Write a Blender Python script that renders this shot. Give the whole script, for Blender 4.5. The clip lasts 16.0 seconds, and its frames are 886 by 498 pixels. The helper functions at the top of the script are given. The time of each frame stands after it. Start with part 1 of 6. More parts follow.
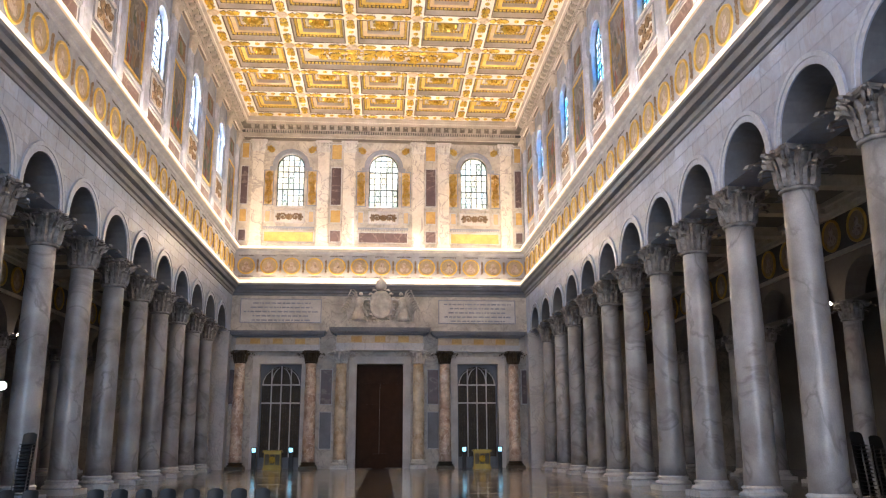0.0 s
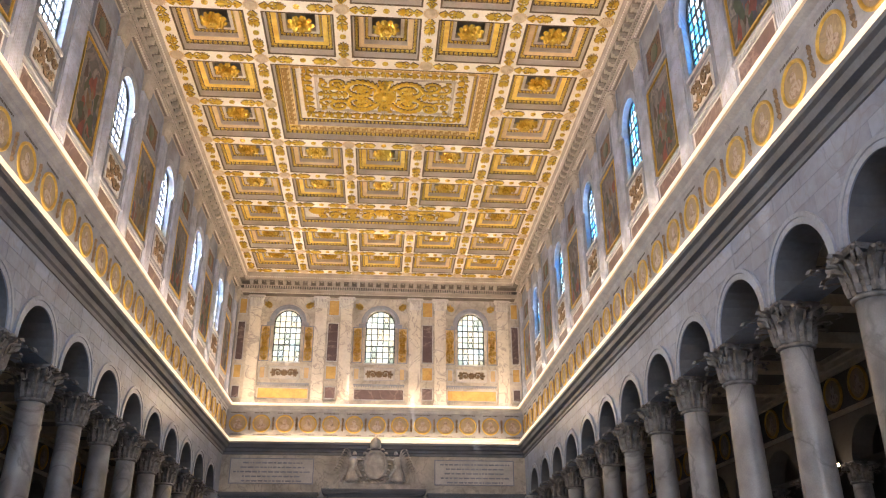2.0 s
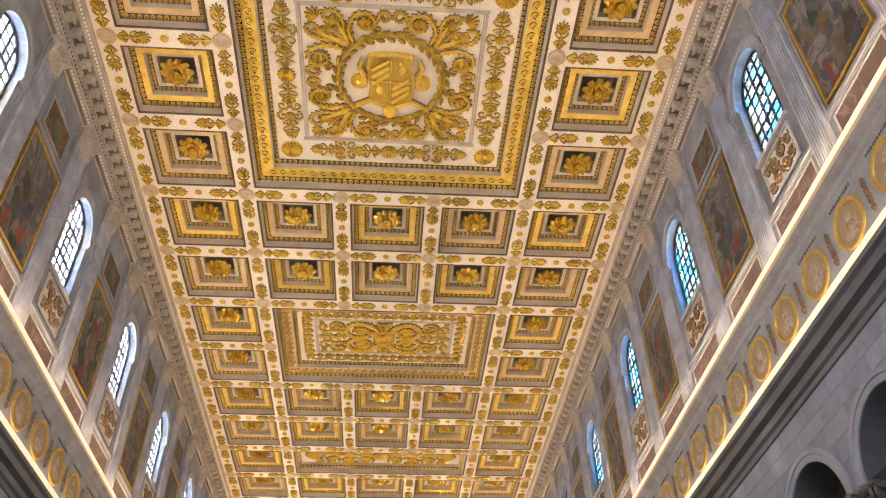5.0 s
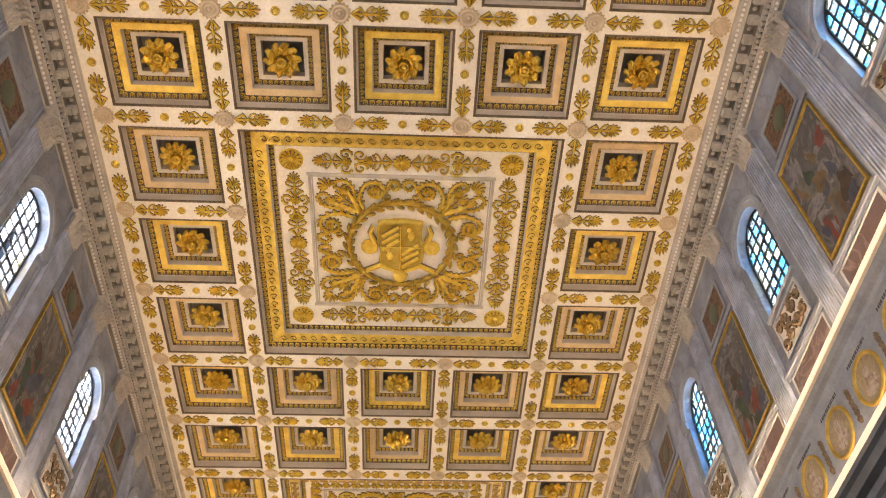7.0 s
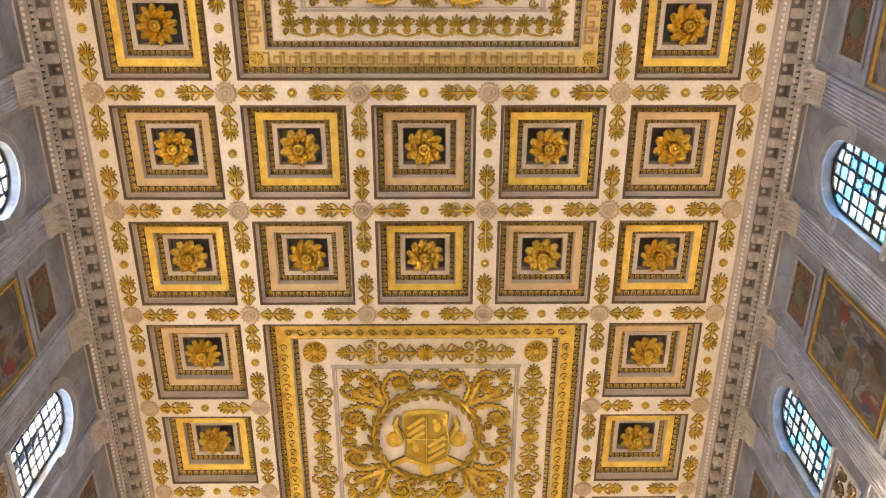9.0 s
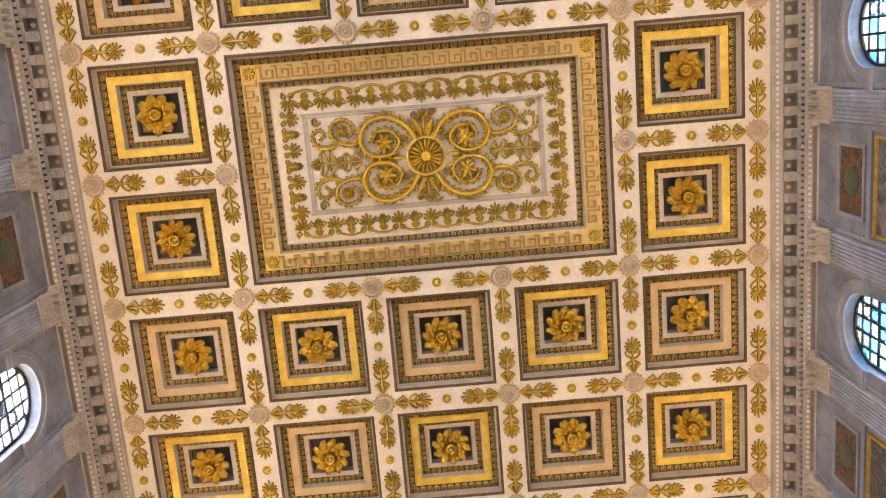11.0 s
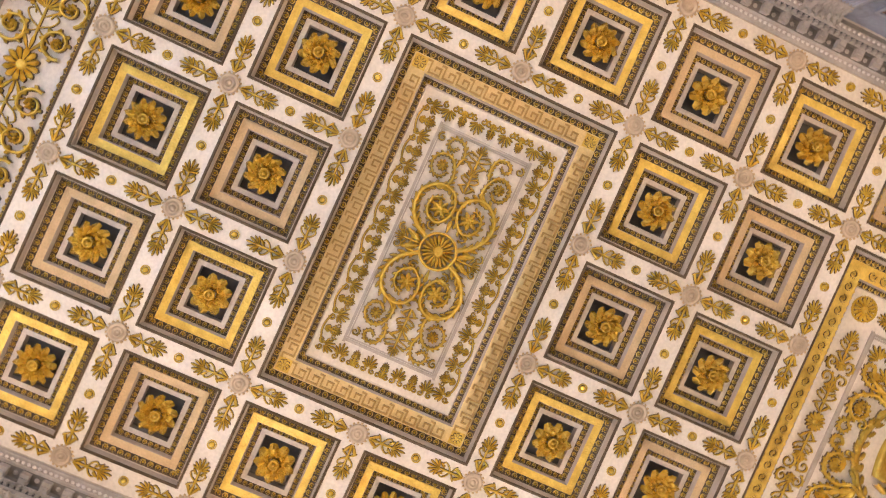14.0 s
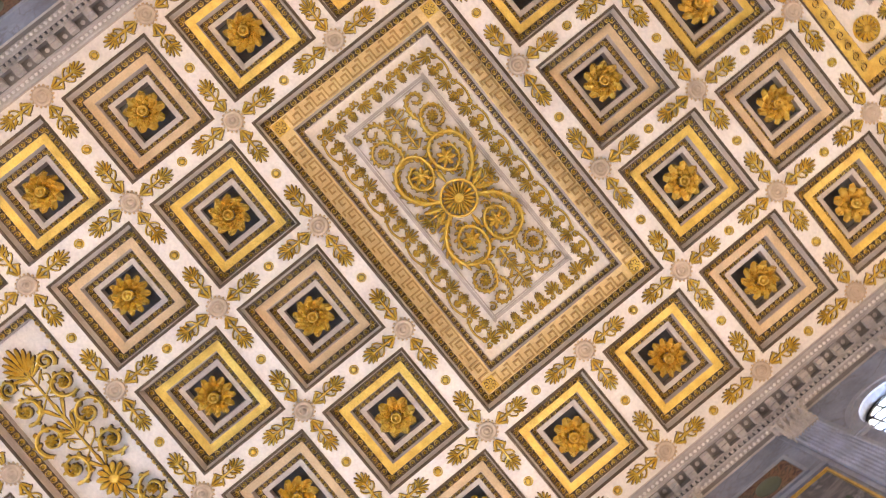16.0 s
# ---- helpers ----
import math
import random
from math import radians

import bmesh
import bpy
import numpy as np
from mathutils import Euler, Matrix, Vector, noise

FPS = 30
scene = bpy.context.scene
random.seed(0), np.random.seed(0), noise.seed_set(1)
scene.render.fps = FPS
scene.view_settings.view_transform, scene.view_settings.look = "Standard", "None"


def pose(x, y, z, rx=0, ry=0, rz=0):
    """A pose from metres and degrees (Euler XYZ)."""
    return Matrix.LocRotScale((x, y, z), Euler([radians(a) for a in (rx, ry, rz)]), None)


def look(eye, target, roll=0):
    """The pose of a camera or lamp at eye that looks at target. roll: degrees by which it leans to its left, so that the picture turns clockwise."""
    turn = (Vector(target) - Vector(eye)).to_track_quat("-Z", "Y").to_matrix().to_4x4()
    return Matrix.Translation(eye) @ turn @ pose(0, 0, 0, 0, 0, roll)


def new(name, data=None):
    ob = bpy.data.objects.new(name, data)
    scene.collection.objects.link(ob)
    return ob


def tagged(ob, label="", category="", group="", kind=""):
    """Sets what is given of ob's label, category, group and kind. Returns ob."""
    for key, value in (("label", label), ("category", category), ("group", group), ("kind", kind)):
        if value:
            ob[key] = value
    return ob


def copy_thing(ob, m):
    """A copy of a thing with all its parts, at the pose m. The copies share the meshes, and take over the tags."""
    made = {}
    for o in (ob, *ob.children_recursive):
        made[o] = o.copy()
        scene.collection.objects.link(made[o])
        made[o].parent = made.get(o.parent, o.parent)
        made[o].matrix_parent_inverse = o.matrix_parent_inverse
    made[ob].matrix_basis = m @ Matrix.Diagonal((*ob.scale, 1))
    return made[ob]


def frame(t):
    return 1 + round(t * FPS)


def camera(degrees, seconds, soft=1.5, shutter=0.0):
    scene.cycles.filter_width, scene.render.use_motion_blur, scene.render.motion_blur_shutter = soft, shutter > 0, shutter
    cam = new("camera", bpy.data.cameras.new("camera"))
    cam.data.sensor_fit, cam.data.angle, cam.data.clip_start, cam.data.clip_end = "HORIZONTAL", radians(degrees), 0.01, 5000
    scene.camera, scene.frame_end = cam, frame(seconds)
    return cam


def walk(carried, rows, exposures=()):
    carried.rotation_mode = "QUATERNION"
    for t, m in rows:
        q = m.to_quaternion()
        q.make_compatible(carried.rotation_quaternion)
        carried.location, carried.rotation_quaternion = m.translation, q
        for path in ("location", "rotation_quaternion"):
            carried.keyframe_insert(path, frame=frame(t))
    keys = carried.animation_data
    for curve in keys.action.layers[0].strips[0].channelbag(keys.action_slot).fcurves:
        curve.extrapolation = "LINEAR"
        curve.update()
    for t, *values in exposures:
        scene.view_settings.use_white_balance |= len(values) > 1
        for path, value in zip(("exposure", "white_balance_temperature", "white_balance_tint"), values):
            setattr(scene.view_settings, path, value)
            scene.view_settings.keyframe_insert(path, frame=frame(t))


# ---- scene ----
cam = camera(56.74, 16.0, soft=1.1, shutter=0.2)
EYE = (0.28, 0.0, 2.1)
TURNS = [(0.0, 103.232, 0.234, -4.107),
         (0.5, 106.26, 0.033, -4.388),
         (1.0, 108.992, 0.022, -4.424),
         (1.5, 111.746, 0.078, -4.407),
         (2.0, 114.097, 0.109, -4.386),
         (2.5, 116.513, 0.16, -4.441),
         (3.0, 119.099, 0.312, -4.419),
         (3.5, 121.726, 0.455, -4.324),
         (4.0, 124.419, 0.564, -4.232),
         (4.2, 125.734, 0.64, -4.167),
         (6.3, 138.11, 1.137, -3.276),
         (6.5, 139.224, 1.17, -3.063),
         (7.0, 142.096, 1.15, -2.634),
         (7.5, 145.154, 1.044, -2.061),
         (8.0, 148.59, 0.89, -1.353),
         (8.5, 151.879, 0.844, -0.657),
         (9.0, 155.243, 0.754, -0.15),
         (9.5, 158.889, 0.66, 0.368),
         (10.0, 162.803, 0.465, 0.908),
         (10.2, 163.972, 0.401, 1.136),
         (12.3, 173.903, 3.343, 23.324),
         (12.5, 174.425, 3.754, 27.895),
         (13.0, 175.579, 4.443, 39.76),
         (13.5, 176.572, 4.753, 51.87),
         (14.0, 177.557, 4.842, 65.615),
         (14.5, 178.655, 4.666, 80.527),
         (15.0, 179.693, 4.406, 97.419),
         (15.5, -179.954, 3.967, 113.852),
         (16.0, 179.267, 3.236, 129.105)]
walk(cam, [(t, pose(*EYE, rx, ry, rz)) for t, rx, ry, rz in TURNS],
     exposures=[(0, 1.07, 6450, 18), (2, 0.58, 6800, 18), (4, 0.40, 7150, 18), (7, 0.26, 7500, 18), (10, 0.27, 7700, 20), (12.5, 0.29, 7450, 24), (14, 0.37, 6900, 24), (16, 0.50, 6450, 25)])

# ---- plan, in metres ----
HALF = 12.55            # half width of the nave between its upper walls
YF, YB = 69.6, -24.6    # inner faces of the entrance wall and of the closing wall
ZC = 30.2               # underside of the ceiling beams
BAY, Y0 = 4.4, 23.75    # column pitch, one column's place
ROW, R14, COL = 4.38, 6.99, 4.552
XCOL = 13.18


def row_y(r):
    return R14 - ROW * (r - 14)


def col_x(c):
    return (c - 2.5) * COL


# ---- world and large lights ----
world = bpy.data.worlds.new("sky")
scene.world = world
world.use_nodes = True
wn, wl = world.node_tree.nodes, world.node_tree.links
wn.clear()
sky = wn.new("ShaderNodeTexSky")
sky.sky_type, sky.sun_disc = "NISHITA", False
sky.sun_elevation, sky.sun_rotation = radians(11), radians(212)
bg = wn.new("ShaderNodeBackground")
bg.inputs[1].default_value = 0.12
wo = wn.new("ShaderNodeOutputWorld")
wl.new(sky.outputs[0], bg.inputs[0])
wl.new(bg.outputs[0], wo.inputs[0])

sun = new("sun", bpy.data.lights.new("sun", "SUN"))
sun.data.energy, sun.data.angle, sun.data.color = 5.0, radians(0.5), (1.0, 0.93, 0.82)
sun.matrix_world = look((-50, -80, 30.4), (0, 0, 12.0))


def area(name, m, sx, sy, watts, color):
    lamp = new(name, bpy.data.lights.new(name, "AREA"))
    lamp.data.shape, lamp.data.size, lamp.data.size_y = "RECTANGLE", sx, sy
    lamp.data.energy, lamp.data.color = watts, color
    lamp.matrix_world = m
    return lamp


WARM = (1.0, 0.76, 0.47)
WARMER = (1.0, 0.70, 0.36)
EAST_W, WEST_W, FRONT_W = 900.0, 1700.0, 260.0
LONG = YF - YB - 3.4
YM = (YF + YB) / 2
UPPER_W, LOWER_W = 53.0, 8.0   # watts a metre
for s in (-1, 1):
    # light strips behind the two ledges of the frieze
    area("ledge_light", look((s * (HALF - 0.40), YM, 18.52), (s * (HALF - 12.5), YM, 28.0), 90), 0.16, LONG, UPPER_W * LONG, WARM)
    area("ledge_light", look((s * (HALF - 0.40), YM, 15.32), (s * (HALF - 0.25), YM, 18), 90), 0.12, LONG, 0.55 * LOWER_W * LONG, WARM)
area("ledge_light", look((0, YF - 0.40, 18.52), (0, YF - 12.5, 28.0), 0), 21.5, 0.16, UPPER_W * 21.5, WARM)
area("ledge_light", look((0, YF - 0.40, 15.32), (0, YF - 0.25, 18), 0), 22, 0.12, 1.5 * LOWER_W * 22, WARMER)
# daylight in the window openings: clear blue sky on one side, hazy sunlit sky on the other
for q in range(-5, 5):
    y = Y0 + BAY / 2 + 2 * BAY * q
    area("window_daylight", look((HALF + 1.4, y, 24.2), (0, y, 22.0), 0), 2.6, 4.6, EAST_W, (0.55, 0.80, 1.0))
    area("window_daylight", look((-HALF - 1.4, y, 24.2), (0, y, 22.0), 0), 2.6, 4.6, WEST_W, (0.64, 0.83, 1.0))
for x in (-8.05, 0.1, 8.15):
    area("window_daylight", look((x, YF + 1.4, 24.6), (x, 0, 22), 0), 2.8, 5.4, FRONT_W, (0.95, 1.0, 0.97))


# unseen fill lamp, added in the great arch behind the camera for transept daylight
area("transept_daylight", look((0, YB - 2.5, 11), (0, 40, 6)), 15, 18, 6600, (0.44, 0.70, 1.0))


# ---- materials ----
def nodes_of(name):
    m = bpy.data.materials.new(name)
    m.use_nodes = True
    nt = m.node_tree
    return m, nt, nt.nodes["Principled BSDF"]


def mat(name, color, rough=0.6, metal=0.0, color2=None, scale=1.5, fine=25.0, bump=0.15, veins=0.0, vein_color=(0.2, 0.2, 0.22),
        rand=0.0, spec=0.5, vein_scale=0.5, bump_dist=0.02):
    """Two scales of variation, optional veins, a bump, and a shift from object to object."""
    m, nt, b = nodes_of(name)
    L, N = nt.links, nt.nodes
    geo = N.new("ShaderNodeNewGeometry")
    n1 = N.new("ShaderNodeTexNoise")
    n1.inputs["Scale"].default_value, n1.inputs["Detail"].default_value = scale, 5
    n2 = N.new("ShaderNodeTexNoise")
    n2.inputs["Scale"].default_value, n2.inputs["Detail"].default_value = fine, 3
    L.new(geo.outputs["Position"], n1.inputs["Vector"])
    L.new(geo.outputs["Position"], n2.inputs["Vector"])
    c2 = color2 or tuple(c * 0.7 for c in color)
    ramp = N.new("ShaderNodeMapRange")
    ramp.inputs[1].default_value, ramp.inputs[2].default_value = 0.32, 0.68
    L.new(n1.outputs[0], ramp.inputs[0])
    mx = N.new("ShaderNodeMix")
    mx.data_type = "RGBA"
    mx.inputs["A"].default_value, mx.inputs["B"].default_value = (*color, 1), (*c2, 1)
    L.new(ramp.outputs[0], mx.inputs["Factor"])
    out = mx.outputs["Result"]
    if veins:
        wv = N.new("ShaderNodeTexNoise")
        wv.inputs["Scale"].default_value, wv.inputs["Detail"].default_value, wv.inputs["Distortion"].default_value = vein_scale, 6, 1.6
        L.new(geo.outputs["Position"], wv.inputs["Vector"])
        band = N.new("ShaderNodeValToRGB")
        e = band.color_ramp.elements
        e[0].position, e[0].color = 0.47, (0, 0, 0, 1)
        e[1].position, e[1].color = 0.53, (0, 0, 0, 1)
        mid = e.new(0.5)
        mid.color = (veins, veins, veins, 1)
        L.new(wv.outputs[0], band.inputs[0])
        m2 = N.new("ShaderNodeMix")
        m2.data_type = "RGBA"
        m2.inputs["B"].default_value = (*vein_color, 1)
        L.new(band.outputs[0], m2.inputs["Factor"])
        L.new(out, m2.inputs["A"])
        out = m2.outputs["Result"]
    m3 = N.new("ShaderNodeMix")
    m3.data_type, m3.blend_type = "RGBA", "MULTIPLY"
    m3.inputs["Factor"].default_value = 0.35
    L.new(out, m3.inputs["A"])
    L.new(n2.outputs[0], m3.inputs["B"])
    out = m3.outputs["Result"]
    if rand:
        oi = N.new("ShaderNodeObjectInfo")
        hs = N.new("ShaderNodeHueSaturation")
        mr = N.new("ShaderNodeMapRange")
        mr.inputs[3].default_value, mr.inputs[4].default_value = 1 - rand, 1 + rand
        L.new(oi.outputs["Random"], mr.inputs[0])
        L.new(mr.outputs[0], hs.inputs["Value"])
        L.new(out, hs.inputs["Color"])
        out = hs.outputs[0]
    L.new(out, b.inputs["Base Color"])
    b.inputs["Roughness"].default_value, b.inputs["Metallic"].default_value = rough, metal
    b.inputs["Specular IOR Level"].default_value = spec
    if bump:
        bp = N.new("ShaderNodeBump")
        bp.inputs["Strength"].default_value, bp.inputs["Distance"].default_value = bump, bump_dist
        L.new(n2.outputs[0], bp.inputs["Height"])
        L.new(bp.outputs[0], b.inputs["Normal"])
    return m


LEDGE = mat("pale_cream_ledge_stucco", (0.84, 0.74, 0.62), 0.6, color2=(0.74, 0.64, 0.53), scale=1.5, fine=10)
CREAM = mat("cream_stucco", (0.88, 0.82, 0.75), 0.7, color2=(0.80, 0.73, 0.66), scale=0.8, fine=9)
# stucco darkened to paint in the shade of the cornice hollows
SHADEST = mat("sooty_stucco", (0.26, 0.225, 0.195), 0.8, scale=1.5, fine=12)
GREYST = mat("grey_stucco", (0.58, 0.515, 0.455), 0.75, color2=(0.42, 0.37, 0.325), scale=1.2, fine=12)
PINKST = mat("pinkish_grey_stucco", (0.68, 0.54, 0.40), 0.65, color2=(0.50, 0.39, 0.28), scale=3, fine=12)
WARMST = mat("warm_grey_stucco", (0.58, 0.50, 0.43), 0.7, color2=(0.46, 0.385, 0.32), scale=1.2, fine=12)
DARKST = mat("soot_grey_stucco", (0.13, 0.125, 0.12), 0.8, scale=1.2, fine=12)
GOLD = mat("gilding", (1.0, 0.74, 0.15), 0.24, 0.34, color2=(0.86, 0.52, 0.06), scale=5, fine=16, bump=0.7, bump_dist=0.05)
ROSEGOLD = mat("deep_polished_gilding", (1.0, 0.72, 0.14), 0.20, 0.68, color2=(0.86, 0.52, 0.07), scale=5, fine=14, bump=0.8, bump_dist=0.05)
# dark colour of the rims that paint a shade outline round gilded relief
OUTLINE_DARK = mat("dark_bole_under_gilding", (0.12, 0.07, 0.03), 0.7, color2=(0.07, 0.045, 0.025), scale=4, fine=25)
GOLDBAND = mat("bright_gold_band", (1.0, 0.74, 0.17), 0.40, 0.30, color2=(0.78, 0.50, 0.09), scale=2.5, fine=14, bump=0.8, bump_dist=0.04)
KEYGILT = mat("aged_gilt_key_lines", (0.70, 0.46, 0.17), 0.5, 0.2, color2=(0.54, 0.34, 0.11), scale=2.5, fine=14)
PALEGILT = mat("pale_gilt_key_pattern", (1.0, 0.80, 0.42), 0.4, 0.2, color2=(0.90, 0.68, 0.32), scale=2.5, fine=14, bump=0.4, bump_dist=0.03)
TANBAND = mat("tan_band", (0.78, 0.58, 0.34), 0.55, 0.15, color2=(0.64, 0.46, 0.26), scale=2, fine=14, bump=0.6, bump_dist=0.03)
# egg-moulding ground and edge lines, darkened to paint in crease shade
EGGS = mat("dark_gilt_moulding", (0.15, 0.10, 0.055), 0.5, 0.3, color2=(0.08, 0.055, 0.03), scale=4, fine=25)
MARBLE = mat("grey_veined_marble", (0.66, 0.65, 0.66), 0.42, color2=(0.48, 0.48, 0.52), scale=0.5, fine=7, veins=0.5, vein_color=(0.33, 0.33, 0.37), bump=0.05)
PALE = mat("pale_veined_marble", (0.80, 0.77, 0.74), 0.4, color2=(0.68, 0.66, 0.65), scale=0.6, fine=8, veins=0.6, vein_color=(0.45, 0.44, 0.47), bump=0.05)
WALLST = mat("blue_grey_marble", (0.36, 0.43, 0.59), 0.45, color2=(0.24, 0.29, 0.41), scale=0.5, fine=5, veins=0.45, vein_color=(0.24, 0.25, 0.30), bump=0.04)
ASHLAR = mat("blue_grey_marble_block", (0.38, 0.45, 0.61), 0.42, color2=(0.28, 0.33, 0.46), scale=0.6, fine=5, veins=0.5, vein_color=(0.25, 0.26, 0.31), bump=0.04, rand=0.13)
# darkened wall stone: shade under the arches put into the colour
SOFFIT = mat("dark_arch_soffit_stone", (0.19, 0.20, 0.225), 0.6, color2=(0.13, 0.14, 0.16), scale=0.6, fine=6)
UPWALL = mat("grey_upper_wall_marble", (0.31, 0.35, 0.45), 0.5, color2=(0.17, 0.19, 0.25), scale=0.9, fine=7, veins=0.7, vein_color=(0.18, 0.18, 0.21), bump=0.05)
ARCHST = mat("blue_grey_marble_moulding", (0.44, 0.51, 0.66), 0.45, color2=(0.33, 0.38, 0.50), scale=0.8, fine=8, veins=0.3, vein_color=(0.27, 0.28, 0.33))
CORN = mat("dark_grey_marble_moulding", (0.21, 0.225, 0.265), 0.5, scale=0.8, fine=10)
GRANITE = mat("grey_granite", (0.44, 0.435, 0.455), 0.36, color2=(0.22, 0.21, 0.22), scale=0.75, fine=26, veins=0.6, vein_color=(0.15, 0.14, 0.15), bump=0.04, rand=0.16, vein_scale=0.3)
CAPST = mat("weathered_marble_capital", (0.36, 0.345, 0.345), 0.6, color2=(0.15, 0.14, 0.14), scale=3.5, fine=18)
FRIEZE = mat("frieze_pale_blue_stucco", (0.42, 0.44, 0.51), 0.65, color2=(0.30, 0.32, 0.38), scale=1.5, fine=10)
YELLOW = mat("yellow_marble", (0.72, 0.48, 0.17), 0.4, color2=(0.58, 0.34, 0.10), scale=1.2, fine=8, veins=0.4, vein_color=(0.45, 0.22, 0.08))
PURPLE = mat("purple_red_marble", (0.15, 0.10, 0.11), 0.4, color2=(0.09, 0.062, 0.07), scale=1.2, fine=8, veins=0.35, vein_color=(0.5, 0.4, 0.38))
IRON = mat("black_iron", (0.03, 0.03, 0.032), 0.5, 0.4)
# aisle plaster, its colour darkened to stand for the unlit aisles
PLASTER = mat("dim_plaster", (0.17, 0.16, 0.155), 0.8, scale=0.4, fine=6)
FLOORST = mat("polished_grey_brown_marble_floor", (0.42, 0.38, 0.335), 0.11, color2=(0.29, 0.26, 0.23), scale=0.5, fine=6, veins=0.4, vein_color=(0.4, 0.36, 0.32), bump=0.01)
FLOORDK = mat("polished_dark_marble_slab", (0.11, 0.10, 0.095), 0.12, scale=0.6, fine=6, bump=0.01)
FLOORLT = mat("polished_pale_marble_band", (0.82, 0.76, 0.67), 0.12, color2=(0.70, 0.64, 0.56), scale=0.6, fine=6, bump=0.01)
FRONTST = mat("warm_grey_entrance_marble", (0.70, 0.65, 0.585), 0.45, color2=(0.43, 0.39, 0.35), scale=0.7, fine=6, veins=0.55, vein_color=(0.27, 0.25, 0.24), bump=0.05)


# ---- mesh builder ----
class Build:
    def __init__(self):
        self.v, self.f, self.m, self.s = [], [], [], []

    def face(self, pts, m=0, smooth=False):
        i = len(self.v)
        self.v.extend(tuple(p) for p in pts)
        self.f.append(tuple(range(i, i + len(pts))))
        self.m.append(m)
        self.s.append(smooth)

    def add(self, verts, faces, m=0, smooth=False):
        i = len(self.v)
        self.v.extend(tuple(p) for p in verts)
        for f in faces:
            self.f.append(tuple(i + k for k in f))
            self.m.append(m)
            self.s.append(smooth)

    def box(self, x0, y0, z0, x1, y1, z1, m=0):
        vs = [(x, y, z) for z in (z0, z1) for y in (y0, y1) for x in (x0, x1)]
        self.add(vs, [(0, 2, 3, 1), (4, 5, 7, 6), (0, 1, 5, 4), (2, 6, 7, 3), (0, 4, 6, 2), (1, 3, 7, 5)], m)

    def lathe(self, prof, n=24, c=(0, 0, 0), m=0, axis="z", smooth=True, a0=0.0):
        """prof: (radius, height) pairs."""
        vs, fs = [], []
        for r, h in prof:
            for k in range(n):
                a = a0 + 2 * math.pi * k / n
                p = (r * math.cos(a), r * math.sin(a), h)
                if axis == "x":
                    p = (p[2], p[0], p[1])
                elif axis == "y":
                    p = (p[0], p[2], p[1])
                vs.append((p[0] + c[0], p[1] + c[1], p[2] + c[2]))
        for j in range(len(prof) - 1):
            for k in range(n):
                a, b = j * n + k, j * n + (k + 1) % n
                fs.append((a, b, b + n, a + n))
        fs.append(tuple(range(n - 1, -1, -1)))
        fs.append(tuple((len(prof) - 1) * n + k for k in range(n)))
        self.add(vs, fs, m, smooth)

    def blob(self, c, rx, ry, rz, m=0, n=6, rot=None):
        """A small rounded lump."""
        vs = [(0, 0, rz)]
        for h, q in ((0.6, 0.8), (-0.1, 1.0)):
            for k in range(n):
                a = 2 * math.pi * k / n
                vs.append((rx * q * math.cos(a), ry * q * math.sin(a), rz * h))
        fs = [(0, 1 + k, 1 + (k + 1) % n) for k in range(n)]
        fs += [(1 + k, 1 + n + k, 1 + n + (k + 1) % n, 1 + (k + 1) % n) for k in range(n)]
        if rot is not None:
            vs = [rot @ Vector(v) for v in vs]
        self.add([(v[0] + c[0], v[1] + c[1], v[2] + c[2]) for v in vs], fs, m, True)

    def obj(self, name, mats, parent=None, label=""):
        me = bpy.data.meshes.new(name)
        me.from_pydata(self.v, [], self.f)
        mats = list(mats) if isinstance(mats, (list, tuple)) else [mats]
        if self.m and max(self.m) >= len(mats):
            mats.append(OUTLINE_DARK)
        for k in mats:
            me.materials.append(k)
        me.polygons.foreach_set("material_index", self.m)
        me.polygons.foreach_set("use_smooth", self.s)
        bm = bmesh.new()
        bm.from_mesh(me)
        bmesh.ops.recalc_face_normals(bm, faces=bm.faces)
        bm.to_mesh(me)
        bm.free()
        ob = new(name, me)
        if parent:
            ob.parent = parent
        if label:
            ob["label"] = label
        return ob


def ring(b, prof, m=0, mats=None):
    """A moulding round the four walls: prof is (distance out from the wall, height)."""
    pts = []
    for d, z in prof:
        x, y0, y1 = HALF - d, YB + d, YF - d
        pts.append([(-x, y0, z), (x, y0, z), (x, y1, z), (-x, y1, z)])
    for i in range(len(prof) - 1):
        for k in range(4):
            b.face([pts[i][k], pts[i][(k + 1) % 4], pts[i + 1][(k + 1) % 4], pts[i + 1][k]], mats[i] if mats else m)


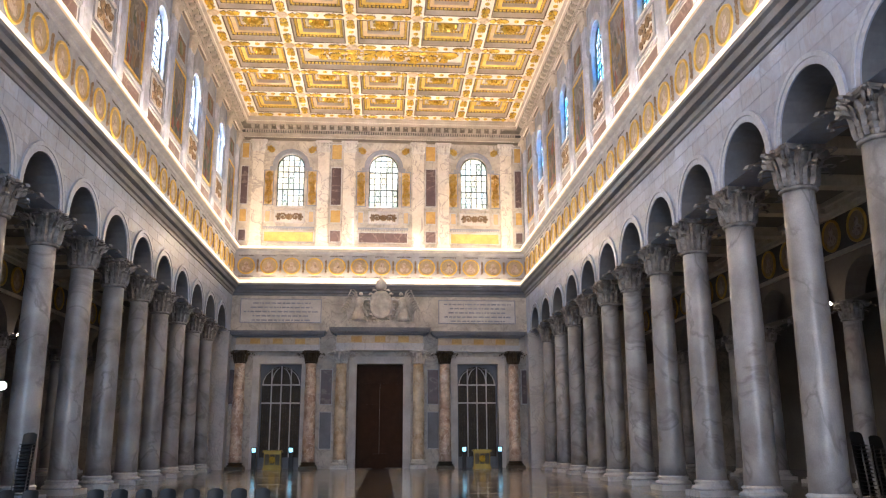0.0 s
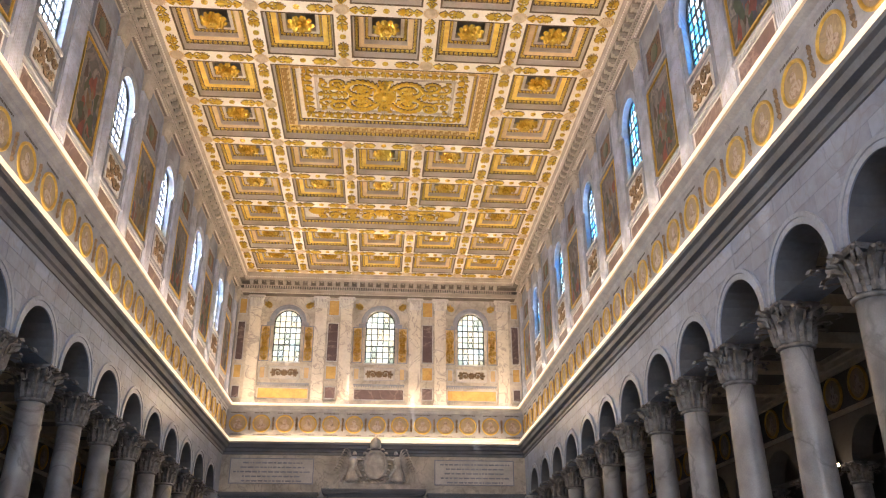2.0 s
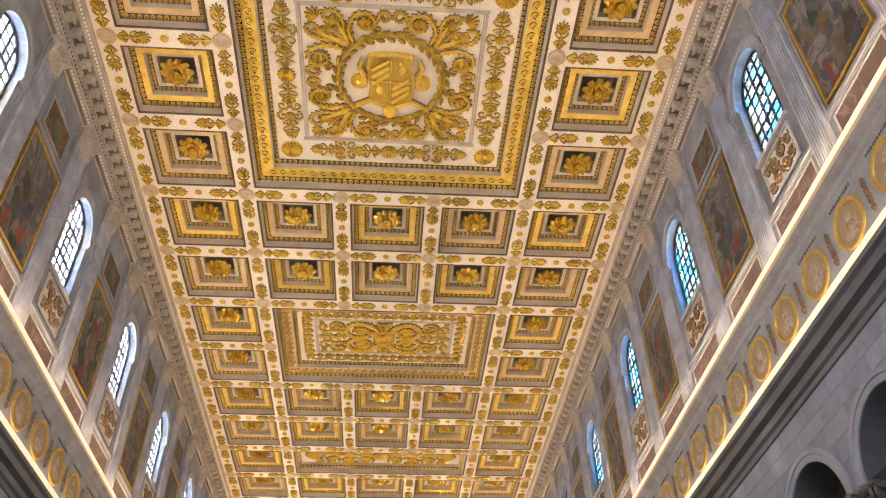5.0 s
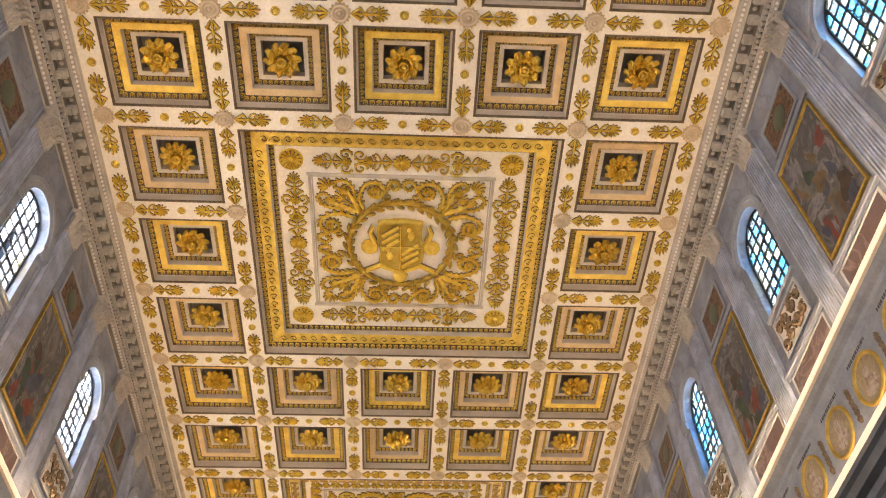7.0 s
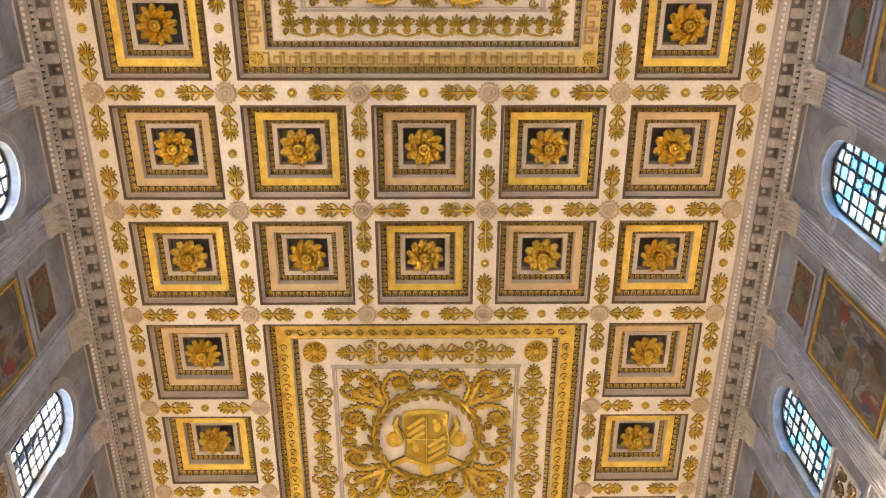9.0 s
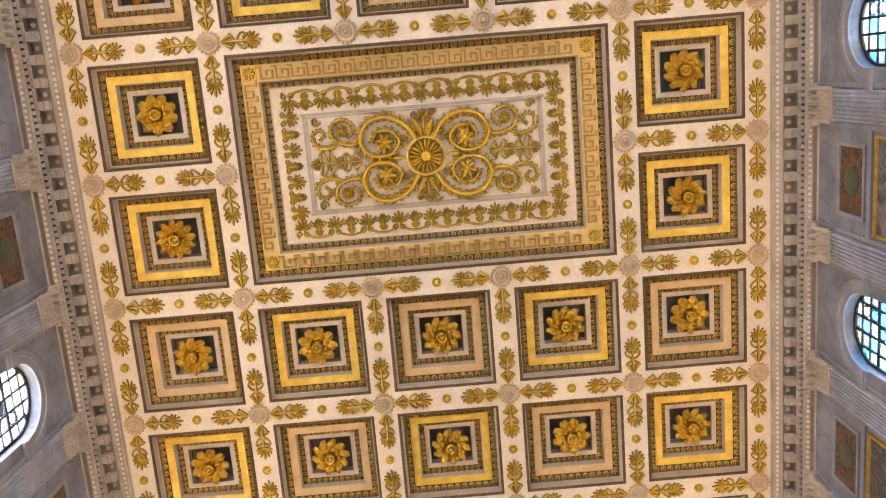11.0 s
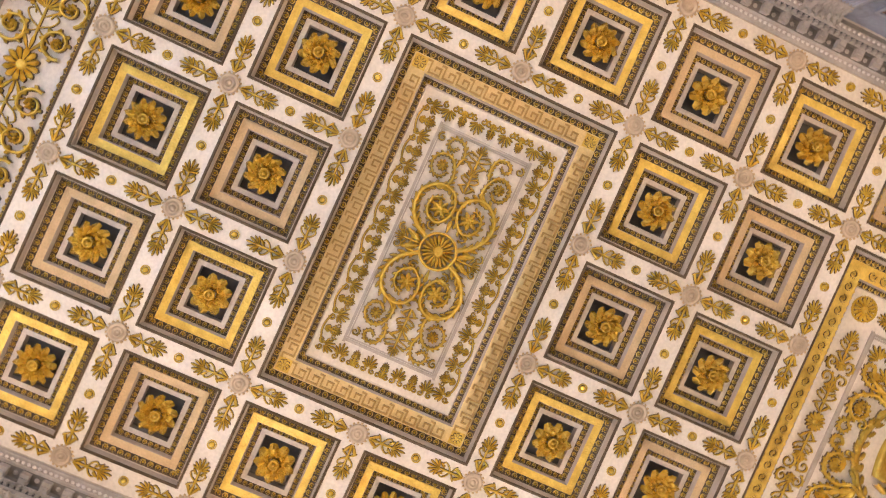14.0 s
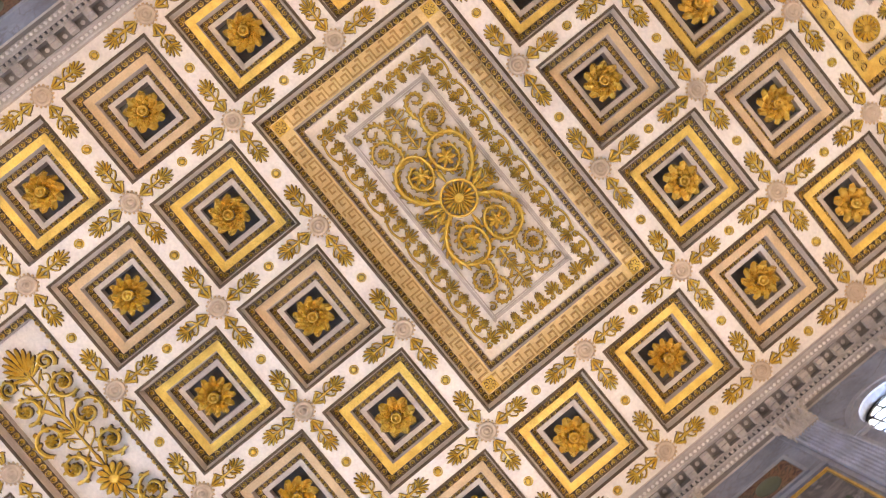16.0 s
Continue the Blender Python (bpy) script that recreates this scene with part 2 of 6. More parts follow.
def pierced(b, place, u0, u1, z0, z1, thick, openings, m=0, mr=None, n=16):
    """A wall along u with arched openings (centre, half width, sill, spring). place(u, depth, z) gives the point."""
    mr = m if mr is None else mr

    def rect(a, c, e, f):
        if c - a > 1e-4 and f - e > 1e-4:
            for d in (0, thick):
                b.face([place(a, d, e), place(c, d, e), place(c, d, f), place(a, d, f)], m)
    u = u0
    for c, w, sill, spring in openings:
        rect(u, c - w, z0, z1)
        if sill > z0:
            rect(c - w, c + w, z0, sill)
            b.face([place(c - w, 0, sill), place(c + w, 0, sill), place(c + w, thick, sill), place(c - w, thick, sill)], mr)
        arc = [(c - w * math.cos(math.pi * k / n), spring + w * math.sin(math.pi * k / n)) for k in range(n + 1)]
        for (a, e), (g, h) in zip(arc, arc[1:]):
            for d in (0, thick):
                b.face([place(a, d, e), place(g, d, h), place(g, d, z1), place(a, d, z1)], m)
            b.face([place(a, 0, e), place(g, 0, h), place(g, thick, h), place(a, thick, e)], mr)
        for q in (c - w, c + w):
            b.face([place(q, 0, sill), place(q, thick, sill), place(q, thick, spring), place(q, 0, spring)], mr)
        u = c + w
    rect(u, u1, z0, z1)
    for d0 in (z0, z1):
        b.face([place(u0, 0, d0), place(u1, 0, d0), place(u1, thick, d0), place(u0, thick, d0)], m)


def arch_band(b, place, c, w, spring, width, out, m=0, n=20, sill=None):
    """A raised band round an arch."""
    prof = [(0, 0), (0, out), (width * 0.55, out), (width * 0.6, out * 1.7), (width, out * 1.7), (width, 0)]
    pts = []
    for k in range(n + 1):
        a = math.pi * k / n
        pts.append([place(c - (w + p) * math.cos(a), -o, spring + (w + p) * math.sin(a)) for p, o in prof])
    if sill is not None:
        pts.insert(0, [place(c - (w + p), -o, sill) for p, o in prof])
        pts.append([place(c + (w + p), -o, sill) for p, o in prof])
    for A, B in zip(pts, pts[1:]):
        for j in range(len(prof) - 1):
            b.face([A[j], B[j], B[j + 1], A[j + 1]], m)


def side(s):
    """Places on a side wall: u runs along the nave, depth goes into the wall."""
    return lambda u, d, z: (s * (HALF + d), u, z)


def front(u, d, z):
    return (u, YF + d, z)

# ---- nave shell ----
COLS_Y = [Y0 + BAY * k for k in range(-10, 10)]          # nave columns
MIDS = [y - BAY / 2 for y in COLS_Y] + [COLS_Y[-1] + BAY / 2]
WIN_Y = [Y0 + BAY / 2 + 2 * BAY * q for q in range(-5, 5)]
PIC_Y = [Y0 - BAY / 2 + 2 * BAY * q for q in range(-4, 6)]
SPRING, ARCH_R = 11.05, 1.70
WIN_HW, WIN_SILL, WIN_SPRING = 1.14, 22.15, 25.2

ground = Build()
ground.box(-34, YB - 2, -0.4, 34, YF + 2, 0.0, 0)
tagged(ground.obj("floor", FLOORST), "polished grey marble floor with darker bands", "floor", kind="structure")
# inlaid bands: pale lines along and across, dark slabs between
lines_x = [-11.2, -8.0, -4.6, -1.0, 1.0, 4.6, 8.0, 11.2]
for kind, fm, name, label in (("pale", FLOORLT, "floor_pale_bands", "pale polished marble bands inlaid in the floor"), ("dark", FLOORDK, "floor_dark_slabs", "dark polished marble slabs inlaid in the floor")):
    bands = Build()
    if kind == "pale":
        for x in lines_x:
            bands.box(x - 0.22, YB + 0.1, 0.0, x + 0.22, YF - 0.9, 0.004)
    y = YB + 3
    k = 0
    while y < YF - 2:
        for j, (a, c) in enumerate(zip(lines_x, lines_x[1:])):
            if kind == "pale" and j != 3:
                bands.box(a + 0.222, y - 0.16, 0.0, c - 0.222, y + 0.16, 0.004)
            if kind == "dark" and (j == 3 or (j + k) % 2 == 0):
                g = 0.24 if j == 3 else 0.7
                bands.box(a + g, y + 0.18 if j != 3 else y - 0.18, 0.0, c - g, y + BAY - 0.19, 0.004)
        y += BAY
        k += 1
    tagged(bands.obj(name, fm), label, "floor", kind="structure")

for s, nm in ((-1, "west"), (1, "east")):
    P = side(s)
    b = Build()
    # arch undersides take the darkened stone as painted shade
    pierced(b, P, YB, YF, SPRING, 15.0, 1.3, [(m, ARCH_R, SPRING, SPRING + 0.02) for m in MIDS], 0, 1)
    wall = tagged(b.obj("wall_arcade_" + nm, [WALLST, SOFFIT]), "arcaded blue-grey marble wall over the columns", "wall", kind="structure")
    for m in MIDS:
        a = Build()
        arch_band(a, P, m, ARCH_R, SPRING + 0.02, 0.36, 0.05)
        a.obj("archivolt", ARCHST, wall)
    b = Build()
    pierced(b, P, YB, YF, 15.0, ZC + 1.45, 1.1, [(m, WIN_HW, WIN_SILL, WIN_SPRING) for m in WIN_Y], 0)
    tagged(b.obj("wall_upper_" + nm, [UPWALL]), "upper nave wall of grey veined marble", "wall", kind="structure")

b = Build()
FWIN = [(-8.05, 1.2, 22.2, 25.8), (0.1, 1.3, 22.2, 25.8), (8.15, 1.2, 22.2, 25.8)]
pierced(b, front, -HALF - 1.2, HALF + 1.2, 15.0, ZC + 1.45, 1.1, FWIN, 0)
tagged(b.obj("wall_upper_front", [FRONTST]), "upper entrance wall of warm grey marble with three windows", "wall", kind="structure")
b = Build()
for x0, x1, z0, z1 in ((-32, -9.95, 0, 15), (-6.51, -1.95, 0, 15), (1.95, 6.51, 0, 15), (9.95, 32, 0, 15), (-9.95, -6.51, 8.5, 15), (6.51, 9.95, 8.5, 15), (-1.95, 1.95, 8.5, 15)):
    b.box(x0, YF, z0, x1, YF + 1.1, z1)
b.box(-32, YF + 1.1, 0, 32, YF + 1.3, 15)
tagged(b.obj("wall_front", [FRONTST]), "grey marble entrance wall", "wall", kind="structure")
b = Build()
pierced(b, lambda u, d, z: (u, YB - d, z), -13.7, 13.7, 0, ZC + 1.45, 1.0, [(0, 7.5, 0.0, 13.0)], 0)
for s in (-1, 1):
    b.box(min(s * 13.7, s * 34), YB - 1, 0, max(s * 13.7, s * 34), YB, 13.6)
tagged(b.obj("wall_back", [PALE]), "closing wall of the nave with a great arch", "wall", kind="structure")

# cornice under the frieze, ledges of the frieze
b = Build()
ring(b, [(0, 14.25), (0.06, 14.27), (0.06, 14.45), (0.16, 14.52), (0.20, 14.72), (0.42, 14.78), (0.50, 14.98), (0.62, 15.05), (0.62, 15.20), (0.50, 15.26), (0.22, 15.26), (0.22, 15.34), (0, 15.34)])
tagged(b.obj("trim_lower_cornice", CORN), "dark grey marble cornice above the arcade", "cornice", kind="structure")
b = Build()
ring(b, [(0, 15.36), (0.05, 15.38), (0.05, 15.75), (0.03, 15.80), (0.03, 17.9), (0.10, 17.95), (0.12, 18.1), (0.26, 18.16), (0.36, 18.26), (0.44, 18.32), (0.44, 18.42), (0.38, 18.44), (0, 18.46)],
     mats=[1, 1, 1, 0, 0, 0, 0, 0, 1, 1, 1, 1])
tagged(b.obj("trim_frieze", [FRIEZE, LEDGE]), "pale frieze band between two lit ledges", "frieze", kind="structure")

# crowning cornice below the ceiling; shade behind dentils and brackets is put into the colour
b = Build()
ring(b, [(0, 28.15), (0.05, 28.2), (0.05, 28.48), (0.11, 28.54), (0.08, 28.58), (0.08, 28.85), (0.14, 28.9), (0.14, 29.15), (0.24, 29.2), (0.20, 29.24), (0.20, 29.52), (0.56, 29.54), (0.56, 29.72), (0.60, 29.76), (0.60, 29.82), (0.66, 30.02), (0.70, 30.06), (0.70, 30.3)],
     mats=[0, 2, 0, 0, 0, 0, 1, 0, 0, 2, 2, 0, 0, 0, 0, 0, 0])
tagged(b.obj("trim_crown_cornice", [GREYST, DARKST, SHADEST]), "grey stucco crowning cornice under the ceiling", "cornice", kind="structure")


def along(step, start, fn):
    """Calls fn with a local-to-world placing for pieces set out along the two sides and the entrance wall."""
    for s in (-1, 1):
        for k in range(int((YF - YB - 2 * start) / step)):
            y = YB + start + k * step
            fn(lambda u, d, z, s=s, y=y: (s * (HALF - d), y + u, z))
    for k in range(int((2 * HALF - 2 * start) / step)):
        x = -HALF + start + k * step
        fn(lambda u, d, z, x=x: (x + u, YF - d, z))


def block(b, P, u0, u1, d0, d1, z0, z1, m=0):
    vs = [P(u, d, z) for z in (z0, z1) for d in (d0, d1) for u in (u0, u1)]
    b.add(vs, [(0, 2, 3, 1), (4, 5, 7, 6), (0, 1, 5, 4), (2, 6, 7, 3), (0, 4, 6, 2), (1, 3, 7, 5)], m)


b = Build()
along(0.21, 0.4, lambda P: block(b, P, 0, 0.12, 0.13, 0.24, 28.92, 29.14))
tagged(b.obj("trim_dentils", GREYST), "row of small grey stucco dentils", "dentils", kind="stuff")
b = Build()


def modillion(P):
    block(b, P, 0, 0.30, 0.19, 0.53, 29.30, 29.535)
    block(b, P, 0.03, 0.27, 0.19, 0.40, 29.22, 29.30)
    # flat dark plate that paints the shade of a sunk square
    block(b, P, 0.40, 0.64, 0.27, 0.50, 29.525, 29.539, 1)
    c = P(0.52, 0.385, 29.51)
    b.blob(c, 0.09, 0.09, -0.05, 0, 6)


along(0.73, 0.9, modillion)
tagged(b.obj("trim_modillions", [GREYST, SHADEST]), "row of stucco brackets with shade-dark squares and small rosettes between", "brackets", kind="stuff")
b = Build()


def bead(P):
    c = P(0, 0.12, 28.52)
    b.blob(c, 0.06, 0.06, -0.07, 0, 5)
    b.blob(P(0.0, 0.62, 29.84), 0.07, 0.07, -0.07, 0, 5)


along(0.19, 0.4, bead)
tagged(b.obj("trim_beading", CREAM), "rows of pale stucco beads", "beading", kind="stuff")

# ---- coffered ceiling ----
ROWS = list(range(0, 22))
PANELS = {2: (1, "leaf"), 5: (2, "fret"), 9: (3, "arms"), 14: (2, "fret"), 18: (1, "leaf")}   # first row line: rows, kind
PALERING = mat("pale_grey_stucco_ring", (0.74, 0.67, 0.60), 0.7, color2=(0.62, 0.55, 0.49), scale=1.5, fine=10)
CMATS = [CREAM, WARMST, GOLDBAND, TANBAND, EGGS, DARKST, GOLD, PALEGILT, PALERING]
ceil = Build()


def nest(b, x0, x1, y0, y1, prof):
    """Nested rectangles going up into the ceiling: prof is (inset, rise, material of the face that ends there)."""
    last = None
    for ins, rise, m in prof:
        z = ZC + rise
        r = [(x0 + ins, y0 + ins, z), (x1 - ins, y0 + ins, z), (x1 - ins, y1 - ins, z), (x0 + ins, y1 - ins, z)]
        if last:
            for k in range(4):
                b.face([last[k], last[(k + 1) % 4], r[(k + 1) % 4], r[k]], m)
        last = r
    b.face(last, prof[-1][2])


def eggs(b, x0, x1, y0, y1, ins, rise, step, size, m):
    """A row of egg drops round a rectangle."""
    z = ZC + rise
    for (ax, ay), (bx, by) in (((x0 + ins, y0 + ins), (x1 - ins, y0 + ins)), ((x0 + ins, y1 - ins), (x1 - ins, y1 - ins)),
                               ((x0 + ins, y0 + ins), (x0 + ins, y1 - ins)), ((x1 - ins, y0 + ins), (x1 - ins, y1 - ins))):
        n = max(2, round(math.hypot(bx - ax, by - ay) / step))
        for k in range(n):
            t = (k + 0.5) / n
            x, y = ax + (bx - ax) * t, ay + (by - ay) * t
            q = size * 0.30
            b.add([(x - q, y, z), (x, y - q, z), (x + q, y, z), (x, y + q, z), (x, y, z - size * 0.75)],
                  [(0, 1, 4), (1, 2, 4), (2, 3, 4), (3, 0, 4)], m, True)
            # the raised rim round the egg
            vs = []
            for rr, dz in ((size * 0.40, 0.0), (size * 0.48, size * 0.42), (size * 0.58, 0.0)):
                vs += [(x + rr * math.cos(j * math.pi / 3 + 0.52), y + rr * math.sin(j * math.pi / 3 + 0.52), z - dz) for j in range(6)]
            b.add(vs, [(o + j, o + (j + 1) % 6, o + 6 + (j + 1) % 6, o + 6 + j) for o in (0, 6) for j in range(6)], 2, False)


BW = 0.53     # half width of a beam
coffers = []
covered = set()
for r0, (nr, kind) in PANELS.items():
    for r in range(r0, r0 + nr):
        covered |= {(r, 1), (r, 2), (r, 3)}
for r in ROWS[:-1]:
    for c in range(5):
        if (r, c) in covered:
            continue
        x0, x1, y0, y1 = col_x(c) + BW, col_x(c + 1) - BW, row_y(r + 1) + BW, row_y(r) - BW
        gold = (r + c) % 2 == (0 if r < 15 else 1)
        band = 2 if gold else 3
        # EGGS faces draw painted shade lines along the opening and between steps
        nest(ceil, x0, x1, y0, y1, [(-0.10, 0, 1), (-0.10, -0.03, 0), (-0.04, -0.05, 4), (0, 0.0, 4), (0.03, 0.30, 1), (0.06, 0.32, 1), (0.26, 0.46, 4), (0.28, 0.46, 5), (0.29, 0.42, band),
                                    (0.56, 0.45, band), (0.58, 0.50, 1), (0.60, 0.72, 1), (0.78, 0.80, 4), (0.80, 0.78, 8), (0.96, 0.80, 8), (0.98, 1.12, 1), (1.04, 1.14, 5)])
        eggs(ceil, x0, x1, y0, y1, 0.16, 0.41, 0.27, 0.19, 6)
        eggs(ceil, x0, x1, y0, y1, 0.69, 0.77, 0.21, 0.15, 6)
        coffers.append((r, c, (x0 + x1) / 2, (y0 + y1) / 2))
# panel recesses
panel_boxes = {}
for r0, (nr, kind) in PANELS.items():
    x0, x1, y0, y1 = col_x(1) + BW, col_x(4) - BW, row_y(r0 + nr) + BW, row_y(r0) - BW
    edge = [(-0.10, 0, 1), (-0.10, -0.03, 0), (-0.04, -0.05, 4), (0, 0, 4), (0.03, 0.34, 1), (0.06, 0.36, 1)]
    if kind == "leaf":
        prof = edge + [(0.26, 0.5, 4), (0.28, 0.54, 1), (0.30, 0.70, 1), (0.34, 0.70, 0)]
    else:
        band = 2 if kind == "arms" else 7
        prof = edge + [(0.26, 0.50, 4), (0.28, 0.46, band), (0.85, 0.48, band), (0.87, 0.54, 1), (0.89, 0.74, 1), (1.06, 0.86, 4), (1.1, 0.84, 1), (1.14, 0.88, 0)]
        eggs(ceil, x0, x1, y0, y1, 0.98, 0.81, 0.25, 0.16, 6)
    eggs(ceil, x0, x1, y0, y1, 0.16, 0.43, 0.28, 0.20, 6)
    nest(ceil, x0, x1, y0, y1, prof)
    panel_boxes[r0] = (x0, x1, y0, y1, kind, ZC + prof[-1][1])
# beams: undersides between the openings
for r in range(22):
    y = row_y(r)
    for c in range(5):
        inside = any(r0 < r < r0 + nr and 1 <= c <= 3 for r0, (nr, k) in PANELS.items())
        if not inside:
            x0 = col_x(c) + BW - 0.10
            ceil.face([(x0, y - BW + 0.1, ZC), (col_x(c + 1) - BW + 0.1, y - BW + 0.1, ZC), (col_x(c + 1) - BW + 0.1, y + BW - 0.1, ZC), (x0, y + BW - 0.1, ZC)], 0)
for c in range(6):
    x = col_x(c)
    for r in range(21):
        inside = any(r0 <= r < r0 + nr and c in (2, 3) for r0, (nr, k) in PANELS.items())
        if not inside:
            ceil.face([(x - BW + 0.1, row_y(r + 1) + BW - 0.1, ZC), (x + BW - 0.1, row_y(r + 1) + BW - 0.1, ZC), (x + BW - 0.1, row_y(r) - BW + 0.1, ZC), (x - BW + 0.1, row_y(r) - BW + 0.1, ZC)], 0)
    for r in range(22):
        inside = any(r0 < r < r0 + nr and c in (2, 3) for r0, (nr, k) in PANELS.items())
        if not inside:
            y = row_y(r)
            q = BW - 0.1
            ceil.face([(x - q, y - q, ZC), (x + q, y - q, ZC), (x + q, y + q, ZC), (x - q, y + q, ZC)], 0)
ceil.box(-HALF - 1, YB - 1, ZC + 1.4, HALF + 1, YF + 1, ZC + 1.7, 1)
# margins beside the outer beams
for s in (-1, 1):
    a, e = s * (col_x(5) + BW - 0.1), s * (HALF - 0.5)
    ceil.face([(a, YB, ZC), (e, YB, ZC), (e, YF, ZC), (a, YF, ZC)], 1)
ceil.face([(-HALF, row_y(0) + BW - 0.1, ZC), (HALF, row_y(0) + BW - 0.1, ZC), (HALF, YF, ZC), (-HALF, YF, ZC)], 1)
ceil.face([(-HALF, row_y(21) - BW + 0.1, ZC), (HALF, row_y(21) - BW + 0.1, ZC), (HALF, YB, ZC), (-HALF, YB, ZC)], 1)
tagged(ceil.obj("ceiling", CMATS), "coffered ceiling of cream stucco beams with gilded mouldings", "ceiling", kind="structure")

# ---- columns ----


def empty(name, at=(0, 0, 0)):
    ob = new(name)
    ob.location = at
    return ob


def leaf(b, base, out, h, w, curl, m=0):
    """One acanthus leaf rising from base, leaning out along a unit vector."""
    ox, oy = out
    px, py = -oy, ox
    prof = [(0.0, 0.0, 0.7), (0.05, 0.22, 1.05), (0.06, 0.30, 0.72), (0.08, 0.50, 1.0), (0.10, 0.58, 0.68), (0.16, 0.78, 0.9), (0.26, 0.92, 0.7), (curl * 0.75, 1.0, 0.72), (curl * 1.05, 0.97, 0.66), (curl * 1.15, 0.84, 0.5), (curl * 0.9, 0.78, 0.4)]
    L, R, M = [], [], []
    for o, z, q in prof:
        cx, cy, cz = base[0] + ox * o * h, base[1] + oy * o * h, base[2] + z * h
        L.append((cx - px * w * q / 2, cy - py * w * q / 2, cz))
        R.append((cx + px * w * q / 2, cy + py * w * q / 2, cz))
        M.append((cx + ox * 0.11 * h, cy + oy * 0.11 * h, cz))
    for k in range(len(prof) - 1):
        b.face([L[k], M[k], M[k + 1], L[k + 1]], m, False)
        b.face([M[k], R[k], R[k + 1], M[k + 1]], m, False)


def capital(b, r, z, h, m=0, n=8):
    """A Corinthian capital: bell, two rows of leaves, corner volutes, curved abacus."""
    b.lathe([(r * 0.92, z - 0.05), (r * 1.04, z - 0.03), (r * 1.09, z + 0.02), (r * 1.04, z + 0.07), (r * 0.84, z + 0.09), (r * 0.80, z + h * 0.5), (r * 1.0, z + h * 0.86)], 20, m=m)
    for k in range(n):
        a = 2 * math.pi * k / n
        leaf(b, (r * 0.95 * math.cos(a), r * 0.95 * math.sin(a), z + 0.08), (math.cos(a), math.sin(a)), h * 0.44, r * 0.46, 0.92, m)
        a += math.pi / n
        leaf(b, (r * 0.98 * math.cos(a), r * 0.98 * math.sin(a), z + 0.1), (math.cos(a), math.sin(a)), h * 0.70, r * 0.42, 0.84, m)
    for k in range(4):
        a = math.pi / 4 + k * math.pi / 2
        ox, oy = math.cos(a), math.sin(a)
        for v in (-1, 1):
            # the two volutes under a corner of the abacus
            px, py = -oy * v, ox * v
            cx, cy, cz = ox * r * 1.58 + px * r * 0.1, oy * r * 1.58 + py * r * 0.1, z + h * 0.77
            for rr, dd in ((0.13, 0.05), (0.085, 0.09), (0.04, 0.12)):
                n2 = 10
                ring = [[(cx + ox * rr * h * math.cos(2 * math.pi * j / n2) + px * e, cy + oy * rr * h * math.cos(2 * math.pi * j / n2) + py * e, cz + rr * h * math.sin(2 * math.pi * j / n2)) for j in range(n2)] for e in (-0.02, dd * r * 1.3)]
                b.add(ring[0] + ring[1], [(j, (j + 1) % n2, n2 + (j + 1) % n2, n2 + j) for j in range(n2)] + [tuple(range(n2, 2 * n2))], m)
            leaf(b, (ox * r * 0.85 + px * r * 0.45, oy * r * 0.85 + py * r * 0.45, z + h * 0.42), (ox * 0.8 + px * 0.6, oy * 0.8 + py * 0.6), h * 0.40, r * 0.2, 0.7, m)
        leaf(b, (ox * r, oy * r, z + h * 0.45), (ox, oy), h * 0.45, r * 0.4, 1.0, m)
        a = k * math.pi / 2
        b.blob((math.cos(a) * r * 1.32, math.sin(a) * r * 1.32, z + h * 0.92), r * 0.2, r * 0.2, h * 0.1, m)
    A = r * 1.62
    out = []
    for k in range(4):
        a = math.pi / 4 + k * math.pi / 2
        c0 = Vector((A * 1.12 * math.cos(a), A * 1.12 * math.sin(a)))
        a2 = a + math.pi / 2
        c1 = Vector((A * 1.12 * math.cos(a2), A * 1.12 * math.sin(a2)))
        for j in range(6):
            t = j / 6
            p = c0.lerp(c1, 0.06 + 0.88 * t)
            p *= 1 - 0.14 * math.sin(math.pi * (0.06 + 0.88 * t)) 
            out.append(p)
    q = len(out)
    for f0, f1, g0, g1 in ((0.97, 0.99, 0.88, 0.93), (1.02, 1.07, 0.93, 1.0)):
        vs = [(p.x * f0, p.y * f0, z + h * g0) for p in out] + [(p.x * f1, p.y * f1, z + h * g1) for p in out]
        b.add(vs, [tuple(range(q)), tuple(range(2 * q - 1, q - 1, -1))] + [(i, (i + 1) % q, q + (i + 1) % q, q + i) for i in range(q)], m)


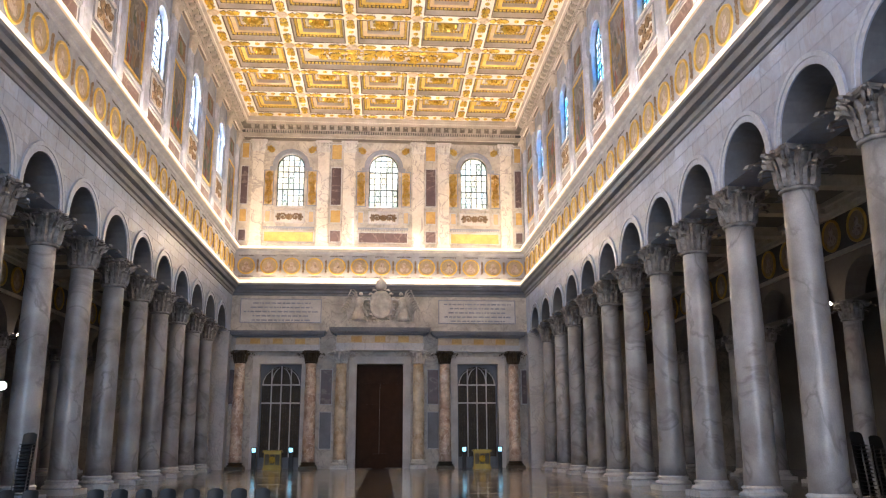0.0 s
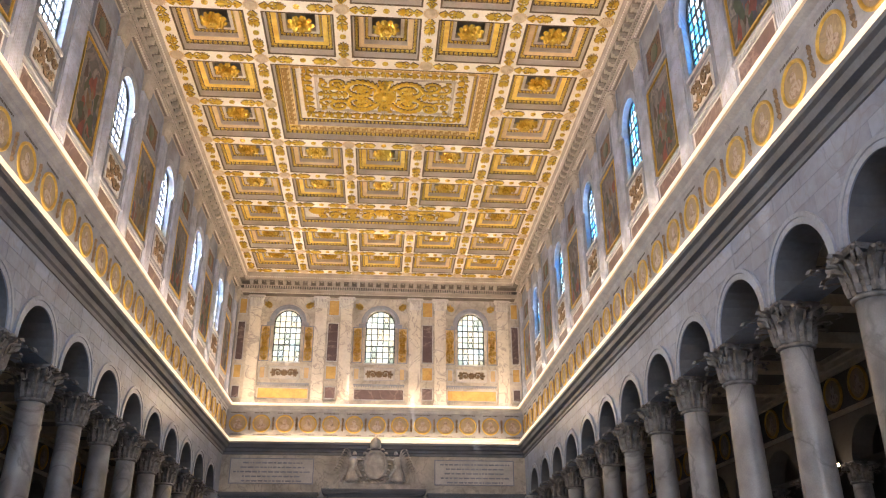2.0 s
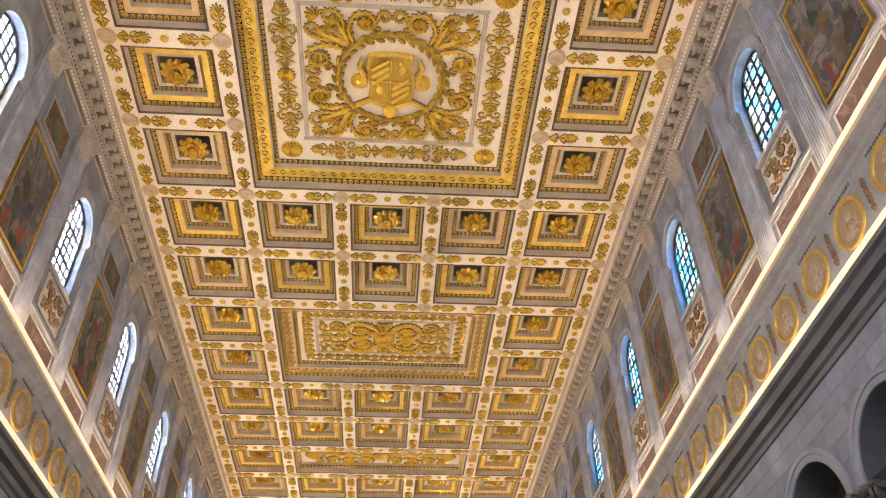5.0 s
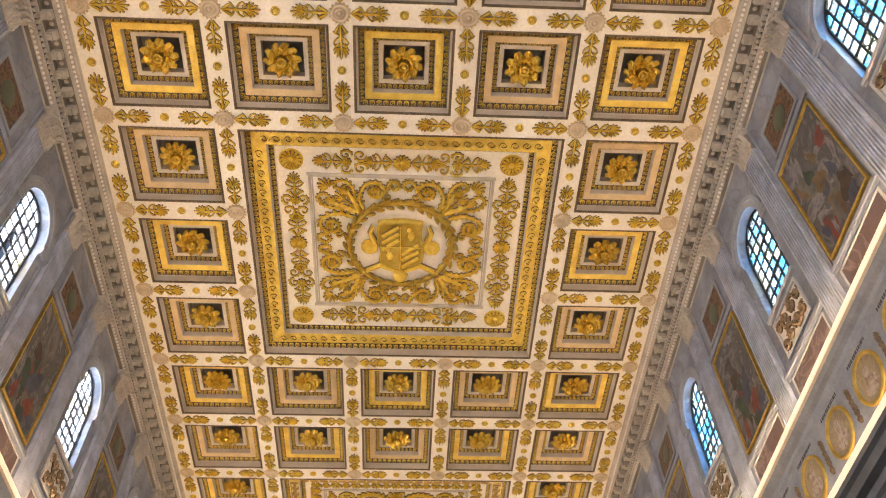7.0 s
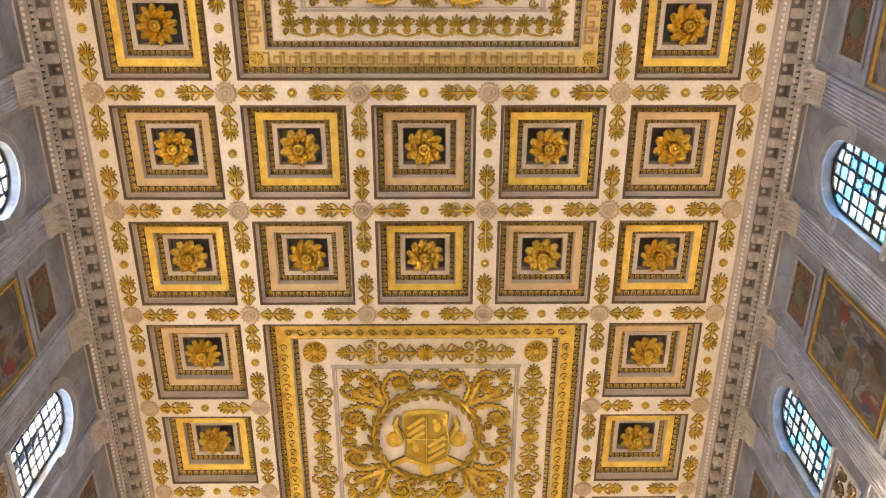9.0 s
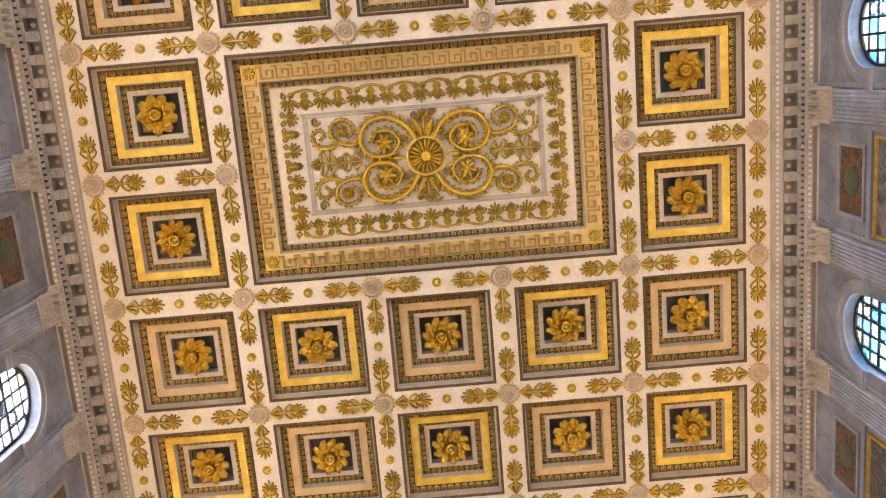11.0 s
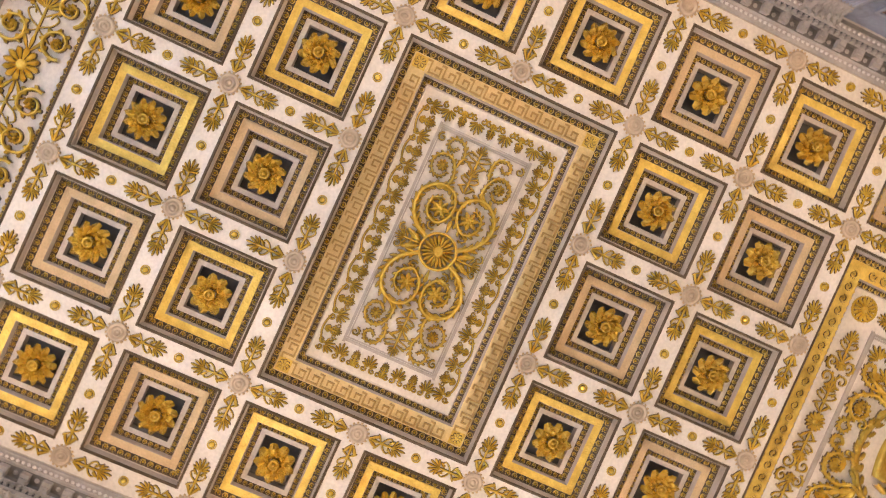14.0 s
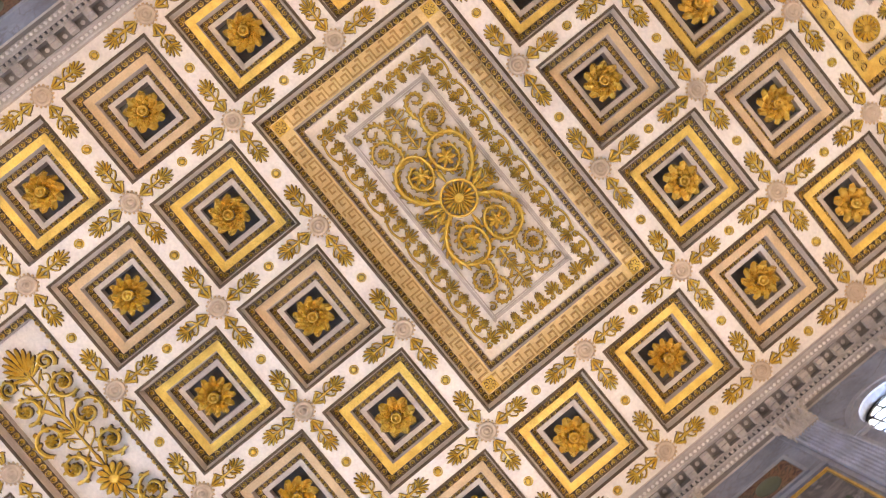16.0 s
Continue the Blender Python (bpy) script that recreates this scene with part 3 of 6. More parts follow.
def column(name, r, h_neck, h_cap, mats, base_h=0.62, label="", n=32, squat=1.0):
    """A column on a plinth: plinth, base, shaft and capital are parts."""
    root = empty(name)
    b = Build()
    w = r * 1.42
    b.box(-w, -w, 0, w, w, base_h * 0.36)
    b.obj("plinth", mats[2], root)
    b = Build()
    z = base_h * 0.36
    hb = base_h - z
    b.lathe([(r * 1.36, z)] + [(r * (1.26 + 0.14 * math.sin(math.pi * t / 6)), z + hb * 0.42 * t / 6) for t in range(7)] +
            [(r * 1.16, z + hb * 0.46), (r * 1.12, z + hb * 0.62), (r * 1.16, z + hb * 0.68)] +
            [(r * (1.12 + 0.09 * math.sin(math.pi * t / 5)), z + hb * (0.68 + 0.24 * t / 5)) for t in range(6)] + [(r * 1.06, z + hb * 0.95), (r * 1.06, z + hb)], n)
    b.obj("base", mats[2], root)
    b = Build()
    prof = []
    for k in range(13):
        t = k / 12
        prof.append((r * (1.0 - 0.15 * t ** 1.6) + (r * 0.05 if k == 0 else 0), base_h + (h_neck - base_h) * t))
    b.lathe(prof, n)
    b.obj("shaft", mats[0], root)
    b = Build()
    capital(b, r * 0.96, h_neck, h_cap, 0)
    b.obj("capital", mats[1], root)
    tagged(root, label, "column")
    return root


nave_col = column("nave_column", 0.565, 9.68, 1.36, (GRANITE, CAPST, MARBLE), label="grey granite column with a weathered marble Corinthian capital")
tagged(nave_col, group="nave columns")
nave_col.location = (-XCOL, COLS_Y[0], 0)
for s in (-1, 1):
    for k, y in enumerate(COLS_Y):
        if s == -1 and k == 0:
            continue
        copy_thing(nave_col, pose(s * XCOL, y, 0))
# aisles
XA = 22.3
aisle_col = column("aisle_column", 0.48, 7.6, 0.9, (GRANITE, CAPST, MARBLE), 0.5, "grey granite column between the side aisles", n=20)
tagged(aisle_col, group="aisle columns")
aisle_col.location = (-XA, COLS_Y[0], 0)
for s in (-1, 1):
    for k, y in enumerate(COLS_Y):
        if not (s == -1 and k == 0):
            copy_thing(aisle_col, pose(s * XA, y, 0))
for s, nm in ((-1, "west"), (1, "east")):
    Q = lambda u, d, z, s=s: (s * (XA - 0.5 + d), u, z)
    # aisle walls and ceiling carry the aisle gloom in their plaster colour
    b = Build()
    pierced(b, Q, YB, YF, 8.5, 13.2, 1.0, [(m, 1.72, 8.5, 8.52) for m in MIDS], 0)
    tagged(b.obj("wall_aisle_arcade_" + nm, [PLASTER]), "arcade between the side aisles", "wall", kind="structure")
    b = Build()
    b.box(min(s * 31, s * 32), YB, 0, max(s * 31, s * 32), YF, 13.6)
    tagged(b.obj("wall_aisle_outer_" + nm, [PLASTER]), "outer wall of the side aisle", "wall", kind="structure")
    b = Build()
    b.box(min(s * 13.8, s * 31), YB, 13.2, max(s * 13.8, s * 31), YF, 13.6)
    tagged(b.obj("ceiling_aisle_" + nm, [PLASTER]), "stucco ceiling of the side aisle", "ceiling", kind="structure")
b = Build()
for s in (-1, 1):
    b.box(min(s * 12.4, s * 13.9), YF - 1.3, 0, max(s * 12.4, s * 13.9), YF - 0.003, SPRING)
tagged(b.obj("wall_end_piers", [MARBLE]), "grey marble piers ending the arcades", "pier", kind="structure")

# ---- gilded ornament of the ceiling ----


def petal(b, p, q, w, h, z, m=0, lobes=False):
    """A leaf on the plane z from p to q: flared rim coloured dark as shade, gilded faces rising to a ridge."""
    h *= 1.9
    dx, dy = q[0] - p[0], q[1] - p[1]
    L = math.hypot(dx, dy) or 1e-6
    ux, uy = dx / L, dy / L
    if lobes:
        sts = ((0.0, 0.35, 0.5), (0.14, 0.95, 0.9), (0.24, 0.62, 1.0), (0.40, 1.1, 1.1), (0.50, 0.66, 1.1), (0.66, 0.95, 1.1), (0.76, 0.52, 1.0), (0.88, 0.58, 0.9), (1.0, 0.08, 0.7))
    else:
        sts = ((0.0, 0.28, 0.5), (0.22, 0.50, 0.9), (0.5, 0.86, 1.05), (0.74, 1.0, 1.1), (0.90, 0.70, 1.0), (1.0, 0.10, 0.7))
    rows = []
    for t, k, e in sts:
        c = (p[0] + dx * t, p[1] + dy * t)
        a = k * w / 2
        o = a + 0.014
        s = 0.014 if t == 1.0 else 0.0
        rows.append([(c[0] - uy * o + ux * s, c[1] + ux * o + uy * s, z), (c[0] - uy * a, c[1] + ux * a, z - h * 0.45), (c[0], c[1], z - h * e),
                     (c[0] + uy * a, c[1] - ux * a, z - h * 0.45), (c[0] + uy * o + ux * s, c[1] - ux * o + uy * s, z)])
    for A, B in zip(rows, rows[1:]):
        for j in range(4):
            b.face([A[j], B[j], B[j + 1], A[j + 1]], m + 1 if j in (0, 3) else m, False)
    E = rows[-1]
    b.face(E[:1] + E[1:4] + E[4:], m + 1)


def ribbon(b, pts, w, h, z, m=0, taper=True):
    """A raised stem along pts on the plane z, rounded, with rims coloured dark as shade."""
    n = len(pts)
    h, w = h * 1.8, w * 1.15
    rows = []
    for i, p in enumerate(pts):
        a, c = pts[max(i - 1, 0)], pts[min(i + 1, n - 1)]
        dx, dy = c[0] - a[0], c[1] - a[1]
        L = math.hypot(dx, dy) or 1e-6
        k = (1 - 0.55 * i / n) if taper else 1
        ux, uy, g = -dy / L, dx / L, w * k / 2
        rows.append([(p[0] + ux * e, p[1] + uy * e, z - h * f) for e, f in ((g + 0.014, 0), (g, 0.45), (g * 0.45, 1), (-g * 0.45, 1), (-g, 0.45), (-g - 0.014, 0))])
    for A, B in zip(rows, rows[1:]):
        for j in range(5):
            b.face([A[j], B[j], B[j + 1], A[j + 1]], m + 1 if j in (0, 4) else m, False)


def smooth_line(ctrl, k=5):
    """A curve through the given points."""
    P = [Vector(c) for c in ctrl]
    P = [2 * P[0] - P[1]] + P + [2 * P[-1] - P[-2]]
    out = []
    for a, b2, c, d in zip(P, P[1:], P[2:], P[3:]):
        for i in range(k):
            t = i / k
            q = 0.5 * (2 * b2 + (c - a) * t + (2 * a - 5 * b2 + 4 * c - d) * t * t + (3 * b2 - a - 3 * c + d) * t ** 3)
            out.append((q.x, q.y))
    return out + [(P[-2].x, P[-2].y)]


def vine(b, ctrl, w, h, z, size, every=2, k=5, inner=0.7):
    """An acanthus stem through ctrl with lobed leaves springing forward from both sides."""
    pts = smooth_line(ctrl, k)
    ribbon(b, pts, w, h, z)
    n = len(pts)
    for i in range(1, n - 1, every):
        p, q = pts[i], pts[i + 1]
        d = Vector((q[0] - p[0], q[1] - p[1])).normalized()
        e = size * (1 - 0.5 * i / n)
        for v, g in ((1, 1.0), (-1, inner)):
            petal(b, p, (p[0] + (d.x * 0.85 - v * d.y * 0.62) * e * g, p[1] + (d.y * 0.85 + v * d.x * 0.62) * e * g), e * 0.42 * g, h * 0.8, z, 0, e > 0.3)


def dome(b, x, y, z, r, h, m=0, n=10):
    b.lathe([(r, z - h * 0.1), (r * 0.98, z - h * 0.35), (r * 0.8, z - h * 0.75), (r * 0.4, z - h), (r * 0.05, z - h)], n, (x, y, 0), m)
    # dark rim painting a shade line round the dome
    b.lathe([(r + 0.018, z), (r, z - h * 0.12)], n, (x, y, 0), m + 1)
    b.f, b.m, b.s = b.f[:-2], b.m[:-2], b.s[:-2]


def daisy(b, x, y, z, r, h, n=10, m=0):
    """A small flat rosette."""
    for k in range(n):
        a = 2 * math.pi * k / n
        petal(b, (x + 0.25 * r * math.cos(a), y + 0.25 * r * math.sin(a)), (x + r * math.cos(a), y + r * math.sin(a)), 2.4 * r / n * 1.7, h, z, m)
    dome(b, x, y, z, r * 0.34, h * 1.6, m, 8)


def spiral(cx, cy, r, turns, a0, sgn, n=26, r1=0.15):
    return [(cx + (r * (1 - k / n) + r * r1 * k / n) * math.cos(a0 + sgn * turns * 2 * math.pi * k / n),
             cy + (r * (1 - k / n) + r * r1 * k / n) * math.sin(a0 + sgn * turns * 2 * math.pi * k / n)) for k in range(n + 1)]


def scroll(b, cx, cy, r, a0, sgn, z, w=None, turns=1.6, flower=True, leaves=7, h=0.09):
    """A coiling acanthus stem with leaves on its outside and a flower at its heart."""
    pts = spiral(cx, cy, r, turns, a0, sgn)
    ribbon(b, pts, w or r * 0.2, h, z)
    for k in range(leaves):
        i = 1 + k * 2
        p, q = pts[i], pts[i + 1]
        dx, dy = q[0] - p[0], q[1] - p[1]
        L = math.hypot(dx, dy)
        ox, oy = p[0] - cx, p[1] - cy
        R = math.hypot(ox, oy)
        e = r * 0.40
        petal(b, p, (p[0] + (dx / L * 0.8 + ox / R * 0.7) * e, p[1] + (dy / L * 0.8 + oy / R * 0.7) * e), e * 0.55, h, z)
        if k % 2 and flower:
            petal(b, p, (p[0] + (dx / L * 0.8 - ox / R * 0.7) * e * 0.8, p[1] + (dy / L * 0.8 - oy / R * 0.7) * e * 0.8), e * 0.5, h, z)
    if flower:
        daisy(b, cx, cy, z, r * 0.34, h * 1.2, 7)


def fan(b, x, y, a, r, z, n=7, h=0.06, spread=2.3):
    """A palmette opening towards the angle a."""
    for k in range(n):
        t = a + spread * (k / (n - 1) - 0.5)
        q = r * (1 - 0.35 * abs(k / (n - 1) - 0.5) * 2)
        petal(b, (x + 0.12 * q * math.cos(t), y + 0.12 * q * math.sin(t)), (x + q * math.cos(t), y + q * math.sin(t)), r * 1.05 / n, h, z)


def spray(b, x, y, a, L, z, w=0.3):
    """A foliate spray of length L starting at x, y towards the angle a: calyx, stem with side volutes, palmette."""
    ca, sa = math.cos(a), math.sin(a)

    def at(u, v):
        return (x + u * ca - v * sa, y + u * sa + v * ca)
    k = w / 0.3
    for v in (-1, 0, 1):
        petal(b, at(0.0, 0.03 * v), at(L * 0.24, 0.15 * v * k), 0.08 + 0.02 * L, 0.07, z)
    for v in (-1, 1):
        petal(b, at(L * 0.33, 0.02 * v), at(L * 0.20, 0.20 * v * k), 0.07, 0.06, z)
        ribbon(b, smooth_line([at(L * 0.36, 0.01 * v), at(L * 0.44, 0.14 * v * k), at(L * 0.55, 0.20 * v * k), at(L * 0.60, 0.13 * v * k), at(L * 0.53, 0.10 * v * k)], 3), 0.045, 0.05, z)
        petal(b, at(L * 0.52, 0.03 * v), at(L * 0.66, 0.17 * v * k), 0.07, 0.06, z)
    ribbon(b, [at(L * 0.18, 0), at(L * 0.45, 0), at(L * 0.7, 0)], 0.06, 0.06, z, taper=False)
    dome(b, *at(L * 0.34, 0), z, 0.055, 0.10, 0, 8)
    px, py = at(L * 0.64, 0)
    fan(b, px, py, a, L * 0.36, z, 7, 0.06, 2.3)


# rosettes hanging in the coffers
def rosette(kind):
    root = empty("ceiling_rosette")
    b = Build()

    def cup(a, r0, r1, w, z0, drop, swirl=0.0):
        rows = []
        for t in (0, 0.35, 0.7, 1.0):
            r = r0 + (r1 - r0) * t
            aa = a + swirl * t
            half = w * (0.55 + 0.75 * math.sin(math.pi * min(t * 0.75 + 0.15, 1))) / 2
            zz = z0 + 0.06 - drop * 1.35 * math.sin(math.pi * (0.02 + 0.72 * t))
            ca, sa = math.cos(aa), math.sin(aa)
            rows.append([(r * ca - k * half * sa, r * sa + k * half * ca, zz + (0.11 if k else -0.05)) for k in (-1, 0, 1)])
        for A, B in zip(rows, rows[1:]):
            for j in range(2):
                b.face([A[j], A[j + 1], B[j + 1], B[j]], 0, False)
        A = rows[-1]
        tip = (r1 * 1.1 * math.cos(a + swirl), r1 * 1.1 * math.sin(a + swirl), rows[-1][1][2] + 0.06)
        b.face([A[0], A[1], tip], 0)
        b.face([A[1], A[2], tip], 0)
    spec = {0: (9, 0.30, 0.0), 1: (12, 0.22, 0.0), 2: (10, 0.27, 0.40)}[kind]
    n, w, sw = spec
    for k in range(n):
        a = 2 * math.pi * k / n
        cup(a, 0.18, 0.68, w * 1.06, 0.02, 0.26, sw)
        cup(a + math.pi / n, 0.18, 0.42, w * 0.62, -0.14, 0.18, sw)
    b.obj("petals", ROSEGOLD, root)
    b = Build()
    b.lathe([(0.13, 0.0), (0.15, -0.22), (0.19, -0.30), (0.20, -0.36), (0.17, -0.42), (0.13, -0.40), (0.115, -0.26), (0.085, -0.26), (0.075, -0.38), (0.04, -0.42), (0.01, -0.42)], 16)
    b.obj("boss", ROSEGOLD, root)
    b = Build()
    b.lathe([(0.10, 0.30), (0.12, 0.0), (0.16, -0.12)], 8)
    b.obj("stem", GOLD, root)
    tagged(root, "gilded ceiling rosette hanging in a stucco coffer", "rosette", "coffer rosettes")
    return root


kinds = [rosette(k) for k in range(3)]
first = [True] * 3
for r, c, x, y in coffers:
    k = (r * 2 + c * (1 if r % 3 else 2) + (c == 2)) % 3
    m = pose(x, y, ZC + 0.76, 0, 0, (r * 37 + c * 61) % 45)
    if first[k]:
        kinds[k].matrix_basis = m
        first[k] = False
    else:
        copy_thing(kinds[k], m)

# roundels where beams cross
b = Build()
b.lathe([(0.35, 0.0), (0.34, -0.08), (0.29, -0.13), (0.25, -0.12), (0.22, -0.04), (0.19, -0.04), (0.17, -0.10), (0.13, -0.11), (0.11, -0.05), (0.09, -0.05), (0.07, -0.14), (0.01, -0.15)], 20, m=0)
roundel = tagged(empty("beam_roundel"), "cream and gilt roundel where two ceiling beams cross", "roundel", "beam roundels")
disc = b.obj("disc", PINKST, roundel)
b = Build()
for k in range(16):
    a = 2 * math.pi * k / 16
    b.blob((0.37 * math.cos(a), 0.37 * math.sin(a), -0.02), 0.05, 0.05, -0.06, 0, 5)
b.obj("bead_ring", TANBAND, roundel)["kind"] = "stuff"
spots = []
for r in range(22):
    for c in range(6):
        if not any(r0 < r < r0 + nr and c in (2, 3) for r0, (nr, k) in PANELS.items()):
            spots.append((col_x(c), row_y(r)))
roundel.location = (*spots[0], ZC)
for x, y in spots[1:]:
    copy_thing(roundel, pose(x, y, ZC))


# sprays along the beams: one piece for each stretch of beam
def stretch(L):
    root = empty("beam_ornament")
    for s, a in ((-1, 0.0), (1, math.pi)):
        b = Build()
        spray(b, s * (L / 2 - 0.42), 0, a, 1.34, 0.0, 0.40)
        b.obj("foliate_spray", GOLD, root)["kind"] = "stuff"
    b = Build()
    dome(b, 0, 0, 0, 0.10, 0.12)
    b.lathe([(0.17, 0), (0.17, -0.05), (0.14, -0.06), (0.13, 0)], 12)
    b.f, b.m, b.s = b.f[:-2], b.m[:-2], b.s[:-2]
    b.obj("boss", GOLD, root)
    return root


bx, by = stretch(COL), stretch(ROW)
for o in (bx, by):
    tagged(o, "gilded palmettes and boss along a ceiling beam", "ornament", "beam ornaments")
todo = []
for r in range(22):
    for c in range(5):
        if not any(r0 < r < r0 + nr and 1 <= c <= 3 for r0, (nr, k) in PANELS.items()):
            todo.append((bx, pose((col_x(c) + col_x(c + 1)) / 2, row_y(r), ZC)))
for c in range(6):
    for r in range(21):
        if not any(r0 <= r < r0 + nr and c in (2, 3) for r0, (nr, k) in PANELS.items()):
            todo.append((by, pose(col_x(c), (row_y(r) + row_y(r + 1)) / 2, ZC, 0, 0, 90)))
seen = set()
for o, m in todo:
    if o.name in seen:
        copy_thing(o, m)
    else:
        o.matrix_basis = m
        seen.add(o.name)


# the three kinds of large panel
def frame_moulding(b, hx, hy, w, h, z, m=0):
    for s in (-1, 1):
        b.box(-hx - w, s * hy - w / 2, z - h, hx + w, s * hy + w / 2, z, m)
        b.box(s * hx - w / 2, -hy, z - h, s * hx + w / 2, hy, z, m)
        b.box(-hx, s * (hy - w) - w / 4, z - h * 0.5, hx, s * (hy - w) + w / 4, z, m)
        b.box(s * (hx - w) - w / 4, -hy, z - h * 0.5, s * (hx - w) + w / 4, hy, z, m)


def mirror4(fn, root, name, label):
    for sx in (-1, 1):
        for sy in (-1, 1):
            b = Build()
            fn(b, sx, sy)
            b.obj(name, GOLD, root, label)


def fret_panel(x0, x1, y0, y1, zf):
    cx, cy, hx, hy = (x0 + x1) / 2, (y0 + y1) / 2, (x1 - x0) / 2, (y1 - y0) / 2
    root = empty("fret_panel_relief", (cx, cy, 0))
    b = Build()
    # running key on the band
    zb = ZC + 0.445
    w, u = 0.028, 0.13

    def key(ax, ay, dx, dy, L):
        n = max(1, int(L / (4 * u)))
        st = L / n
        k4 = st / 4
        for k in range(n):
            o = k * st
            segs = [((0, -1.5), (0, 1.5)), ((0, 1.5), (3, 1.5)), ((3, 1.5), (3, -0.5)), ((3, -0.5), (1.5, -0.5)), ((1.5, -0.5), (1.5, 0.5)), ((0, -1.5), (-1, -1.5))]
            for (a, c), (e, f) in segs:
                p = (ax + dx * (o + a * k4) - dy * c * u, ay + dy * (o + a * k4) + dx * c * u)
                q = (ax + dx * (o + e * k4) - dy * f * u, ay + dy * (o + e * k4) + dx * f * u)
                b.box(min(p[0], q[0]) - w, min(p[1], q[1]) - w, zb - 0.07, max(p[0], q[0]) + w, max(p[1], q[1]) + w, zb + 0.05)
    e = 0.56
    for s in (-1, 1):
        key(-hx + 0.95, s * (hy - e), 1, 0, 2 * hx - 1.9)
        key(s * (hx - e), -hy + 0.95, 0, 1, 2 * hy - 1.9)
    b.obj("key_border", KEYGILT, root, "raised gilded key pattern")["kind"] = "stuff"
    for sx in (-1, 1):
        for sy in (-1, 1):
            b = Build()
            b.box(sx * (hx - e) - 0.24, sy * (hy - e) - 0.24, zb - 0.03, sx * (hx - e) + 0.24, sy * (hy - e) + 0.24, zb + 0.02)
            daisy(b, sx * (hx - e), sy * (hy - e), zb - 0.03, 0.2, 0.04, 8)
            b.obj("corner_block", GOLDBAND, root)
    ix, iy = 4.14, 1.74
    b = Build()
    frame_moulding(b, ix, iy, 0.10, 0.07, zf)
    b.obj("inner_frame", GREYST, root)
    # palmette border
    b = Build()
    ox, oy = hx - 1.14, hy - 1.14
    mx, my = (ix + ox) / 2, (iy + oy) / 2
    for s in (-1, 1):
        n = 17
        for k in range(n):
            x = -ox + 0.55 + (2 * ox - 1.1) * k / (n - 1)
            if k % 2 == 0:
                fan(b, x, s * (my + 0.10), -s * math.pi / 2, 0.46, zf, 7, 0.07)
                for v in (-1, 1):
                    ribbon(b, spiral(x + v * 0.13, s * (my + 0.22), 0.12, 1.3, -v * s * 0.5 * math.pi, -v * s, 12), 0.05, 0.05, zf)
            else:
                spray(b, x, s * (my + 0.30), -s * math.pi / 2, 0.62, zf, 0.2)
                ribbon(b, [(x + 0.55 * (j / 8 - 0.5) * 2, s * (my + 0.22 + 0.16 * math.sin(math.pi * j / 8))) for j in range(9)], 0.05, 0.05, zf, 0, False)
                for v in (-1, 1):
                    ribbon(b, spiral(x + v * 0.21, s * (my - 0.12), 0.11, 1.2, v * s * 0.5 * math.pi, v * s, 12), 0.035, 0.04, zf)
        n = 9
        for k in range(1, n - 1):
            y = -oy + 0.5 + (2 * oy - 1.0) * k / (n - 1)
            if k % 2 == 0:
                spray(b, s * (mx + 0.28), y, math.pi if s > 0 else 0, 0.6, zf, 0.2)
            else:
                fan(b, s * (mx + 0.10), y, math.pi if s > 0 else 0, 0.46, zf, 7, 0.07)
            for v in (-1, 1):
                ribbon(b, spiral(s * (mx + 0.2), y + v * 0.17, 0.12, 1.2, 0, v * s, 12), 0.05, 0.04, zf)
    b.obj("palmette_border", GOLD, root, "gilded border of palmettes and small scrolls")
    b = Build()
    daisy(b, 0, 0, zf, 0.60, 0.10, 20)
    b.lathe([(0.70, zf), (0.70, zf - 0.16), (0.64, zf - 0.20), (0.60, zf)], 28)
    b.f, b.m, b.s = b.f[:-2], b.m[:-2], b.s[:-2]
    b.lathe([(0.15, zf - 0.05), (0.17, zf - 0.22), (0.13, zf - 0.26), (0.08, zf - 0.18), (0.01, zf - 0.26)], 14)
    for v in (-1, 1):
        spray(b, 0, v * 0.66, v * math.pi / 2, 1.0, zf, 0.46)
    b.obj("centre_rosette", GOLD, root)

    def quarter(b, sx, sy):
        t = 1 if sx * sy > 0 else -1

        def at(pts):
            return [(sx * x, sy * y) for x, y in pts]
        # the great arm swings out from the rosette, back to the axis and coils inside
        vine(b, at([(0.30, 0.62), (0.68, 1.16), (1.30, 1.46), (1.95, 1.30), (2.26, 0.72), (1.98, 0.20), (1.32, 0.13), (0.90, 0.52), (1.14, 0.95), (1.62, 0.97), (1.84, 0.64)]), 0.15, 0.13, zf, 0.36)
        # broad flower leaves at the heart of the coil
        for k in range(7):
            q = math.pi * 2 * k / 7 + 0.3
            petal(b, (sx * 1.42, sy * 0.56), (sx * (1.42 + 0.34 * math.cos(q)), sy * (0.56 + 0.36 * math.sin(q))), 0.20, 0.10, zf, 0, True)
        dome(b, sx * 1.42, sy * 0.56, zf, 0.10, 0.26)
        # the smaller coil beyond, with a daisy
        vine(b, at([(2.10, 0.95), (2.36, 0.62), (2.80, 0.62), (3.20, 0.86), (3.24, 1.26), (2.90, 1.50), (2.52, 1.36), (2.46, 1.06), (2.70, 0.86)]), 0.10, 0.10, zf, 0.22)
        daisy(b, sx * 2.86, sy * 1.10, zf, 0.21, 0.10, 9)
        # end curls
        vine(b, at([(3.05, 0.62), (3.45, 0.52), (3.85, 0.70), (3.88, 1.08), (3.62, 1.20), (3.48, 1.00), (3.62, 0.84)]), 0.08, 0.07, zf, 0.20)
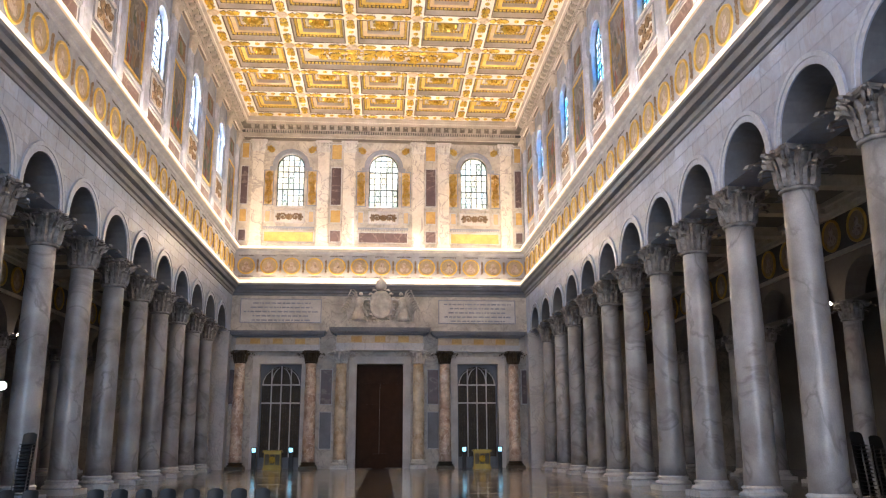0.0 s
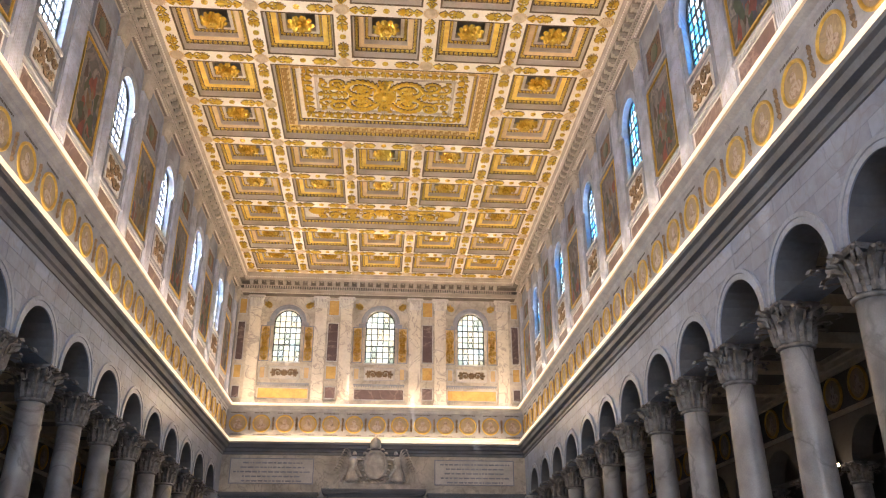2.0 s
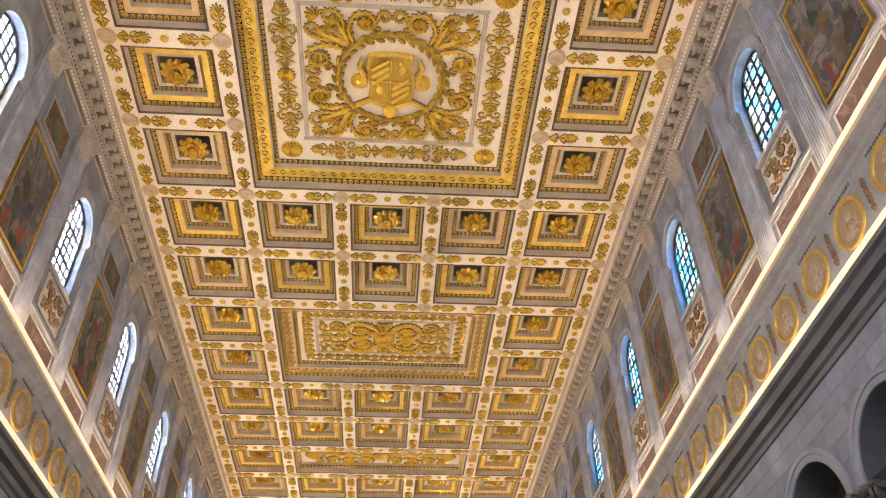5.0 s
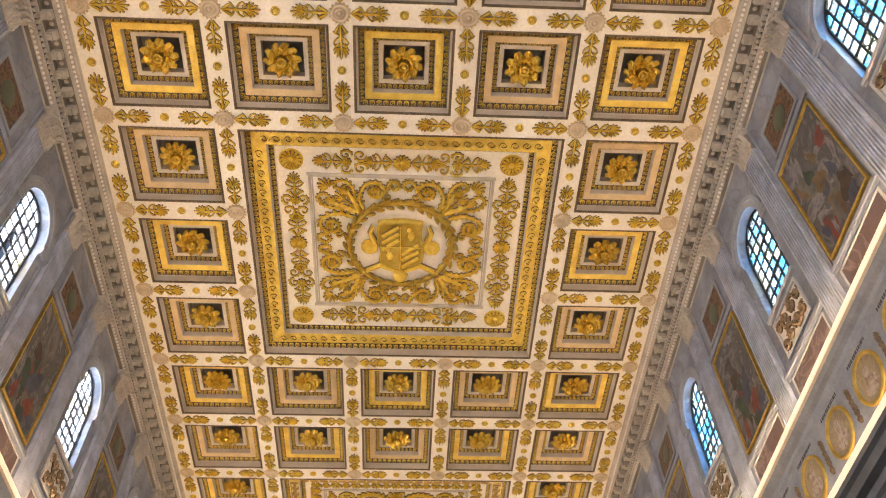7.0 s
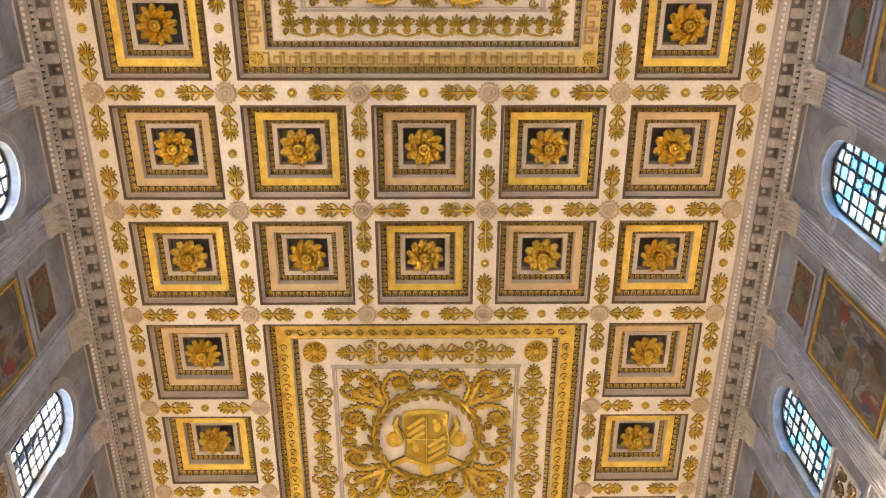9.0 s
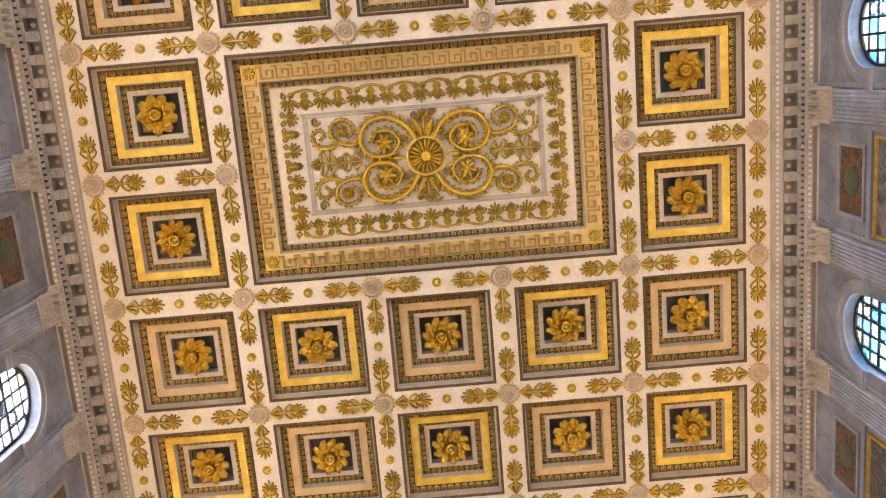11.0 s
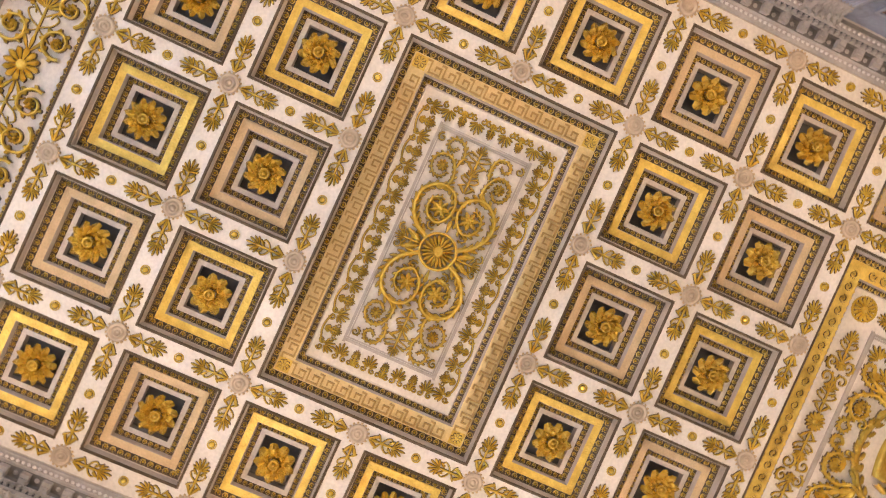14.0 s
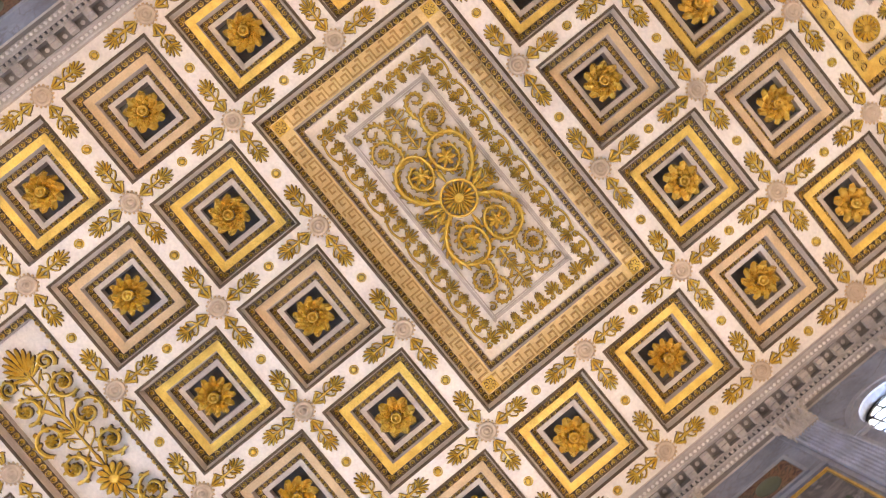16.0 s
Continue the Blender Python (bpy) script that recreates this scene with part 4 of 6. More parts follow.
        scroll(b, sx * 3.76, sy * 1.50, 0.17, 0, t, zf, 0.05, 1.2, False, 4)
        # small tendrils round the rosette
        scroll(b, sx * 0.80, sy * 0.60, 0.19, math.atan2(-sy, -sx), -t, zf, 0.05, 1.3, False, 4)
        scroll(b, sx * 0.30, sy * 1.46, 0.17, 0, t, zf, 0.05, 1.2, False, 3)
        petal(b, (sx * 0.10, sy * 0.75), (sx * 0.34, sy * 1.30), 0.22, 0.10, zf, 0, True)
    mirror4(quarter, root, "acanthus_scroll", "gilded acanthus scroll on cream stucco")
    for sx in (-1, 1):
        b = Build()
        spray(b, sx * 2.25, 0, 0 if sx > 0 else math.pi, 1.0, zf, 0.50)
        spray(b, sx * 3.10, 0, 0 if sx > 0 else math.pi, 0.98, zf, 0.66)
        petal(b, (sx * 0.72, 0), (sx * 1.2, 0), 0.16, 0.08, zf)
        b.obj("end_spray", GOLD, root)
    return tagged(root, "gilded key-patterned ceiling panel with acanthus scrolls", "ceiling panel", "ceiling panels")


def arms_panel(x0, x1, y0, y1, zf):
    cx, cy, hx, hy = (x0 + x1) / 2, (y0 + y1) / 2, (x1 - x0) / 2, (y1 - y0) / 2
    root = empty("armorial_panel_relief", (cx, cy, 0))
    b = Build()
    zb, e = ZC + 0.47, 0.56
    for s in (-1, 1):
        n = int(2 * hx / 0.52)
        for k in range(n):
            x = -hx + 0.8 + (2 * hx - 1.6) * k / (n - 1)
            ribbon(b, spiral(x, s * (hy - e), 0.19, 1.1, 0, 1, 12), 0.07, 0.05, zb)
        n = int(2 * hy / 0.52)
        for k in range(1, n - 1):
            y = -hy + 0.8 + (2 * hy - 1.6) * k / (n - 1)
            ribbon(b, spiral(s * (hx - e), y, 0.19, 1.1, math.pi / 2, 1, 12), 0.07, 0.05, zb)
    b.obj("wave_border", GOLDBAND, root, "gilded running-wave border")
    ix, iy = 3.85, 3.62
    b = Build()
    frame_moulding(b, ix, iy, 0.11, 0.08, zf)
    b.obj("inner_frame", GREYST, root)
    ox, oy = hx - 1.14, hy - 1.14
    mx, my = (ix + ox) / 2, (iy + oy) / 2
    for sx in (-1, 1):
        for sy in (-1, 1):
            b = Build()
            daisy(b, sx * (mx + 0.05), sy * (my + 0.05), zf, 0.46, 0.09, 14)
            b.lathe([(0.50, zf), (0.50, zf - 0.08), (0.45, zf - 0.09), (0.44, zf)], 20, (sx * (mx + 0.05), sy * (my + 0.05), 0))
            b.f, b.m, b.s = b.f[:-2], b.m[:-2], b.s[:-2]
            b.obj("corner_rosette", GOLD, root)["kind"] = "stuff"
    for s in (-1, 1):
        for px, py, a in ((0, s * my, 0), (s * mx, 0, math.pi / 2)):
            b = Build()
            ca, sa = math.cos(a), math.sin(a)
            daisy(b, px, py, zf, 0.38, 0.09, 14)
            for d in (-1, 1):
                aa = a + (0 if d > 0 else math.pi)
                spray(b, px + ca * d * 0.40, py + sa * d * 0.40, aa, 1.25, zf, 0.60)
                daisy(b, px + ca * d * 2.28, py + sa * d * 2.28, zf, 0.20, 0.10, 8)
                spray(b, px + ca * d * 2.45, py + sa * d * 2.45, aa, 1.25, zf, 0.55)
                for v in (-1, 1):
                    qx, qy = px + ca * d * 1.72 - sa * v * 0.32, py + sa * d * 1.72 + ca * v * 0.32
                    scroll(b, qx, qy, 0.30, aa + math.pi, v * d, zf, 0.07, 1.3, False, 4, 0.06)
                    scroll(b, qx + ca * d * 0.60, qy + sa * d * 0.60, 0.26, aa + math.pi, -v * d, zf, 0.07, 1.3, False, 4, 0.06)
            b.obj("side_spray", GOLD, root, "gilded foliate spray beside the inner frame")
    # wreath
    b = Build()
    R = 2.28
    vs, fs = [], []
    n, q = 44, 6
    for k in range(n):
        a = 2 * math.pi * k / n
        for j in range(q):
            t = math.pi * j / (q - 1)
            rr = R + 0.15 * math.cos(t)
            vs.append((rr * math.cos(a), rr * math.sin(a), zf - 0.16 * math.sin(t)))
    for k in range(n):
        for j in range(q - 1):
            A, B = k * q + j, ((k + 1) % n) * q + j
            fs.append((A, B, B + 1, A + 1))
    b.add(vs, fs, 0, True)
    for k in range(60):
        a = 2 * math.pi * k / 60 + 0.02
        r = R + (0.10 if k % 2 else -0.08)
        petal(b, (r * math.cos(a), r * math.sin(a)), ((R + (0.26 if k % 2 else -0.22)) * math.cos(a + 0.15), (R + (0.26 if k % 2 else -0.22)) * math.sin(a + 0.15)), 0.16, 0.10, zf - 0.10, 0, True)
    for k in range(8):
        a = 2 * math.pi * k / 8 + 0.39
        b.box(-0.1 + R * math.cos(a), -0.1 + R * math.sin(a), zf - 0.26, 0.1 + R * math.cos(a), 0.1 + R * math.sin(a), zf - 0.1)
    b.obj("wreath", ROSEGOLD, root, "gilded leaf wreath")
    # shield: a domed plate, quartered, with slanting bars; the top points to the rear of the nave
    b = Build()

    def outline(k, grow=1.0):
        t = k / 40
        if t < 0.25:
            u = t / 0.25
            p = (-0.85 + 1.7 * u, 1.15 + 0.10 * math.sin(math.pi * u))
        elif t < 0.5:
            u = (t - 0.25) / 0.25
            p = (0.85 + 0.06 * math.sin(math.pi * 2 * u), 1.15 - 1.9 * u)
        elif t < 0.75:
            u = (t - 0.5) / 0.25
            p = (0.85 - 1.7 * u, -0.75 - 0.38 * math.sin(math.pi * u))
        else:
            u = (t - 0.75) / 0.25
            p = (-0.85 - 0.06 * math.sin(math.pi * 2 * u), -0.75 + 1.9 * u)
        return (p[0] * grow, p[1] * grow)
    levels = [(1.0, 0.0), (1.0, -0.22), (0.92, -0.27), (0.88, -0.24), (0.5, -0.34), (0.02, -0.36)]
    vs, fs = [], []
    for g, dz in levels:
        vs += [(*outline(k, g), zf + dz) for k in range(40)]
    for j in range(len(levels) - 1):
        for k in range(40):
            A, B = j * 40 + k, j * 40 + (k + 1) % 40
            fs.append((A, B, B + 40, A + 40))
    b.add(vs, fs, 0, True)
    shield = b.obj("shield", ROSEGOLD, root, "gilded quartered shield")
    shield.matrix_basis = Matrix.Rotation(math.pi, 4, "Z") @ Matrix.Diagonal((1.15, 1.15, 1, 1))
    b = Build()
    for k in range(3):
        d = -0.35 + 0.35 * k
        for x, y in ((0.38, 0.52), (-0.38, -0.32)):
            ribbon(b, [(x - 0.32, y + 0.22 + d * 0.9), (x + 0.32, y - 0.26 + d * 0.9)], 0.14, 0.03, zf - 0.32, 0, False)
    ribbon(b, [(0, 1.1), (0, -1.0)], 0.05, 0.03, zf - 0.345, 0, False)
    ribbon(b, [(-0.8, 0.1), (0.8, 0.1)], 0.05, 0.03, zf - 0.345, 0, False)
    for x, y in ((-0.4, 0.6), (0.4, -0.35)):
        b.blob((x, y, zf - 0.31), 0.16, 0.26, -0.07)
        b.blob((x + 0.08, y + 0.28, zf - 0.31), 0.1, 0.12, -0.06)
    b.obj("charges", GOLD, shield)["kind"] = "stuff"
    b = Build()
    for s in (-1, 1):
        b.lathe([(0.34, zf), (0.34, zf - 0.12), (0.28, zf - 0.16), (0.22, zf - 0.08), (0.12, zf - 0.14), (0.01, zf - 0.14)], 16, (s * 1.22, -0.10, 0))
        ribbon(b, [(s * 1.05, 0.2), (s * 1.2, 0.6), (s * 1.05, 1.0)], 0.22, 0.14, zf)
        ribbon(b, [(s * 0.2, -1.2), (s * 0.8, -1.0), (s * 1.5, -1.35)], 0.24, 0.14, zf)
    b.blob((0, -1.55, zf), 0.34, 0.34, -0.34, 0, 10)
    knots = b.obj("tassel", GOLD, root)
    knots["kind"] = "stuff"
    knots.matrix_basis = Matrix.Rotation(math.pi, 4, "Z") @ Matrix.Diagonal((1.12, 1.12, 1, 1))
    # corner scrolls

    def quarter(b, sx, sy):
        t = 1 if sx * sy > 0 else -1
        base = (sx * 1.75, sy * 1.7)
        a = math.atan2(sy, sx)
        spray(b, *base, a, 1.5, zf, 0.55)
        for dv in (-0.5, 0.5):
            petal(b, base, (base[0] + 1.35 * math.cos(a + dv * 0.7), base[1] + 1.35 * math.sin(a + dv * 0.7)), 0.26, 0.12, zf, 0, True)
            fan(b, base[0] + 1.15 * math.cos(a + dv * 0.6), base[1] + 1.15 * math.sin(a + dv * 0.6), a + dv * 0.6, 0.45, zf, 6, 0.09, 1.9)

        def at(pts):
            return [(sx * x, sy * y) for x, y in pts]
        top = [(1.62, 1.95), (1.80, 2.55), (1.50, 3.20), (1.00, 3.28), (0.72, 2.92), (0.92, 2.58), (1.28, 2.62), (1.36, 2.92), (1.12, 3.02)]
        vine(b, at(top), 0.12, 0.11, zf, 0.27)
        vine(b, at([(y * 1.06, x * 0.93) for x, y in top]), 0.12, 0.11, zf, 0.27)
        for x, y in ((1.10, 2.92), (3.10, 1.03)):
            daisy(b, sx * x, sy * y, zf, 0.22, 0.12, 9)
        small = [(0.86, 2.62), (0.62, 3.0), (0.46, 3.34), (0.20, 3.34), (0.10, 3.08), (0.30, 2.92), (0.44, 3.10)]
        vine(b, at(small), 0.09, 0.08, zf, 0.22)
        vine(b, at([(y * 1.06, x * 0.93) for x, y in small]), 0.09, 0.08, zf, 0.22)
        for c in ([(1.95, 2.2), (2.05, 2.9), (2.35, 3.30), (2.72, 3.30), (2.80, 3.02), (2.54, 2.92), (2.44, 3.10)], [(2.25, 1.95), (2.95, 1.95), (3.42, 2.15), (3.56, 2.5), (3.30, 2.68), (3.06, 2.48), (3.22, 2.30)]):
            vine(b, at(c), 0.09, 0.08, zf, 0.24)
        fan(b, sx * 3.05, sy * 2.95, a, 0.62, zf, 7, 0.08)
        scroll(b, sx * 2.72, sy * 0.55, 0.22, a, t, zf, 0.06, 1.3, False, 5)
        scroll(b, sx * 0.60, sy * 2.55, 0.20, a, -t, zf, 0.06, 1.3, False, 5)
    mirror4(quarter, root, "corner_scroll", "gilded acanthus scroll on cream stucco")
    return tagged(root, "gilded armorial ceiling panel with shield, wreath and scrolls", "ceiling panel", "ceiling panels")


def leaf_panel(x0, x1, y0, y1, zf):
    cx, cy, hx, hy = (x0 + x1) / 2, (y0 + y1) / 2, (x1 - x0) / 2, (y1 - y0) / 2
    root = empty("foliage_panel_relief", (cx, cy, 0))
    b = Build()
    daisy(b, 0, 0, zf, 0.6, 0.14, 12)
    b.obj("centre_rosette", GOLD, root)
    for s in (-1, 1):
        b = Build()
        a = 0 if s > 0 else math.pi
        spray(b, s * 0.5, 0, a, 2.4, zf, 0.8)
        spray(b, s * 2.7, 0, a, 2.7, zf, 0.8)
        fan(b, s * 4.6, 0, a, 1.1, zf, 9, 0.12, 2.0)
        for v in (-1, 1):
            for x, r in ((1.1, 0.55), (2.35, 0.6), (3.65, 0.52), (4.6, 0.34)):
                scroll(b, s * x, v * 0.78, r, a + math.pi - v * s * 0.5, v * s * (1 if x in (1.1, 3.65) else -1), zf, 0.11, 1.5, r > 0.4, 7, 0.12)
        b.obj("leaf_scroll", GOLD, root, "gilded leaf scroll on cream stucco")
    return tagged(root, "cream ceiling panel with gilded leaf scrolls", "ceiling panel", "ceiling panels")


for r0, (x0, x1, y0, y1, kind, zf) in panel_boxes.items():
    {"fret": fret_panel, "arms": arms_panel, "leaf": leaf_panel}[kind](x0, x1, y0, y1, zf)

# ---- upper walls: pilasters, windows, paintings, frieze ----
FLUTED = mat("fluted_grey_marble", (0.56, 0.61, 0.76), 0.5, color2=(0.34, 0.37, 0.47), scale=1.5, fine=6, veins=0.5, vein_color=(0.36, 0.35, 0.38), bump=0.1, vein_scale=0.9)
VEINED = mat("diagonal_veined_marble", (0.82, 0.77, 0.70), 0.4, color2=(0.72, 0.66, 0.60), scale=0.7, fine=6, veins=0.85, vein_color=(0.40, 0.36, 0.36), bump=0.04, vein_scale=0.55)
FRAMEGOLD = mat("gilded_wood_frame", (0.85, 0.57, 0.15), 0.35, 0.8, scale=5, fine=40)
GREYPANEL = mat("grey_marble_panelling", (0.38, 0.41, 0.50), 0.5, color2=(0.25, 0.27, 0.33), scale=0.9, fine=7, veins=0.45, vein_color=(0.36, 0.35, 0.37))
BRONZEREL = mat("brown_gilt_relief", (0.38, 0.26, 0.15), 0.5, 0.3, color2=(0.22, 0.15, 0.10), scale=5, fine=22)
INK = mat("dark_lettering", (0.10, 0.09, 0.09), 0.7)
LEAD = mat("dark_lead_lattice", (0.035, 0.035, 0.04), 0.6, 0.3)


def palette_mat(name, stops, scale=1.1, rough=0.55, soft=True, warp=1.5):
    """A painted surface: patches of several pigments that run into one another, differing from object to object."""
    m, nt, b = nodes_of(name)
    L, N = nt.links, nt.nodes
    tc = N.new("ShaderNodeNewGeometry")
    n1 = N.new("ShaderNodeTexNoise")
    n1.inputs["Scale"].default_value, n1.inputs["Detail"].default_value, n1.inputs["Distortion"].default_value = scale, 4, warp
    n1.inputs["Roughness"].default_value = 0.6
    L.new(tc.outputs["Position"], n1.inputs["Vector"])
    cr = N.new("ShaderNodeValToRGB")
    e = cr.color_ramp.elements
    e[0].position, e[0].color = 0.30, (*stops[0], 1)
    e[1].position, e[1].color = 0.70, (*stops[-1], 1)
    for k, c in enumerate(stops[1:-1]):
        q = e.new(0.30 + 0.40 * (k + 1) / (len(stops) - 1))
        q.color = (*c, 1)
    L.new(n1.outputs[0], cr.inputs[0])
    L.new(cr.outputs[0], b.inputs["Base Color"])
    b.inputs["Roughness"].default_value = rough
    return m


PAINTING = palette_mat("fresco_colours", [(0.03, 0.028, 0.032), (0.07, 0.062, 0.067), (0.16, 0.15, 0.165), (0.09, 0.087, 0.10), (0.05, 0.055, 0.065), (0.21, 0.195, 0.205), (0.11, 0.11, 0.14), (0.06, 0.042, 0.037)], 0.5)
SMALLPAINT = palette_mat("dark_red_grotesque", [(0.02, 0.012, 0.01), (0.07, 0.022, 0.018), (0.18, 0.10, 0.06), (0.03, 0.017, 0.014), (0.22, 0.16, 0.09)], 2.6)
GREENOVAL = mat("dark_green_oval", (0.10, 0.13, 0.09), 0.5)
PORTRAIT = palette_mat("ochre_medallion_ground", [(0.24, 0.17, 0.09), (0.38, 0.29, 0.18), (0.28, 0.22, 0.15), (0.44, 0.35, 0.23)], 1.4)
BUST = palette_mat("muted_brown_shape", [(0.12, 0.09, 0.08), (0.34, 0.25, 0.20), (0.50, 0.43, 0.38), (0.20, 0.13, 0.13)], 2.5)


def glass(name, colors, solid):
    """Stained panes: clear glass of several tints, picked pane by pane, with a frosted part."""
    m, nt, b = nodes_of(name)
    L, N = nt.links, nt.nodes
    N.remove(b)
    oi = N.new("ShaderNodeObjectInfo")
    cr = N.new("ShaderNodeValToRGB")
    cr.color_ramp.interpolation = "CONSTANT"
    e = cr.color_ramp.elements
    e[0].position, e[0].color = 0.0, (*colors[0], 1)
    e[1].position, e[1].color = 1.0 / len(colors), (*colors[1], 1)
    for k, c in enumerate(colors[2:]):
        q = e.new((k + 2) / len(colors))
        q.color = (*c, 1)
    L.new(oi.outputs["Random"], cr.inputs[0])
    nz = N.new("ShaderNodeTexNoise")
    nz.inputs["Scale"].default_value = 6
    g = N.new("ShaderNodeNewGeometry")
    L.new(g.outputs["Position"], nz.inputs["Vector"])
    mr = N.new("ShaderNodeMapRange")
    mr.inputs[3].default_value, mr.inputs[4].default_value = 0.65, 1.25
    L.new(nz.outputs[0], mr.inputs[0])
    mu = N.new("ShaderNodeVectorMath")
    mu.operation = "MULTIPLY"
    L.new(cr.outputs[0], mu.inputs[0])
    L.new(mr.outputs[0], mu.inputs[1])
    tr = N.new("ShaderNodeBsdfTransparent")
    tl = N.new("ShaderNodeBsdfTranslucent")
    gl = N.new("ShaderNodeBsdfGlossy")
    gl.inputs["Roughness"].default_value = 0.15
    L.new(mu.outputs[0], tr.inputs[0])
    L.new(mu.outputs[0], tl.inputs[0])
    a = N.new("ShaderNodeMixShader")
    a.inputs[0].default_value = solid
    c = N.new("ShaderNodeMixShader")
    c.inputs[0].default_value = 0.05
    L.new(tr.outputs[0], a.inputs[1])
    L.new(tl.outputs[0], a.inputs[2])
    L.new(a.outputs[0], c.inputs[1])
    L.new(gl.outputs[0], c.inputs[2])
    L.new(c.outputs[0], N["Material Output"].inputs[0])
    return m


GLASS_E = glass("blue_stained_glass", [(0.22, 0.60, 0.85), (0.80, 0.85, 0.88), (0.30, 0.68, 0.90), (0.42, 0.42, 0.42), (0.60, 0.80, 0.90), (0.75, 0.70, 0.58)], 0.25)
GLASS_W = glass("sunlit_white_glass", [(0.80, 0.86, 0.92), (0.92, 0.92, 0.90), (0.85, 0.74, 0.58), (0.70, 0.80, 0.90), (0.95, 0.95, 0.95)], 0.45)
GLASS_F = glass("cream_green_glass", [(0.82, 0.78, 0.66), (0.86, 0.86, 0.82), (0.62, 0.66, 0.60), (0.88, 0.80, 0.66), (0.72, 0.80, 0.82)], 0.3)


def wall_pose(side_name, u):
    if side_name == "E":
        return pose(HALF, u, 0, 0, 0, -90)
    if side_name == "W":
        return pose(-HALF, u, 0, 0, 0, 90)
    return pose(u, YF, 0)


def stained_window(glass_mat, hw, sill, spring, gaps=()):
    """A leaded window in local axes: x along the wall, y into it. Frame, lattice and panes are parts."""
    root = empty("window")
    top = spring + hw
    d = 0.32
    b = Build()
    w = 0.09
    b.box(-hw, d - 0.05, sill, -hw + w, d + 0.05, spring)
    b.box(hw - w, d - 0.05, sill, hw, d + 0.05, spring)
    b.box(-hw + w, d - 0.05, sill, hw - w, d + 0.05, sill + w)
    n = 18
    for k in range(n):
        a, c = math.pi * k / n, math.pi * (k + 1) / n
        q = []
        for y in (d - 0.05, d + 0.05):
            for r in (hw, hw - w):
                q += [(r * math.cos(a), y, spring + r * math.sin(a)), (r * math.cos(c), y, spring + r * math.sin(c))]
        b.add(q, [(0, 1, 3, 2), (4, 5, 7, 6), (2, 3, 7, 6), (0, 1, 5, 4)])
    b.obj("window_frame", IRON, root)
    b = Build()
    nc, nr = 5, 9
    cw, ch = 2 * hw / nc, (top - sill) / nr
    t = 0.028

    def height(x):
        return spring + math.sqrt(max(hw * hw - x * x, 0.0))
    for k in range(1, nc):
        x = -hw + k * cw
        b.box(x - t * 1.4, d - 0.03, sill, x + t * 1.4, d + 0.03, height(x))
    for k in range(1, nr):
        z = sill + k * ch
        x = hw if z < spring else math.sqrt(max(hw * hw - (z - spring) ** 2, 0))
        tt = t * (2.0 if k % 3 == 0 else 1.0)
        b.box(-x, d - 0.028, z - tt, x, d + 0.028, z + tt)
    for c in range(nc):
        for r in range(nr):
            cx, cz = -hw + (c + 0.5) * cw, sill + (r + 0.5) * ch
            if (c + r // 3 * 2) % 3 == 1 and cz + ch / 2 < height(abs(cx) + cw / 2):
                # a lozenge of lead in the pane
                P = [(cx, cz - ch / 2), (cx + cw * 0.34, cz - ch * 0.2), (cx + cw * 0.34, cz + ch * 0.2), (cx, cz + ch / 2), (cx - cw * 0.34, cz + ch * 0.2), (cx - cw * 0.34, cz - ch * 0.2)]
                for (ax, az), (bx2, bz) in zip(P, P[1:] + P[:1]):
                    dx, dz = bx2 - ax, bz - az
                    L = math.hypot(dx, dz)
                    ox, oz = -dz / L * t * 0.8, dx / L * t * 0.8
                    b.face([(ax + ox, d - 0.02, az + oz), (bx2 + ox, d - 0.02, bz + oz), (bx2 - ox, d - 0.02, bz - oz), (ax - ox, d - 0.02, az - oz)])
                for sx in (-1, 1):
                    b.box(min(cx + sx * cw * 0.34, cx + sx * cw * 0.5), d - 0.02, cz - t * 0.7, max(cx + sx * cw * 0.34, cx + sx * cw * 0.5), d + 0.0, cz + t * 0.7)
    b.obj("lead_lattice", LEAD, root)
    b = Build()
    b.box(-cw / 2, -0.004, -ch / 2, cw / 2, 0.004, ch / 2)
    pane = None
    for c in range(nc):
        for r in range(nr):
            cx, cz = -hw + (c + 0.5) * cw, sill + (r + 0.5) * ch
            if cz - ch / 2 > height(max(abs(cx) - cw / 2, 0)) or (c, r) in gaps:
                continue
            if pane is None:
                pane = b.obj("pane", glass_mat, root)
                p = pane
            else:
                p = new("pane", pane.data)
                p.parent = root
            p.location = (cx, d + 0.012, cz)
    b = Build()
    b.box(-hw - 0.1, -0.10, sill - 0.14, hw + 0.1, d - 0.06, sill - 0.003)
    b.obj("window_sill", MARBLE, root)
    return tagged(root, "arched leaded window with stained glass panes", "window", kind="structure")


def surround(hw, spring, sill, mtl):
    b = Build()
    arch_band(b, lambda u, d, z: (u, d, z), 0, hw, spring, 0.42, 0.07, sill=None)
    for s in (-1, 1):
        x0, x1 = sorted((s * hw, s * (hw + 0.62)))
        b.box(x0, -0.12, spring - 0.22, x1, 0.0, spring - 0.02)
        b.box(x0, -0.09, spring - 0.34, x1, 0.0, spring - 0.22)
    return tagged(b.obj("trim_window_arch", mtl), "grey marble arch moulding round a window", "moulding", kind="structure")


sets = (("E", GLASS_E, ()), ("W", GLASS_W, tuple((c, q) for c in (2, 3) for q in range(1, 7))))
